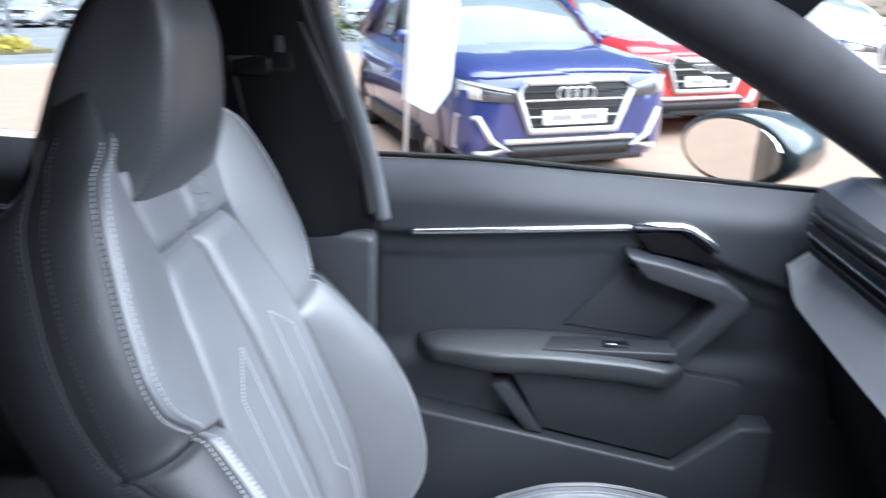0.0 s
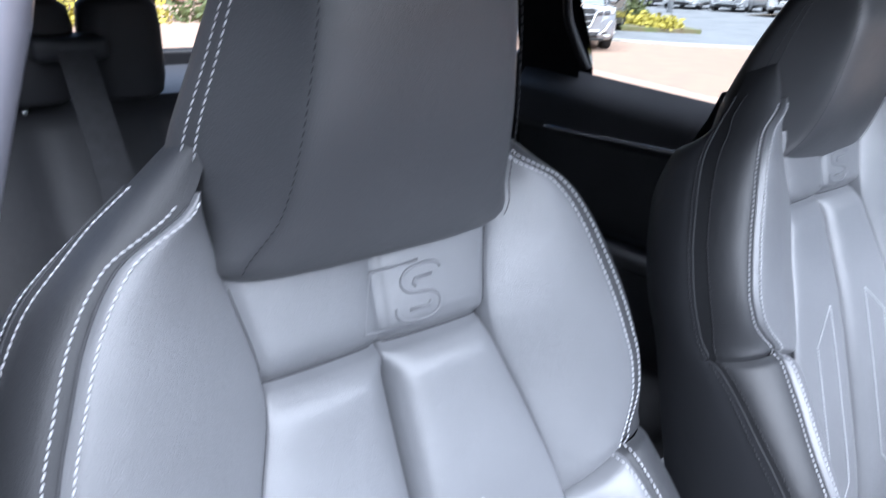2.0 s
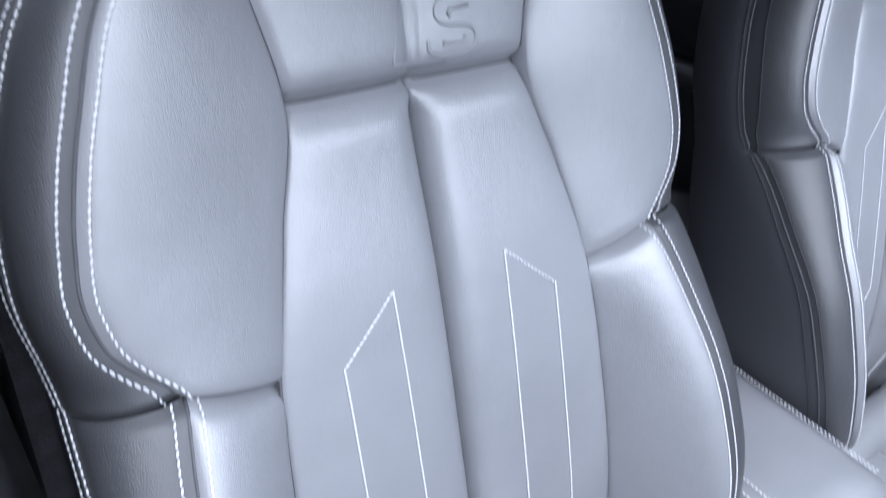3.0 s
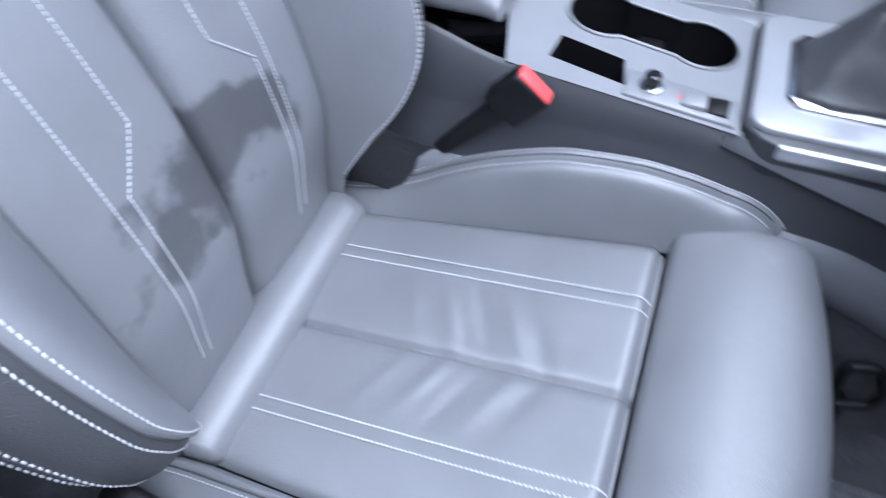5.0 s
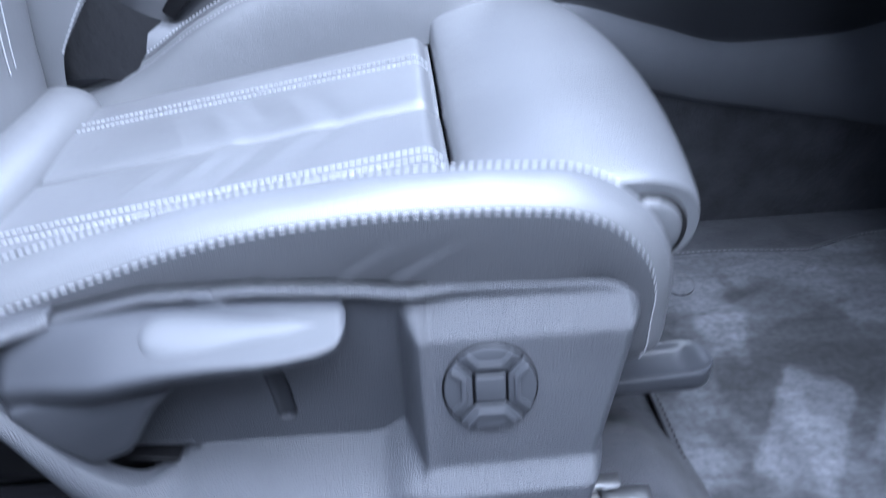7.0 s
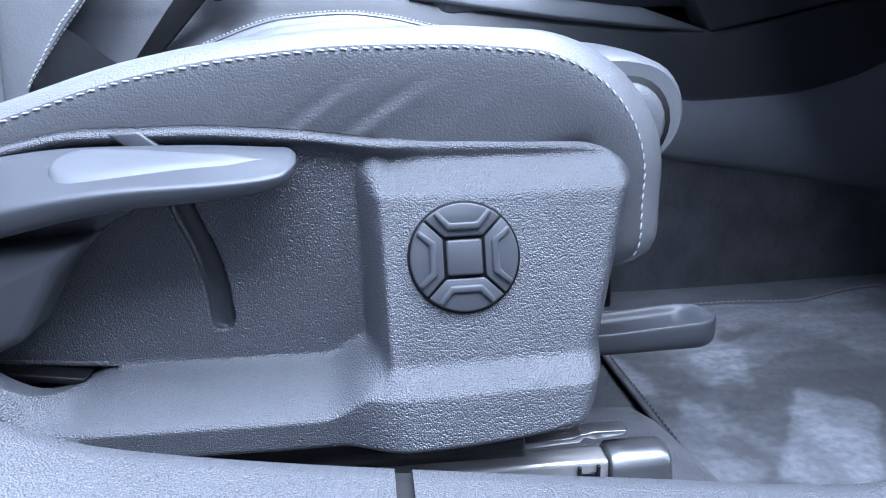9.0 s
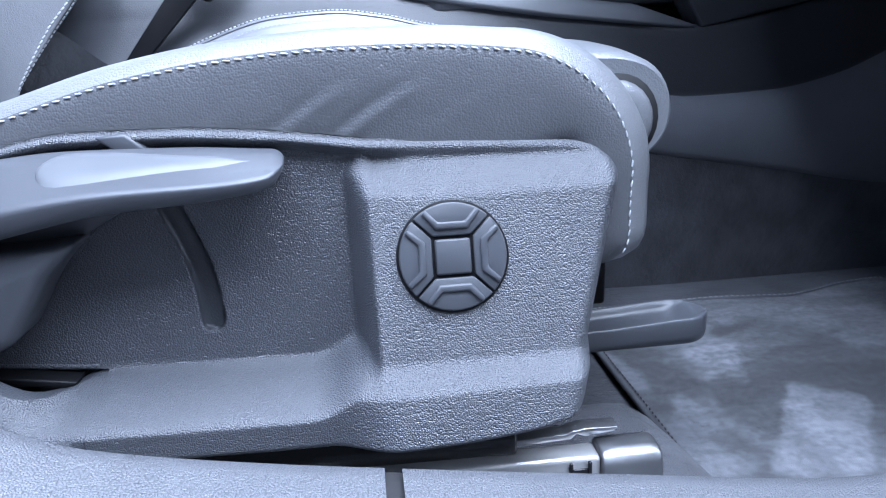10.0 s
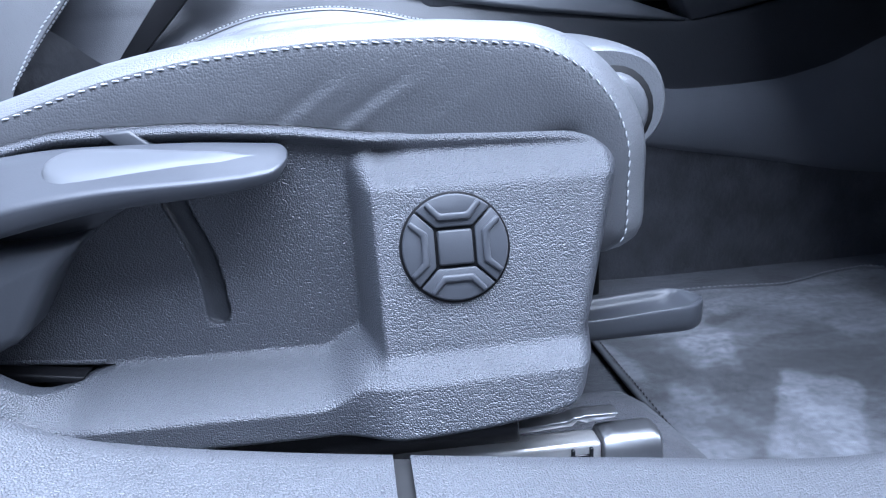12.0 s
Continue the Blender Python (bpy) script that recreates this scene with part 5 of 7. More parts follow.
def rdoor(x, z):
    t = Z_BELT_R(x) - z
    y = 0.70 - 0.035 * math.sin(min(max(t / 0.07, 0), 1) * math.pi / 2) + 0.02 * step(0.782, 0.765, z) - 0.04 * step(0.56, 0.53, z)
    return (x + 0.7, y - 0.70, z - 0.2)


part("inner_panel", grid("rear_panel", lambda x, k: rdoor(x, 0.1 + (Z_BELT_R(x) - 0.1) * k), span(-1.2, -0.3, 40), span(0, 1, 90)), console_plastic, rd)
part("door_skin", box(-0.5, 0.42, 0.05, 0.08, -0.2, 0.68, 0.01), plastic_black, rd)
strip = [[(x + 0.7, y - 0.70, zz - 0.2) for y, zz in ((0.70, z0), (0.660, z0), (0.655, z0 + 0.005), (0.660, z0 + 0.011), (0.70, z0 + 0.011))] for x, z0 in [(x, 0.775 + 0.03 * (x + 1.09)) for x in span(-1.09, -0.45, 20)]]
part("trim_strip", loft(strip), chrome, rd, "satin chrome trim strip")
part("armrest", box(-0.36, 0.35, -0.085, 0.0, 0.31, 0.355, 0.015, 3), leather_dark, rd)
rf = chaikin([(-0.36, 0.625, 0.90), (-0.375, 0.60, 1.10), (-0.40, 0.59, 1.172), (-0.46, 0.585, 1.198), (-0.60, 0.585, 1.207), (-0.75, 0.59, 1.199), (-0.90, 0.60, 1.176), (-1.0, 0.615, 1.14), (-1.025, 0.625, 1.06), (-1.0, 0.65, 0.98), (-0.975, 0.665, 0.93)], 2, closed=False)
part("window_frame", tube([(p.x + 0.7, p.y - 0.70, p.z - 0.2) for p in rf], 0.010, 8), plastic_black, rd)
pane("window_pane", [(p[0] + 0.7, p[1] - 0.70, p[2] - 0.2) for p in ((-0.36, 0.68, 0.9), (-0.39, 0.61, 1.16), (-0.6, 0.605, 1.19), (-0.9, 0.62, 1.16), (-1.0, 0.64, 1.06), (-0.98, 0.69, 0.93))], rd)

# upper side walls above and between the windows, both sides
def side_wall(side, quads, name):
    """Flat panels round the side openings, bent to the tumblehome, with thickness."""
    bm = bmesh.new()
    for q in quads:
        n = 6
        def at(i, j):
            a, b = i / n, j / n
            x = (q[0][0] * (1 - a) + q[1][0] * a) * (1 - b) + (q[3][0] * (1 - a) + q[2][0] * a) * b
            z = (q[0][1] * (1 - a) + q[1][1] * a) * (1 - b) + (q[3][1] * (1 - a) + q[2][1] * a) * b
            return x, (0.69 - 0.10 * step(0.9, 1.22, z) - 0.05 * step(-1.2, -1.7, x)) * side, z
        for off in (0.0, 0.05):
            vs = [[bm.verts.new((p[0], p[1] + off * side, p[2])) for p in [at(i, j) for i in range(n + 1)]] for j in range(n + 1)]
            for j in range(n):
                for i in range(n):
                    bm.faces.new((vs[j][i], vs[j][i + 1], vs[j + 1][i + 1], vs[j + 1][i]))
    bmesh.ops.remove_doubles(bm, verts=bm.verts, dist=0.002)
    return structure(name, bm, headliner_cloth, "black roof side rail and rear quarter trim", "trim")


rear_quads = [((-1.75, 0.9), (-1.42, 0.9), (-1.37, 1.075), (-1.6, 1.05)), ((-1.23, 0.9), (-1.02, 0.9), (-1.03, 1.13), (-1.20, 1.10)), ((-1.6, 1.05), (-1.03, 1.08), (-1.03, 1.25), (-1.6, 1.2)), ((-1.03, 1.128), (-0.9, 1.172), (-0.9, 1.27), (-1.03, 1.25)), ((-0.9, 1.172), (-0.6, 1.20), (-0.6, 1.29), (-0.9, 1.27)), ((-0.6, 1.20), (-0.40, 1.175), (-0.36, 1.29), (-0.6, 1.29)), ((-0.385, 0.9), (-0.2, 0.9), (-0.20, 1.25), (-0.40, 1.25))]
front_quads = [((-0.20, 1.175), (-0.10, 1.20), (-0.10, 1.29), (-0.20, 1.29)), ((-0.10, 1.205), (0.15, 1.19), (0.2, 1.28), (-0.10, 1.29)), ((0.15, 1.19), (0.44, 1.05), (0.52, 1.15), (0.2, 1.28))]
side_wall(1, rear_quads + front_quads, "side_rail_left")
# driver's side: open doorway, pillar, rear half of the body
side_wall(-1, rear_quads[:-1], "side_rail_right")
structure("doorway_header", tube([(-0.38, -0.555, 1.235), (0.0, -0.55, 1.245), (0.2, -0.56, 1.21), (0.42, -0.60, 1.10)], 0.022, 10), headliner_cloth, "black header over the open doorway", "trim")
structure("pillar_right", prism(pil, "y", -0.74, -0.665, 0.01), plastic_black, "black plastic centre pillar trim", "pillar")
# flange colour paled for the daylight that falls on it from outside
flange_lit = material("lit_flange_pale", (0.22, 0.22, 0.26), 0.35, vary=0.05, vary_scale=20, coat=0.5)
structure("pillar_flange", tube([(-0.20, -0.612, 1.02), (-0.20, -0.596, 1.07), (-0.20, -0.583, 1.11), (-0.20, -0.565, 1.19)], 0.011, 10), flange_lit, "pillar flange at the open doorway, paled to look lit", "pillar")
structure("footwell_side_left", box(0.80, 1.3, 0.705, 0.765, -0.1, 0.80, 0.008), plastic_black, "black footwell side below the front pillar", "wall")
structure("footwell_side_right", box(0.80, 1.3, -0.765, -0.705, -0.1, 0.80, 0.008), plastic_black, "black footwell side below the front pillar", "wall")
structure("body_side_right", box(-1.7, -0.36, -0.76, -0.70, -0.1, 0.92, 0.01), plastic_black, "rear body side beside the open doorway", "wall")
structure("body_side_left", box(-1.7, -1.19, 0.70, 0.76, -0.1, 0.94, 0.01), plastic_black, "rear quarter body side", "wall")
structure("pillar_front_left", tube([(0.05, 0.57, 1.225), (0.24, 0.595, 1.168), (0.44, 0.635, 1.070), (0.625, 0.675, 0.962), (0.80, 0.70, 0.855), (1.0, 0.71, 0.75)], [0.04, 0.052, 0.055, 0.055, 0.055, 0.055], 14), pillar_cloth, "dark grey cloth front pillar trim", "pillar")
structure("pillar_front_right", tube([(0.3, -0.60, 1.17), (0.43, -0.625, 1.06), (0.62, -0.665, 0.96), (0.80, -0.69, 0.86), (1.0, -0.7, 0.78)], 0.045, 10), headliner_cloth, "black front pillar trim", "pillar")

# driver's door, swung open on its front hinges
od = thing("front_door", (0.86, -0.80, 0.0), "dark grey-green driver's door standing wide open", "door", "car doors")
od.rotation_euler = (0, 0, radians(68))
part("door_skin", prism([(0.0, -0.02), (-0.06, 0.10), (-0.05, 0.80), (-1.06, 0.87), (-1.03, 0.30), (-0.98, -0.02)], "y", -0.06, -0.02, 0.012, 3), car_paint_dark, od)
part("inner_panel", prism([(-0.08, 0.02), (-0.08, 0.79), (-1.03, 0.855), (-1.0, 0.30), (-0.95, 0.02)], "y", -0.02, 0.05, 0.02, 3), plastic_soft, od)
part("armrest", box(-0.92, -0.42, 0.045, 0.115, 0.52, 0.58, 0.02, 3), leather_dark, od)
part("window_frame", tube([(-0.02, -0.03, 0.79), (-0.30, -0.035, 0.98), (-0.62, -0.045, 1.12), (-0.95, -0.05, 1.15), (-1.05, -0.045, 1.05), (-1.05, -0.03, 0.86)], 0.016, 8), plastic_black, od)
pane("window_pane", [(-0.06, -0.036, 0.79), (-1.04, -0.036, 0.855), (-1.04, -0.048, 1.04), (-0.94, -0.052, 1.14), (-0.62, -0.047, 1.11), (-0.30, -0.038, 0.97)], od)

# ---- rear seats and parcel shelf ----
rear = thing("rear_bench", (-1.05, 0, 0.1), "black leather rear bench seat with headrests", "seat")


def rear_back(u, v):
    puff = 0.02 * (1 - abs((abs(u) % 0.42) / 0.21 - 1) ** 4) if abs(u) < 0.63 else 0
    return (0.08 - v * 0.36 + puff + 0.012 * math.cos(v * 5) - groove(abs(u) - 0.21, 0.01, 0.02), u, 0.22 + v * 0.62 - (0.05 * step(0.85, 1, v) if v > 0.85 else 0))


part("backrest", grid("rear_back", rear_back, span(-0.66, 0.66, 80), span(0, 1, 26)), rear_leather, rear)
for u0 in (-0.36, 0.36):
    stitches("stitching", [(lambda p: (p[0] + 0.003, p[1], p[2]))(rear_back(u0 + du, v)) for du, v in [(0.10, 0.15 + 0.5 * i / 30) for i in range(31)]], thread, rear)
part("cushion", prism([(0.0, 0.0), (0.48, 0.03), (0.52, 0.16), (0.46, 0.215), (0.05, 0.18)], "y", -0.65, 0.65, 0.03, 4), rear_leather, rear)
for u in (-0.43, -0.255, 0.36):
    w = 0.10 if abs(u) > 0.3 else 0.075
    ringset = []
    for z, k in ((0.79, 0.7), (0.80, 0.92), (0.83, 1.0), (0.92, 1.0), (0.955, 0.94), (0.968, 0.75)):
        ringset.append([(-0.26 + p.x * (0.6 + 0.4 * k), u + p.y * k, z) for p in chaikin([(0.05, -w, 0), (0.05, w, 0), (-0.05, w * 0.9, 0), (-0.05, -w * 0.9, 0)], 2)])
    hd = part("headrest", loft(ringset), rear_leather, rear)
    part("post", tube([(-0.26, u, 0.74), (-0.26, u, 0.80)], 0.008, 8), chrome, hd)
structure("parcel_shelf", box(-1.95, -1.36, -0.62, 0.62, 0.82, 0.86, 0.01), plastic_soft, "grey cloth parcel shelf under the rear window", "shelf")
structure("rear_bulkhead", box(-2.0, -1.94, -0.7, 0.7, -0.1, 0.90, 0.01), plastic_black, "rear wall of the car under the rear window", "wall")
structure("rear_window_frame", merge(tube([(-1.95, -0.55, 0.9), (-1.52, -0.50, 1.15)], 0.05, 10), tube([(-1.95, 0.55, 0.9), (-1.52, 0.50, 1.15)], 0.05, 10)), headliner_cloth, "black rear window pillars", "pillar")
rb = thing("rear_seat_belt", (-1.2, -0.33, 0.9), "grey rear seat belt across the bench", "seat belt")
part("webbing", prism([(-0.03, -0.36), (0.03, -0.36), (0.0, 0.09), (-0.055, 0.09)], "x", 0.0, 0.003, 0.0), webbing, rb)
for v in rb.children[0].data.vertices:
    v.co.x += 0.055 - (v.co.z) * 0.52
part("belt_guide", box(-0.10, 0.0, -0.09, 0.03, 0.07, 0.11, 0.012, 3), plastic_soft, rb, "dark belt guide on the backrest top")

# ---- centre console ----
con = thing("centre_console", (0.2, 0, 0.0), "dark grey centre console with cup holders and silver trim", "console")
Z_CON = curve((-0.5, 0.42), (-0.15, 0.42), (-0.04, 0.405), (0.045, 0.378), (0.13, 0.368), (0.29, 0.348), (0.34, 0.342), (0.8, 0.335))
alu = material("satin_aluminium", (0.62, 0.63, 0.66), 0.34, 0.85, bump=[("noise", 500, 0.00004)], vary=0.06, vary_scale=20)
alu_paint = material("silver_grey_plastic", (0.25, 0.256, 0.271), 0.36, 0.1, vary=0.05, vary_scale=30)
plate_silver = material("silver_plate", (0.42, 0.43, 0.45), 0.33, 0.3, vary=0.05, vary_scale=30)
gloss_black = material("gloss_black", (0.008, 0.008, 0.009), 0.08, vary=0.1, vary_scale=20, coat=0.6)


def cx(bm):
    bmesh.ops.transform(bm, matrix=Matrix.Translation((-0.2, 0, 0)), verts=bm.verts)
    return bm


# side walls: lofted along x, each side with its own creases
Z_CREASE = curve((-0.5, 0.262), (0.36, 0.266), (0.42, 0.260), (0.507, 0.236), (0.617, 0.209), (0.72, 0.212), (0.80, 0.227), (0.88, 0.258), (1.0, 0.285))
Z_FOOT = curve((-0.5, 0.2), (0.36, 0.212), (0.45, 0.193), (0.52, 0.168), (0.57, 0.155), (0.66, 0.138), (0.72, 0.127), (0.86, 0.101), (1.0, 0.09))


def wall_ring(x, side):
    zt = Z_CON(x) if x < 0.33 else 0.342 - 0.053 * step(0.33, 0.62, x) + 0.06 * step(0.60, 1.0, x)
    yt = 0.096 + 0.054 * step(0.30, 0.62, x)
    ym = 0.105 + 0.045 * step(0.30, 0.62, x)
    zm = min(0.335 - 0.04 * step(0.3, 0.62, x) - 0.01 + 0.06 * step(0.60, 1.0, x), zt - 0.008)
    zl, zb = Z_CREASE(x), Z_FOOT(x)
    yl = 0.128 + 0.012 * step(0.4, 0.6, x)
    pts = [(yt - 0.006, zt), (yt, zt - 0.004), (ym, zm), (ym + 0.004, zm - 0.008), (yl + 0.001, zl + 0.006), (yl + 0.004, zl), (yl + 0.014, zl - 0.008), (yl + 0.022, (zl + zb) / 2 - 0.004), (yl + 0.026, zb), (yl + 0.018, zb - 0.008), (yl + 0.02, -0.02)]
    return [(x - 0.2, y * side, z) for y, z in pts]


for side in (-1, 1):
    part("side_wall", grid("console_side", lambda k, x: wall_ring(x, side)[int(k)], range(6), span(-0.45, 1.0, 85)), console_plastic, con)
    part("lower_trim", grid("lower_trim", lambda k, x: wall_ring(x, side)[5 + int(k)], range(5), span(-0.45, 1.0, 85)), footwell_lit_plastic, con, "lower band of the console side, paler to look lit")
    part("side_carpet", grid("console_carpet", lambda k, x: wall_ring(x, side)[9 + int(k)], range(2), span(-0.45, 1.0, 80)), carpet, con)
# sloped upper flank running forward from the tray, light painted in as paler plastic
flank = [[(x - 0.2, -y, z) for y, z in ((0.098, z0), (0.10, z0 - 0.002), (0.150 if x > 0.5 else 0.105 + 0.045 * (x - 0.28) / 0.25, z1), (0.149 if x > 0.5 else 0.104 + 0.045 * (x - 0.28) / 0.25, z1 - 0.004), (0.09, z1 - 0.01))] for x, z0, z1 in ((0.285, 0.346, 0.338), (0.36, 0.344, 0.325), (0.45, 0.338, 0.310), (0.54, 0.325, 0.298), (0.615, 0.293, 0.289))]
part("side_flank", loft(flank), plastic_pale, con)
# top tray with real wells


def tray(name, outline, holes, depth, matl):
    """A flat deck with wells cut through it; each well gets walls and a floor."""
    bm = bmesh.new()
    edges = []
    for loop in [outline] + holes:
        vs = [bm.verts.new((x - 0.2, y, Z_CON(x) + 0.002)) for x, y in loop]
        edges += [bm.edges.new((vs[i], vs[(i + 1) % len(vs)])) for i in range(len(vs))]
    bmesh.ops.triangle_fill(bm, edges=edges, use_beauty=True)
    ob = part(name, bm, matl, con)
    for loop in holes:
        b2 = bmesh.new()
        top = [b2.verts.new((x - 0.2, y, Z_CON(x) + 0.002)) for x, y in loop]
        bot = [b2.verts.new((x - 0.2, y, Z_CON(x) - depth)) for x, y in loop]
        for i in range(len(loop)):
            b2.faces.new((top[i], top[(i + 1) % len(loop)], bot[(i + 1) % len(loop)], bot[i]))
        b2.faces.new(bot)
        part("well", b2, gloss_black if depth < 0.02 else plastic_black, ob)
    return ob


deck = [(0.055, -0.095), (0.10, -0.098), (0.20, -0.099), (0.298, -0.1), (0.298, 0.1), (0.055, 0.1), (0.03, 0.06), (0.03, 0.0)]
# the two cup wells run into one another
cups = [(0.133 + 0.042 * math.cos(a), 0.035 + 0.042 * math.sin(a)) for a in span(radians(55), radians(305), 22)] + [(0.244 + 0.042 * math.cos(a), 0.03 + 0.042 * math.sin(a)) for a in span(radians(-125), radians(125), 22)]
slot_h = [(p.x, p.y) for p in chaikin([(0.094, -0.066, 0), (0.098, -0.025, 0), (0.170, -0.036, 0), (0.178, -0.077, 0)], 0)]
tray("tray", deck, [cups, slot_h], 0.07, alu_paint)
part("cup_rim", tube([(a - 0.2, b, Z_CON(a) + 0.003) for a, b in cups], 0.0022, 6, closed=True), alu_paint, con)
part("cup_bridge", cx(box(0.172, 0.205, 0.004, 0.062, 0.29, 0.335, 0.006, 3)), plastic_black, con)
switches = part("switch_panel", cx(box(0.178, 0.293, -0.094, -0.052, 0.345, 0.3575, 0.002)), alu_paint, con)
for v in switches.data.vertices:
    v.co.z += (Z_CON(v.co.x + 0.2) + 0.004) - 0.3555
kn = [(0.0085 * math.cos(i * math.pi / 12), 0.0085 * math.sin(i * math.pi / 12)) for i in range(24)]
knob_base = part("volume_knob", prism([(0.004 + a * 1.5, -0.073 + b * 1.5) for a, b in kn], "z", 0.362, 0.368, 0.001), chrome, con, "chrome volume knob")
part("knob_cap", prism([(0.004 + a, -0.073 + b) for a, b in kn], "z", 0.367, 0.381, 0.002), gloss_black, knob_base)
part("parking_brake_switch", cx(box(0.236, 0.262, -0.087, -0.062, 0.352, 0.364, 0.002)), alu_paint, con, "pale parking brake switch")
part("switch_recess", cx(box(0.262, 0.284, -0.086, -0.061, 0.351, 0.3588, 0.001)), plastic_black, con)
part("indicator_light", cx(box(0.229, 0.235, -0.078, -0.070, 0.3555, 0.3612, 0.0005)), red_plastic, con)
# padded armrest at the rear
ar = []
for x in [-0.30, -0.295, -0.285] + span(-0.27, 0.02, 12) + [0.032, 0.039, 0.042]:
    k = step(-0.302, -0.28, x) * step(0.046, 0.022, x)
    ar.append([(x - 0.2, p.x, p.y) for p in chaikin([(-0.08, 0.405, 0), (-0.086, 0.425 + 0.01 * k, 0), (-0.06, 0.44 + 0.014 * k, 0), (0.06, 0.44 + 0.014 * k, 0), (0.086, 0.425 + 0.01 * k, 0), (0.08, 0.405, 0)], 2)])
rest = part("armrest_lid", loft(ar), leather, con, "padded grey leather armrest lid with double stitching")
for y, z in ((-0.066, 0.4522), (-0.077, 0.4465), (0.066, 0.4522), (0.077, 0.4465)):
    stitches("stitching", [(x - 0.2, y, z) for x in span(-0.27, 0.02, 40)], thread, rest, normals=[Vector((0, y * 6, 1))] * 41, lift=0.0004, r=0.0008)
# gear lever housing
gh = [(0.338 - 0.041 * math.cos(a), -0.071 - 0.041 * math.sin(a)) for a in span(0.0, radians(86), 8)] + [(0.52, -0.112), (0.72, -0.10), (0.72, 0.12)] + [(0.338 - 0.041 * math.cos(a), 0.079 + 0.041 * math.sin(a)) for a in span(radians(86), 0.0, 8)]
part("gear_surround", cx(prism(gh, "z", 0.315, 0.357, 0.007, 3)), console_plastic, con)
part("gear_plate", cx(prism([(p.x, p.y) for p in chaikin([(0.304, -0.055, 0), (0.304, -0.097, 0), (0.352, -0.099, 0), (0.516, -0.1, 0), (0.68, -0.09, 0), (0.68, 0.105, 0), (0.352, 0.108, 0), (0.304, 0.105, 0), (0.304, 0.06, 0)], 2)], "z", 0.352, 0.364, 0.005, 3)), plate_silver, con, "silver plate round the gear lever")
part("side_trim", cx(prism([(0.334, -0.1138), (0.60, -0.1165), (0.60, -0.106), (0.334, -0.106)], "z", 0.338, 0.356, 0.003)), alu, con, "satin aluminium side trim")
bootr = [(0.345, -0.062), (0.455, -0.066), (0.47, -0.05), (0.47, 0.06), (0.455, 0.07), (0.345, 0.066), (0.333, 0.05), (0.333, -0.048)]
part("boot_ring", cx(prism(bootr, "z", 0.36, 0.3685, 0.003)), chrome, con)
rings = []
for i in range(12):
    k = 1 - 0.75 * (i / 11) ** 0.8
    rings.append([(0.405 + (a - 0.405) * k * (0.94 + 0.05 * math.sin(j * 2.4 + i)) - 0.2, b * k * (0.94 + 0.05 * math.cos(j * 1.9 + i)), 0.366 + 0.085 * i / 11) for j, (a, b) in enumerate((p.x, p.y) for p in chaikin([(a, b, 0) for a, b in bootr], 1))])
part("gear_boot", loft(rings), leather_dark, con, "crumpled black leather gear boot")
part("gear_knob", loft([[(0.205 + r * math.cos(a), r * math.sin(a), z) for a in [2 * math.pi * i / 16 for i in range(16)]] for z, r in ((0.445, 0.012), (0.47, 0.016), (0.49, 0.024), (0.51, 0.027), (0.525, 0.022), (0.532, 0.008))]), gloss_black, con)
part("start_button", cx(prism([(0.492 + a * 1.2, -0.083 + b * 1.2) for a, b in kn], "z", 0.361, 0.368, 0.0015)), chrome, con)
part("start_cap", cx(prism([(0.492 + a * 0.9, -0.083 + b * 0.9) for a, b in kn], "z", 0.366, 0.3705, 0.0012)), gloss_black, con)
part("core", cx(box(-0.42, 0.95, -0.085, 0.085, 0.0, 0.27, 0.01)), plastic_black, con)

# ---- dashboard ----
dash = thing("dashboard", (0.75, 0, 0.6), "dark grey dashboard with a pale satin band and air vents", "dashboard")


def dash_ring(y):
    k = abs(y) / 0.7
    dx = 0.03 * k * k
    return [(0.72 + dx, 0.36), (0.64 + dx, 0.44), (0.60 + dx, 0.58), (0.59 + dx, 0.655), (0.59 + dx, 0.70), (0.59 + dx, 0.765), (0.565 + dx, 0.79), (0.545 + dx, 0.825), (0.555 + dx, 0.85), (0.60 + dx, 0.868), (0.80, 0.865), (1.15, 0.80), (1.15, 0.36)]


part("body", loft([[(x - 0.75, y, z - 0.6) for x, z in dash_ring(y)[5:12] + [(1.15, 0.765)]] for y in span(-0.71, 0.71, 40)], smooth=False), plastic_soft, dash)
part("lower_panel", loft([[(x - 0.75, y, z - 0.6) for x, z in dash_ring(y)[:5] + [(0.60, 0.762), (1.15, 0.762), (1.15, 0.36)]] for y in span(-0.708, 0.708, 40)], smooth=False), plastic_black, dash, "black lower dashboard panel")
band = []
for y in span(0.10, 0.69, 24):
    k = (y - 0.10) / 0.568
    dx = 0.03 * (y / 0.7) ** 2
    tip = step(0.69, 0.62, y)
    band.append([(x - 0.75 + dx, y, z - 0.6) for x, z in ((0.590, 0.772), (0.562, 0.768), (0.553, 0.764 - 0.012 * (1 - tip)), (0.522, 0.728 - 0.036 * tip), (0.518, 0.726 - 0.042 * tip), (0.53, 0.722 - 0.048 * tip), (0.595, 0.72 - 0.045 * tip))])
part("satin_band", loft(band, smooth=False), alu_paint, dash, "pale satin metal trim band")
vent = part("air_vent", prism([(0.36, 0.765 - 0.6), (0.63, 0.765 - 0.6), (0.655, 0.80 - 0.6), (0.63, 0.835 - 0.6), (0.36, 0.84 - 0.6)], "x", 0.552 - 0.75, 0.60 - 0.75, 0.004), plastic_black, dash)
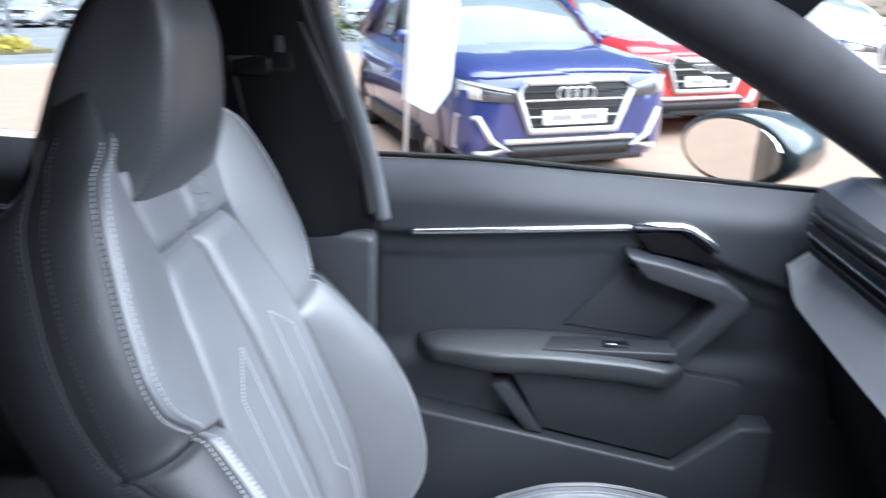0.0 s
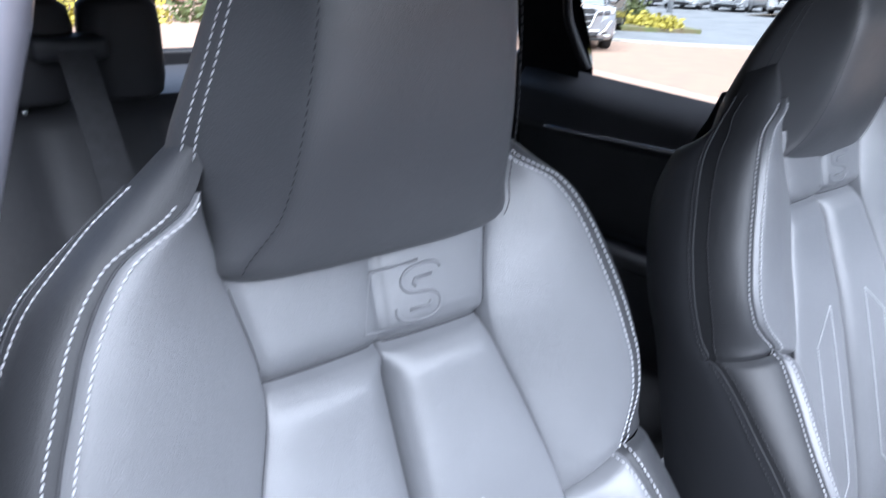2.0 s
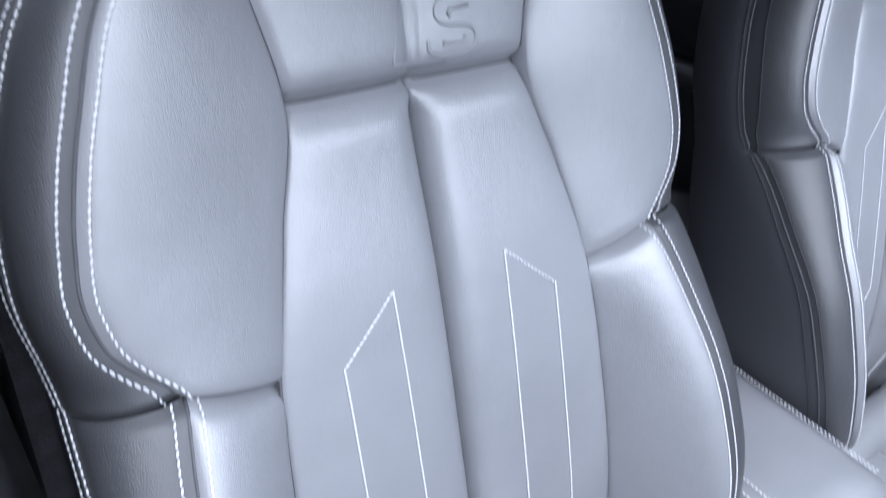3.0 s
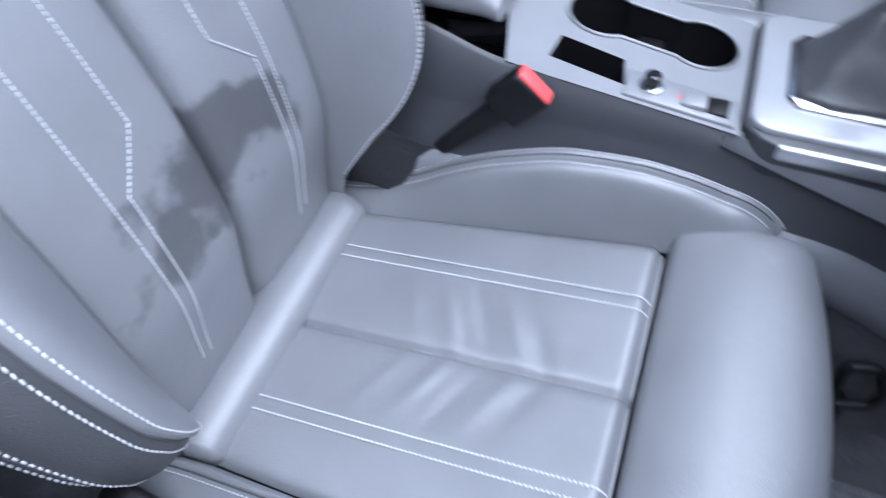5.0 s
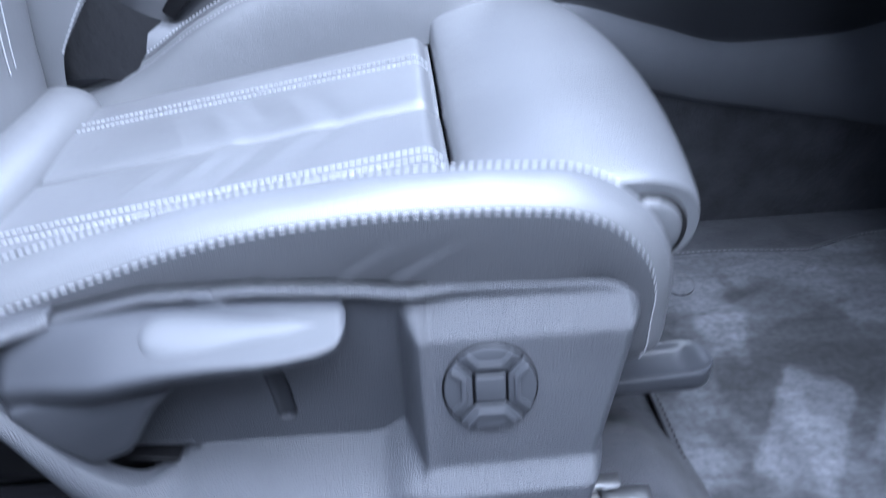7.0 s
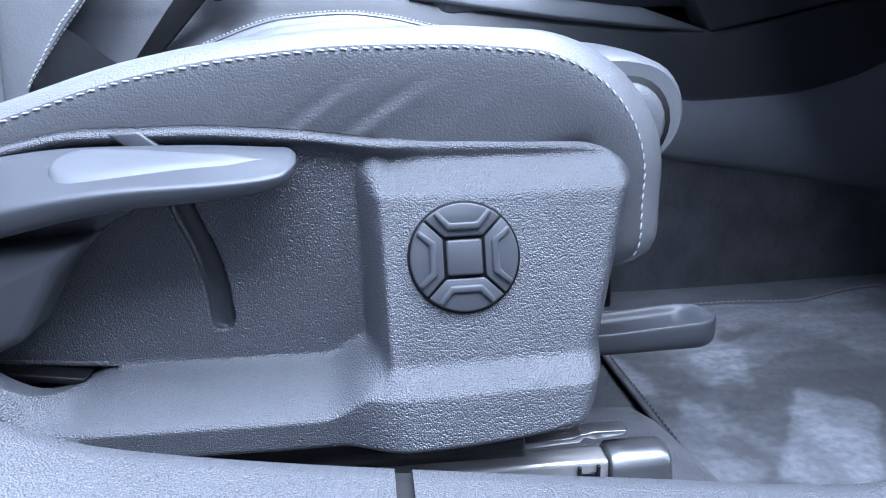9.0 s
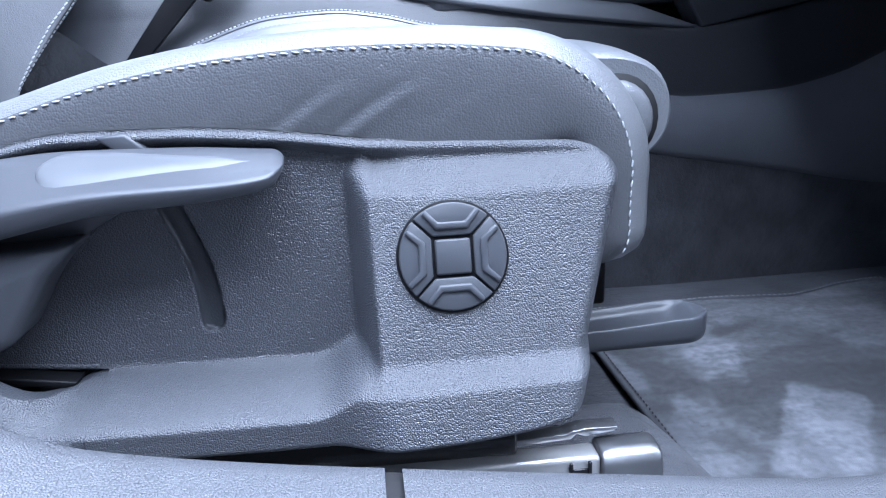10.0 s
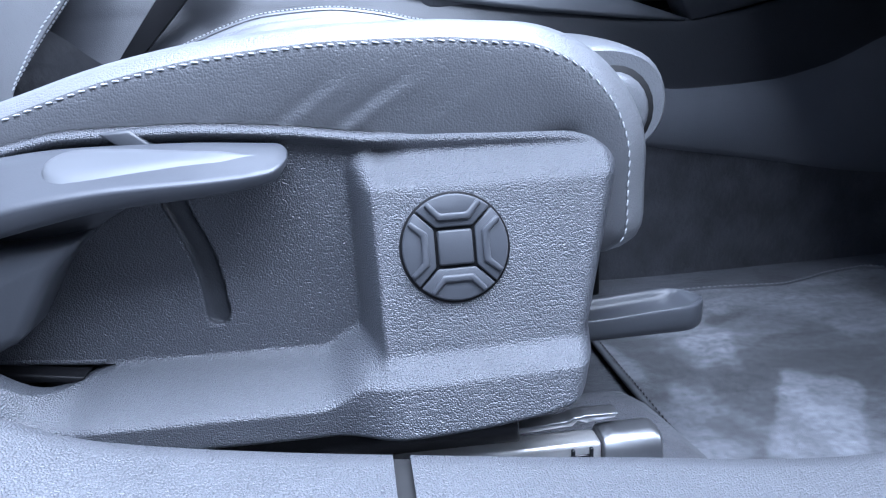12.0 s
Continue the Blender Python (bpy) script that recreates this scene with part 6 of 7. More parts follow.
for i in range(4):
    z = 0.779 + 0.015 * i
    part("slat", prism([(0.545 - 0.75, z - 0.6), (0.575 - 0.75, z - 0.598), (0.575 - 0.75, z - 0.5945), (0.545 - 0.75, z - 0.5965)], "y", 0.37, 0.64, 0.0008), plastic_black if i != 1 else chrome, vent)
part("knee_panel", prism([(x - 0.75, z - 0.6) for x, z in ((0.622, 0.285), (1.0, 0.36), (1.0, 0.62), (0.64, 0.62), (0.548, 0.41))], "y", -0.152, -0.11, 0.004), plastic_soft, dash, "grey plastic knee panel beside the console")
structure("bulkhead", box(1.16, 1.22, -0.75, 0.75, -0.1, 0.80, 0.01), plastic_black, "front bulkhead behind the dashboard", "wall")
structure("bonnet", prism([(1.2, 0.55), (1.2, 0.80), (1.7, 0.74), (2.1, 0.60), (2.1, 0.2), (1.2, 0.2)], "y", -0.75, 0.75, 0.02), car_paint_dark, "grey-green bonnet beyond the windscreen", "bonnet")

# ---- steering wheel ----
sw = thing("steering_wheel", (0.52, -0.36, 0.66), "black leather steering wheel with a red and silver badge", "steering wheel")
sw.rotation_euler = (0, radians(28), 0)
wheel_pts = []
for i in range(72):
    a = 2 * math.pi * i / 72
    y, z = 0.172 * math.cos(a), 0.172 * math.sin(a)
    wheel_pts.append((0.0, y, max(z, -0.142)))
wheel_pts = [tuple(p) for p in chaikin(wheel_pts, 1)]
rimw = part("rim", tube(wheel_pts, 0.0165, 14, closed=True), leather_dark, sw)
stitches("stitching", [(0.0, p[1] * 0.905, p[2] * 0.905) for p in wheel_pts + wheel_pts[:1]], thread, rimw, normals=[Vector((-1, 0, 0))] * 200, pitch=0.006, length=0.0045, r=0.0007, lift=0.006)
part("hub", loft([[(x, r * math.cos(a) * 1.05, r * math.sin(a) * 0.9 - 0.005) for a in [2 * math.pi * i / 28 for i in range(28)]] for x, r in ((0.05, 0.05), (0.03, 0.062), (0.0, 0.066), (-0.014, 0.055), (-0.019, 0.03), (-0.02, 0.006))]), leather_dark, sw)
for s in (-1, 1):
    part("spoke", prism([(0.05 * s, 0.022), (0.165 * s, 0.016), (0.168 * s, -0.018), (0.05 * s, -0.03)], "x", -0.008, 0.012, 0.005), plastic_soft, sw)
part("spoke", prism([(-0.03, -0.05), (0.03, -0.05), (0.034, -0.14), (-0.034, -0.14)], "x", -0.012, 0.008, 0.005), plastic_soft, sw)
badge = part("badge", prism([(0.011, -0.1), (-0.011, -0.1), (-0.014, -0.125), (0.014, -0.125)], "x", -0.0145, -0.012, 0.0008), alu, sw)
part("red_mark", box(-0.0152, -0.0143, -0.004, 0.008, -0.113, -0.107), red_plastic, badge)
part("column", tube([(0.03, 0, 0), (0.16, 0, -0.02), (0.3, 0, -0.06)], 0.045, 14), plastic_black, sw)

# ---- outside: forecourt, road, bank ----
def stretch(name, fn, xs, ys, mat, label, category):
    return structure(name, grid(name, fn, xs, ys), mat, label, category)


GZ = -0.27
paving_mat = material("salmon_paving", (0.30, 0.20, 0.14), 0.85, bump=[("noise", 30, 0.004)], vary=0.3, vary_scale=3.0, colour2=(0.26, 0.175, 0.13))
tarmac = material("grey_tarmac", (0.17, 0.175, 0.18), 0.85, bump=[("noise", 60, 0.003)], vary=0.25, vary_scale=1.5)
bounce_cut_mat = material("bounce_cut_ground", (0.05, 0.051, 0.053), 0.85, bump=[("noise", 60, 0.003)], vary=0.25, vary_scale=1.5)
grass_mat = material("rough_grass", (0.11, 0.13, 0.04), 0.9, bump=[("noise", 20, 0.03)], vary=0.5, vary_scale=2.0, colour2=(0.16, 0.12, 0.07))
bank_mat = material("winter_bank", (0.17, 0.125, 0.09), 0.95, bump=[("noise", 2, 0.2)], vary=0.5, vary_scale=0.6, colour2=(0.09, 0.075, 0.055))
kerb_mat = material("pale_kerb", (0.45, 0.43, 0.39), 0.8, vary=0.2, vary_scale=8)
stretch("ground", lambda x, y: (x, y, GZ - 0.05), [-2000, -300, -60, 60, 300, 2000], [-2000, -300, -60, 60, 300, 2000], tarmac, "grey tarmac stretching to the horizon", "ground")
structure("paving", prism([(-40, -30), (40, -30), (40, 60), (4.5, 18), (-4, 18.5), (-9.5, 13.4), (-13, 11.6), (-40, 9)], "z", GZ - 0.04, GZ, 0.0), paving_mat, "salmon block-paved forecourt", "pavement")
# added out of view: dark ground that keeps bounced light off the car's side
structure("parking_bay", prism([(-3.4, -7), (2.8, -7), (2.8, 1.4), (-3.4, 1.4)], "z", GZ - 0.02, GZ + 0.004, 0.0), bounce_cut_mat, "unseen dark ground patch added under the car to cut bounced light", "pavement")
structure("kerb", prism([(-4, 18.5), (-9.5, 13.4), (-13, 11.6), (-40, 9), (-40, 9.2), (-13, 11.8), (-9.6, 13.6), (-4, 18.75)], "z", GZ - 0.04, GZ + 0.05, 0.0), kerb_mat, "pale kerb between forecourt and road", "kerb")
stretch("bank", lambda x, y: (x, y, GZ - 0.3 + 9.0 * step(46, 75, math.hypot(x, y)) + 0.8 * noise.noise((x * 0.1, y * 0.1, 0))), span(-110, 110, 70), span(30, 110, 34), bank_mat, "brown winter hillside behind the car park", "hillside")
stretch("bank_side", lambda x, y: (x, y, GZ - 0.3 + 9.0 * step(46, 75, math.hypot(x, y)) + 0.8 * noise.noise((x * 0.1, y * 0.1, 0))), span(-110, -38, 26), span(-100, 30, 40), bank_mat, "brown winter hillside behind the car park", "hillside")
# island with shrubs by the kerb
leaf_green = material("shrub_green", (0.10, 0.12, 0.035), 0.7, vary=0.5, vary_scale=8)
leaf_gold = material("shrub_gold", (0.45, 0.38, 0.05), 0.7, vary=0.4, vary_scale=8)


# added wall, never in view, that blocks low skylight through the open doorway
blocker_mat = material("blocker_grey", (0.13, 0.13, 0.135), 0.9, bump=[("noise", 60, 0.003)], vary=0.3, vary_scale=3)
structure("wall_south", box(-5.0, 5.0, -2.60, -2.35, GZ - 0.1, 2.25, 0.01), blocker_mat, "unseen plain grey wall added to block low light from the driver's side", "wall")


def shrub(at, size, mat, label, n=420):
    rng = random.Random(int(abs(at[0] * 31 + at[1] * 17)))
    verts, faces = [], []
    for _ in range(n):
        a, b, r = rng.uniform(0, 6.283), rng.uniform(0, 1), rng.uniform(0.55, 1.0) * (0.85 + 0.25 * math.sin(3 * rng.random() * 6.28))
        el = math.acos(1 - b)
        c = Vector((size[0] * r * math.sin(el) * math.cos(a), size[1] * r * math.sin(el) * math.sin(a), size[2] * r * math.cos(el)))
        d1 = Vector((rng.uniform(-1, 1), rng.uniform(-1, 1), rng.uniform(-1, 1))).normalized()
        d2 = d1.cross(Vector((rng.uniform(-1, 1), rng.uniform(-1, 1), rng.uniform(-1, 1)))).normalized()
        s = rng.uniform(0.05, 0.11)
        i = len(verts)
        verts += [c - d1 * s, c + d2 * s * 0.6, c + d1 * s, c - d2 * s * 0.6]
        faces.append((i, i + 1, i + 2, i + 3))
    sh = thing("shrub", at, label, "shrub", "shrubs by the kerb")
    part("foliage", faces_mesh("foliage", verts, faces, False), mat, sh)
    part("stem", tube([(0, 0, 0), (0.02, 0.02, size[2] * 0.8)], [0.03, 0.01], 6), bank_mat, sh)
    return sh


structure("island", prism([(-17, 18.5), (-13.2, 16.3), (-11.6, 17.8), (-15.5, 20.8)], "z", GZ - 0.05, GZ + 0.06), grass_mat, "grassy island beside the road", "ground")
for sx, sy, sz, mt, lb in ((-15.4, 19.2, (0.8, 0.8, 0.75), leaf_green, "green rounded shrub on the island"), (-14.6, 18.6, (0.7, 0.6, 0.8), leaf_green, "green rounded shrub on the island"), (-13.7, 18.0, (0.9, 0.7, 0.4), leaf_gold, "yellow low shrub on the island"), (-12.7, 17.5, (0.7, 0.6, 0.35), leaf_gold, "yellow low shrub on the island")):
    shrub((sx, sy, GZ + 0.04), sz, mt, lb)
for i in range(9):
    shrub((-16.5 - 0.9 * i * 0.35, -3 + 1.5 * i, GZ - 0.05), (0.9, 0.9, 0.75), leaf_gold if i % 3 else leaf_green, "yellow hedge shrub beyond the rear window", 380)

# ---- parked cars ----
car_glass = material("car_window", (0.16, 0.185, 0.19), 0.08, 0.0, vary=0.15, vary_scale=2)
tyre_mat = material("tyre_rubber", (0.02, 0.02, 0.021), 0.8, vary=0.2, vary_scale=20)
rim_mat = material("alloy_rim", (0.6, 0.61, 0.63), 0.3, 0.9, vary=0.1, vary_scale=20)
lamp_clear = material("lamp_glass", (0.75, 0.78, 0.8), 0.08, 0.2, vary=0.2, vary_scale=25, coat=1.0)
lamp_red = material("tail_lamp", (0.65, 0.03, 0.03), 0.15, vary=0.2, vary_scale=30, coat=1.0)
dark_trim = material("dark_car_trim", (0.02, 0.02, 0.022), 0.5, vary=0.2, vary_scale=10)
silver_trim = material("silver_car_trim", (0.62, 0.63, 0.64), 0.3, 0.5, vary=0.08, vary_scale=15)
lamp_dark = material("lamp_housing", (0.10, 0.11, 0.13), 0.12, 0.1, vary=0.3, vary_scale=25, coat=1.0)
plate_grey = material("plate_grey", (0.3, 0.3, 0.31), 0.5, vary=0.1, vary_scale=20)
plate_white = material("plate_white", (0.8, 0.8, 0.78), 0.4, vary=0.04, vary_scale=20)


def paint(name, col, rough=0.25):
    return material(name, col, rough, 0.15, vary=0.08, vary_scale=3, coat=1.0)


def wheel(parent, x, y, r=0.33):
    side = 1 if y > 0 else -1
    t = part("tyre", loft([[(x + rr * math.cos(a), y + side * dy, r + rr * math.sin(a)) for a in [2 * math.pi * i / 28 for i in range(28)]] for dy, rr in ((-0.20, r * 0.68), (-0.20, r * 0.95), (-0.15, r), (-0.03, r), (0.0, r * 0.95), (0.0, r * 0.70))], caps=False), tyre_mat, parent)
    bm = loft([[(x + rr * math.cos(a), y + side * dy, r + rr * math.sin(a)) for a in [2 * math.pi * i / 28 for i in range(28)]] for dy, rr in ((-0.01, r * 0.72), (0.0, r * 0.68), (-0.05, r * 0.62), (-0.06, r * 0.1))], caps=False)
    rim = part("rim", bm, dark_trim, t)
    for k in range(5):
        a = 2 * math.pi * k / 5 + 0.3
        d, n = Vector((math.cos(a), 0, math.sin(a))), Vector((-math.sin(a), 0, math.cos(a)))
        c = Vector((x, y - side * 0.012, r))
        pts = [c + d * 0.03 + n * 0.04, c + d * r * 0.68 + n * 0.05, c + d * r * 0.68 - n * 0.05, c + d * 0.03 - n * 0.04]
        b2 = bmesh.new()
        f = b2.faces.new([b2.verts.new(p) for p in pts])
        e = bmesh.ops.extrude_face_region(b2, geom=[f])
        for v in [g for g in e["geom"] if isinstance(g, bmesh.types.BMVert)]:
            v.co.y -= side * 0.03
        part("spoke", b2, rim_mat, rim)
    return t


def parked_car(at, heading, colour_mat, label, L=4.2, W=1.8, H=1.5, suv=True, detail=True, group="parked cars", tail=False):
    """A car with its nose along +x of its own frame; heading in degrees turns it about z."""
    car = thing("parked_car", at, label, "car", group)
    car.rotation_euler = (0, 0, radians(heading))
    hl = L / 2
    bon, belt = (0.98 if suv else 0.86) * H / 1.5, (1.0 if suv else 0.9) * H / 1.5
    # stations: x, half width, sill z, shoulder z, top z, top half width
    st = [(hl, 0.62, 0.30, 0.55, 0.78), (hl - 0.02, 0.74, 0.24, 0.64, 0.835), (hl - 0.10, 0.85, 0.22, 0.74, 0.87), (hl - 0.35, 0.90, 0.22, 0.80, bon - 0.045), (hl - 0.8, 0.91, 0.22, 0.82, bon), (hl - 1.15, 0.91, 0.22, 0.84, bon + 0.03), (0.3, 0.91, 0.22, 0.85, belt + 0.02), (-0.8, 0.91, 0.22, 0.87, belt + 0.03), (-hl + 0.55, 0.90, 0.22, 0.88, belt + 0.04), (-hl + 0.15, 0.84, 0.26, 0.86, belt + 0.02), (-hl + 0.02, 0.76, 0.30, 0.82, belt - 0.08), (-hl, 0.65, 0.40, 0.70, 0.80)]
    k = W / 1.82
    rings = []
    for x, hw, zs, sh, zt in st:
        hw *= k
        half = [(hw * 0.90, zs), (hw, zs + 0.10), (hw * 1.0, (zs + sh) / 2), (hw * 0.985, sh), (hw * 0.90, zt - 0.015), (hw * 0.6, zt + 0.01), (0.0, zt + 0.02)]
        ring = half + [(-y, z) for y, z in reversed(half[:-1])]
        rings.append([(x, y, z) for y, z in ring])
    body = part("body", loft(rings), colour_mat, car)
    # glasshouse
    gh = [(hl - 1.05, 0.74, bon + 0.02, bon + 0.03), (hl - 1.45, 0.72, bon + 0.0, H - 0.22), (hl - 1.85, 0.66, bon, H - 0.03), (-0.2, 0.66, bon, H), (-hl + 1.0, 0.65, bon, H - 0.03), (-hl + 0.45, 0.66, bon, H - 0.16), (-hl + 0.12, 0.70, bon, belt + 0.05)]
    rings = []
    for x, hw, z0, zt in gh:
        hw *= k
        lowhw = hw + 0.14 * k * min(1, (zt - z0) / 0.4)
        rings.append([(x, y, z) for y, z in ((lowhw, z0 - 0.03), (hw + 0.03, zt - 0.06), (hw * 0.9, zt - 0.015), (0, zt), (-hw * 0.9, zt - 0.015), (-hw - 0.03, zt - 0.06), (-lowhw, z0 - 0.03))])
    part("cabin_glass", loft(rings), car_glass, car)
    roof_r = [[(x, y, z + 0.008) for y, z in ((hw * k + 0.035, zt - 0.055), (hw * 0.9 * k, zt - 0.01), (0, zt + 0.004), (-hw * 0.9 * k, zt - 0.01), (-hw * k - 0.035, zt - 0.055))] for x, hw, z0, zt in gh[2:6]]
    part("roof", loft(roof_r, closed=False), colour_mat, car)
    for s in (-1, 1):
        pa = [(gh[0][0] - 0.05, s * (0.80 * k), bon + 0.03), (gh[1][0], s * (0.79 * k), (bon + H - 0.2) / 2 + 0.1), (gh[2][0], s * 0.71 * k, H - 0.07)]
        part("front_pillar", tube(pa, 0.03, 6), colour_mat, car)
        part("rear_pillar", tube([(-hl + 1.0, s * 0.70 * k, H - 0.09), (-hl + 0.35, s * 0.82 * k, belt + 0.03)], 0.09 if suv else 0.06, 6), colour_mat, car)
        part("centre_pillar", tube([(-0.25, s * 0.82 * k, bon), (-0.3, s * 0.705 * k, H - 0.07)], 0.03, 6), dark_trim, car)
        for wx in (hl - 0.83, -hl + 0.78):
            part("wheel_arch", loft([[(wx + r * math.cos(a), s * (0.905 * k + dy), 0.33 + r * math.sin(a)) for a in span(-0.35, math.pi + 0.35, 18)] for r, dy in ((0.335, -0.1), (0.345, 0.006), (0.395, 0.006), (0.40, -0.02))], closed=False), dark_trim if suv else colour_mat, car)
            wheel(car, wx, s * 0.90 * k, 0.33)
        part("door_mirror", loft([[(hl - 1.35 + 0.07 * math.cos(a) * q, s * (0.86 * k + 0.10 + dy), bon + 0.10 + 0.06 * math.sin(a) * q) for a in [2 * math.pi * i / 10 for i in range(10)]] for dy, q in ((-0.09, 0.6), (-0.05, 1.0), (0.04, 1.0), (0.08, 0.5))]), colour_mat, car)
        part("sill", box(-hl + 1.1, hl - 1.2, s * 0.905 * k - 0.03, s * 0.905 * k + 0.012, 0.2, 0.34, 0.01), dark_trim, car)
    f = hl + 0.012
    if not tail:
        gr = part("grille", prism([(-0.40 * k, 0.82), (0.40 * k, 0.82), (0.47 * k, 0.74), (0.36 * k, 0.46), (-0.36 * k, 0.46), (-0.47 * k, 0.74)], "x", f - 0.12, f + 0.012, 0.01), dark_trim, car)
        edge = [(f + 0.016, y, z) for y, z in ((-0.40 * k, 0.82), (0.40 * k, 0.82), (0.47 * k, 0.74), (0.36 * k, 0.46), (-0.36 * k, 0.46), (-0.47 * k, 0.74))]
        part("grille_frame", tube(edge, 0.028, 6, closed=True), silver_trim, gr)
        if detail:
            for i in range(5):
                z = 0.50 + 0.06 * i
                w = (0.34 + 0.10 * min((z - 0.46) / 0.28, 1)) * k
                part("grille_bar", box(f + 0.008, f + 0.022, -w, w, z, z + 0.014, 0.003), silver_trim if i % 2 else dark_trim, gr)
            for i in range(4):
                ringp = [(f + 0.03, -0.105 + 0.07 * i + 0.046 * math.cos(a), 0.735 + 0.046 * math.sin(a)) for a in [2 * math.pi * j / 14 for j in range(14)]]
                part("badge_ring", tube(ringp, 0.008, 5, closed=True), silver_trim, gr)
        pl = part("number_plate", box(f + 0.02, f + 0.034, -0.26, 0.26, 0.505, 0.615, 0.006), plate_white, car)
        for y0, y1 in ((-0.2, -0.02), (0.03, 0.2)):
            part("plate_bar", box(f + 0.034, f + 0.036, y0, y1, 0.54, 0.58, 0.0), plate_grey, pl)
        def nose_x(y):
            """How far the nose falls back towards the corners."""
            q = abs(y) / k
            return hl - 0.02 * step(0.5, 0.74, q) - 0.09 * step(0.68, 0.86, q) - 0.22 * max(q - 0.82, 0) / 0.08

        def shaped(nm, fn, low, high, thick, mt, parent, cols=14):
            """A plate bent round the nose between two curves of height."""
            rows = []
            for i in range(cols + 1):
                y = fn(i / cols)
                z0, z1 = low(i / cols), high(i / cols)
                xf = nose_x(y)
                rows.append([(xf + thick, y, z0), (xf + thick - 0.012 * (z1 - z0) / 0.1, y, z1), (xf - 0.12, y * 0.99, z1), (xf - 0.12, y * 0.99, z0)])
            return part(nm, loft(rows), mt, parent)
        for s in (-1, 1):
            hlmp = shaped("headlight", lambda q: s * (0.47 + 0.40 * q) * k, lambda q: 0.675 + 0.02 * q, lambda q: 0.765 + 0.075 * q, 0.016, lamp_dark, car)
            shaped("light_strip", lambda q: s * (0.49 + 0.37 * q) * k, lambda q: 0.742 + 0.07 * q, lambda q: 0.757 + 0.075 * q, 0.024, lamp_clear, hlmp)
            shaped("light_strip", lambda q: s * (0.74 + 0.12 * q) * k, lambda q: 0.70 + 0.005 * q, lambda q: 0.80 + 0.02 * q, 0.022, lamp_clear, hlmp, 5)
            inta = [(s * 0.52 * k, 0.33), (s * 0.66 * k, 0.40), (s * 0.75 * k, 0.565), (s * 0.86 * k, 0.575), (s * 0.87 * k, 0.34), (s * 0.72 * k, 0.30)]
            it = shaped("air_intake", lambda q: s * (0.60 + 0.27 * q) * k, lambda q: 0.32, lambda q: 0.40 + 0.18 * min(q * 1.7, 1), 0.012, dark_trim, car)
            fine = [(0, y, z) for y, z in inta]
            part("intake_frame", tube([(nose_x(y) + 0.018, y, z) for _, y, z in fine], 0.026, 6, closed=True), silver_trim, it)
        shaped("lower_grille", lambda q: (1.04 * q - 0.52) * k, lambda q: 0.265, lambda q: 0.36, 0.012, dark_trim, car)
        shaped("bumper_blade", lambda q: (1.1 * q - 0.55) * k, lambda q: 0.37, lambda q: 0.405, 0.022, silver_trim, car)
        part("bonnet_edge", tube([(nose_x(y) - 0.05 + 0.01, y, 0.842 + 0.03 * (1 - (y / (0.8 * k)) ** 2)) for y in span(-0.78 * k, 0.78 * k, 16)], 0.012, 6), colour_mat, car)
        part("lower_lip", box(f - 0.18, f - 0.02, -0.66 * k, 0.66 * k, 0.20, 0.27, 0.02, 2), dark_trim, car)
    else:
        f = -hl - 0.004
        for s in (-1, 1):
            part("tail_light", prism([(s * 0.30 * k, 0.86), (s * 0.80 * k, 0.90), (s * 0.82 * k, 0.80), (s * 0.30 * k, 0.81)], "x", f - 0.005, f + 0.22, 0.01), lamp_red, car)
        part("light_bar", box(f - 0.012, f + 0.05, -0.4 * k, 0.4 * k, 0.825, 0.85, 0.004), lamp_red, car)
        pl = part("number_plate", box(f - 0.012, f + 0.05, -0.26, 0.26, 0.64, 0.75, 0.004), plate_white, car)
        for y0, y1 in ((-0.2, -0.02), (0.03, 0.2)):
            part("plate_bar", box(f - 0.014, f - 0.012, y0, y1, 0.675, 0.715, 0.0), plate_grey, pl)
        part("rear_bumper", box(f - 0.03, f + 0.2, -0.72 * k, 0.72 * k, 0.28, 0.48, 0.04, 3), dark_trim, car)
    return car


blue = paint("deep_blue_paint", (0.035, 0.045, 0.17))
bright_blue = paint("bright_blue_paint", (0.01, 0.09, 0.5))
red = paint("red_paint", (0.55, 0.03, 0.03))
white = paint("white_paint", (0.6, 0.61, 0.62))
silver = paint("silver_paint", (0.24, 0.245, 0.26), 0.3)
grey = paint("grey_paint", (0.14, 0.15, 0.16))
black = paint("black_paint", (0.02, 0.021, 0.024))


def facing(nose, heading, L=4.2):
    """Car centre from the point of its nose on the ground."""
    h = radians(heading)
    return (nose[0] - L / 2 * math.cos(h), nose[1] - L / 2 * math.sin(h), GZ)


HD = -68
parked_car(facing((0.62, 5.0), HD), HD, blue, "deep blue compact car with silver grille frame")
parked_car(facing((2.2, 7.4), HD), HD, red, "red compact car with silver grille frame")
parked_car(facing((3.9, 9.3), HD), HD, grey, "grey compact car with silver grille frame")
parked_car(facing((6.0, 11.0), HD), HD, white, "white compact car in the parked row", detail=False)
parked_car(facing((-3.2, 10.3), HD), HD, bright_blue, "bright blue car parked behind the paving", suv=False, H=1.43, detail=False)
parked_car(facing((-9.6, 10.2), -42, 4.3), -42, silver, "silver hatchback with a dark grille on the paving", L=4.3, suv=False, H=1.43)
parked_car((-13.6, 15.0, GZ - 0.05), 118, black, "dark saloon with a red light bar", L=4.6, suv=False, H=1.42, tail=True)
parked_car((-14.4, 11.4, GZ), -42, white, "white estate car beside the silver hatchback", suv=False, L=4.5, H=1.45, detail=False)
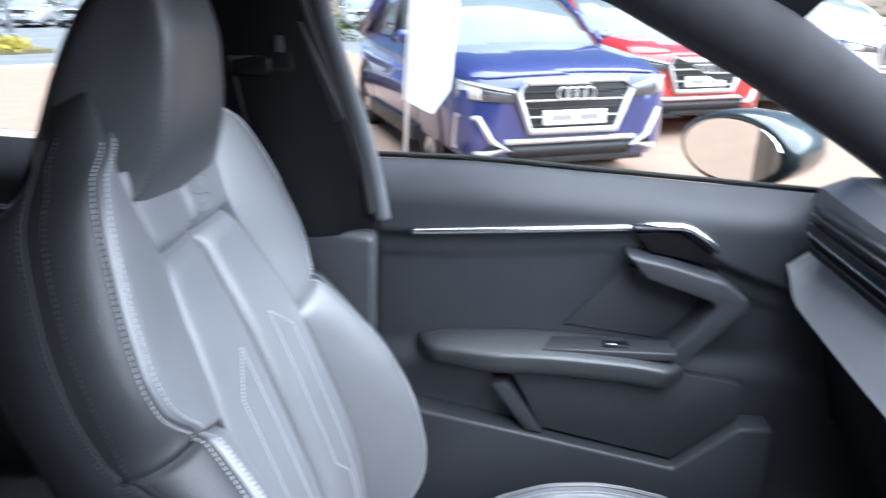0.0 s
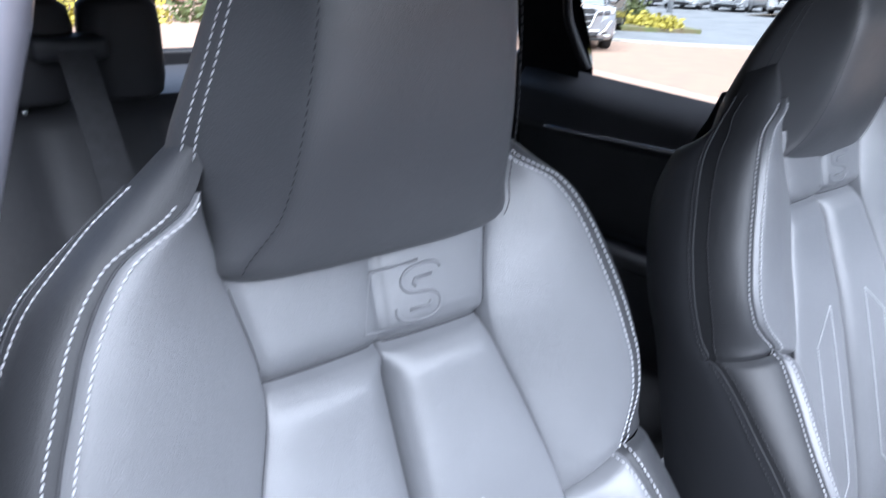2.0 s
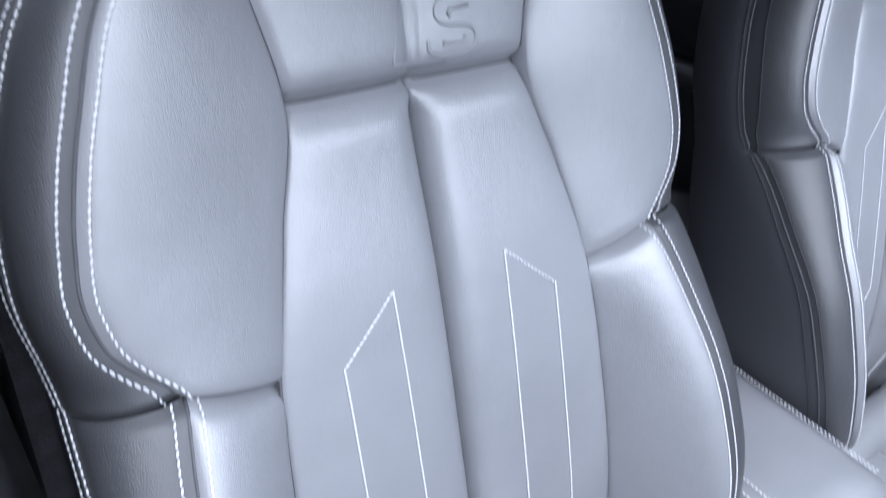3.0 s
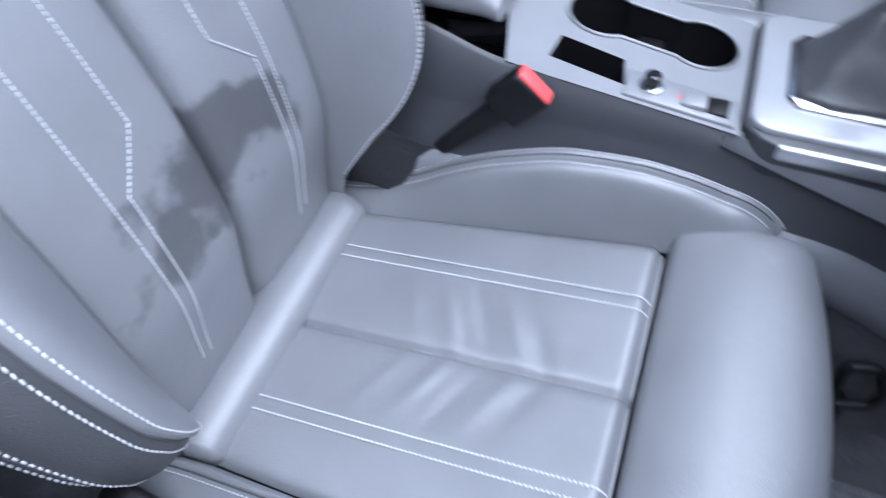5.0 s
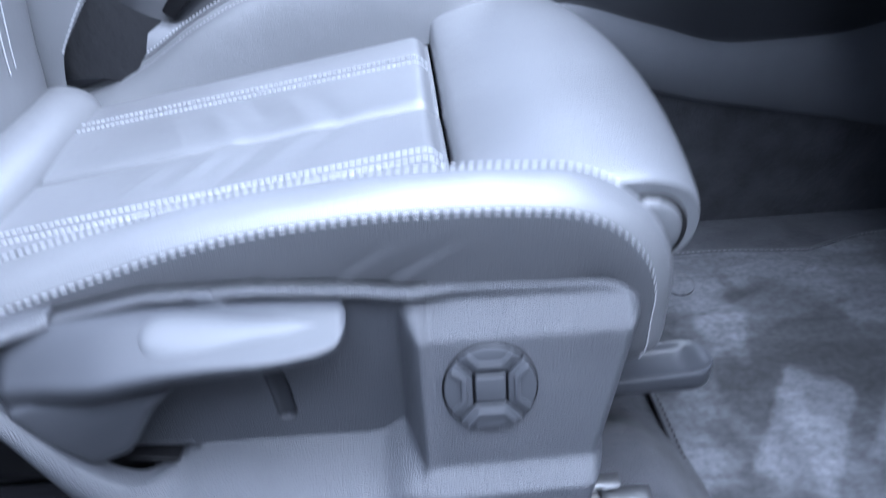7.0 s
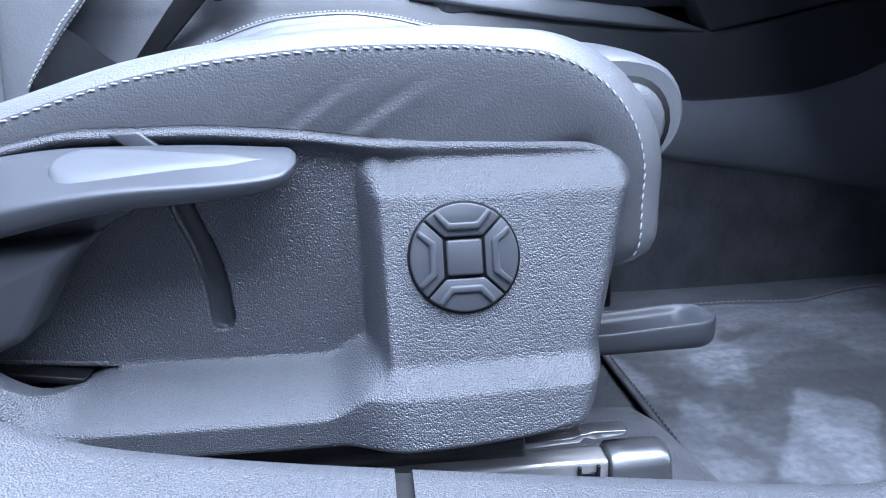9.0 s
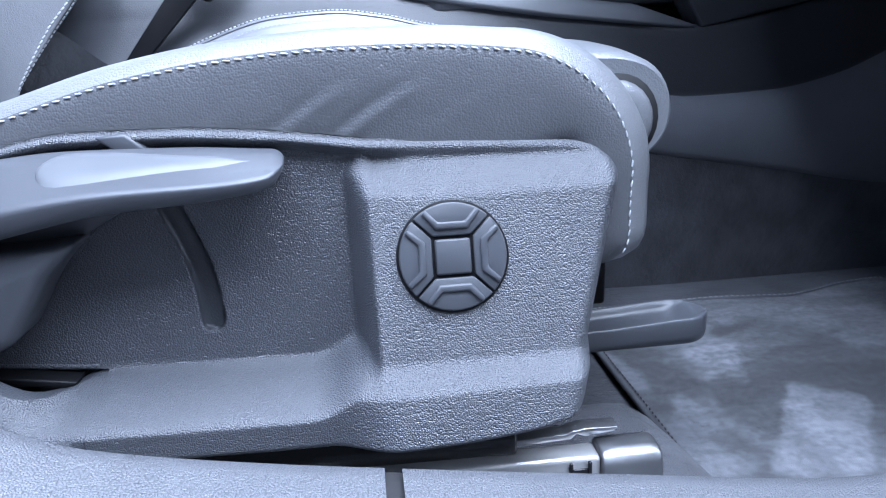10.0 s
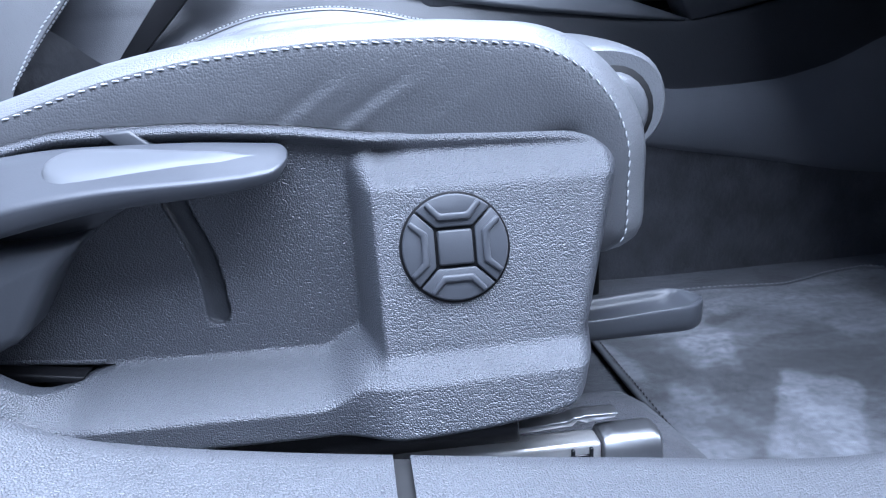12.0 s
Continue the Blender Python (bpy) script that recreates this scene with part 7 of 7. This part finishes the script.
for i in range(11):
    x, y = -27.5 + 2.55 * i, 32.5 + 0.45 * i
    m = (white, grey, white, silver, white, black, white, silver, white, grey, white)[i]
    parked_car((x, y, GZ - 0.05), -78 + 3 * (i % 3), m, ("white", "grey", "white", "silver", "white", "black", "white", "silver", "white", "grey", "white")[i] + " car parked in the far row", suv=bool(i % 2), H=1.5, detail=False, group="far row of cars")
for i in range(4):
    parked_car((-24 - 1.5 * i, 2.0 + 3.0 * i, GZ - 0.05), 20, (white, grey, red, silver)[i], ("white", "grey", "red", "silver")[i] + " car beyond the hedge", suv=False, H=1.45, detail=False, tail=True, group="cars beyond the hedge")

# feather flag beside the blue car
flag_mat = material("white_banner", (0.82, 0.82, 0.83), 0.7, vary=0.06, vary_scale=4)
flag = thing("feather_flag", (-0.62, 4.6, GZ), "white feather flag on a thin pole", "flag")
part("pole", tube([(0, 0, 0), (0.05, 0.02, 1.0), (0.18, 0.05, 2.6), (0.4, 0.08, 3.6)], 0.015, 8), silver_trim, flag)
part("banner", grid("banner", lambda k, z: (0.02 + 0.17 * (z - 0.55) / 2.0 + (k - 0.1) * (0.34 if z > 0.8 else 0.34 * (0.5 + (z - 0.55) * 2)), 0.03 * math.sin(k * 4 + z * 2), z + 0.10 * (1 - k) * step(0.9, 0.55, z)), span(0, 1, 10), span(0.62, 3.2, 30)), flag_mat, flag)
part("foot", box(-0.2, 0.2, -0.2, 0.2, 0, 0.03, 0.01), dark_trim, flag)

# lamp posts on the far side
post_mat = material("galvanised_post", (0.5, 0.51, 0.52), 0.5, 0.6, vary=0.1, vary_scale=5)
for px, py in ((-19.5, 27.5), (-12.5, 35.5), (3.5, 30)):
    lp = thing("lamp_post", (px, py, GZ - 0.05), "galvanised lamp post behind the parked cars", "lamp post", "lamp posts")
    part("post", tube([(0, 0, 0), (0, 0, 7.5)], [0.13, 0.08], 10), post_mat, lp)
    part("lamp_head", box(-0.12, 0.6, -0.12, 0.12, 7.45, 7.58, 0.03), post_mat, lp)
# steel railing and hedge line beyond the blue cars
for i in range(12):
    shrub((-6 + 2.4 * i, 24.5 + 0.25 * i, GZ - 0.05), (1.5, 1.0, 1.5), leaf_green, "green hedge shrub behind the cars", 500)
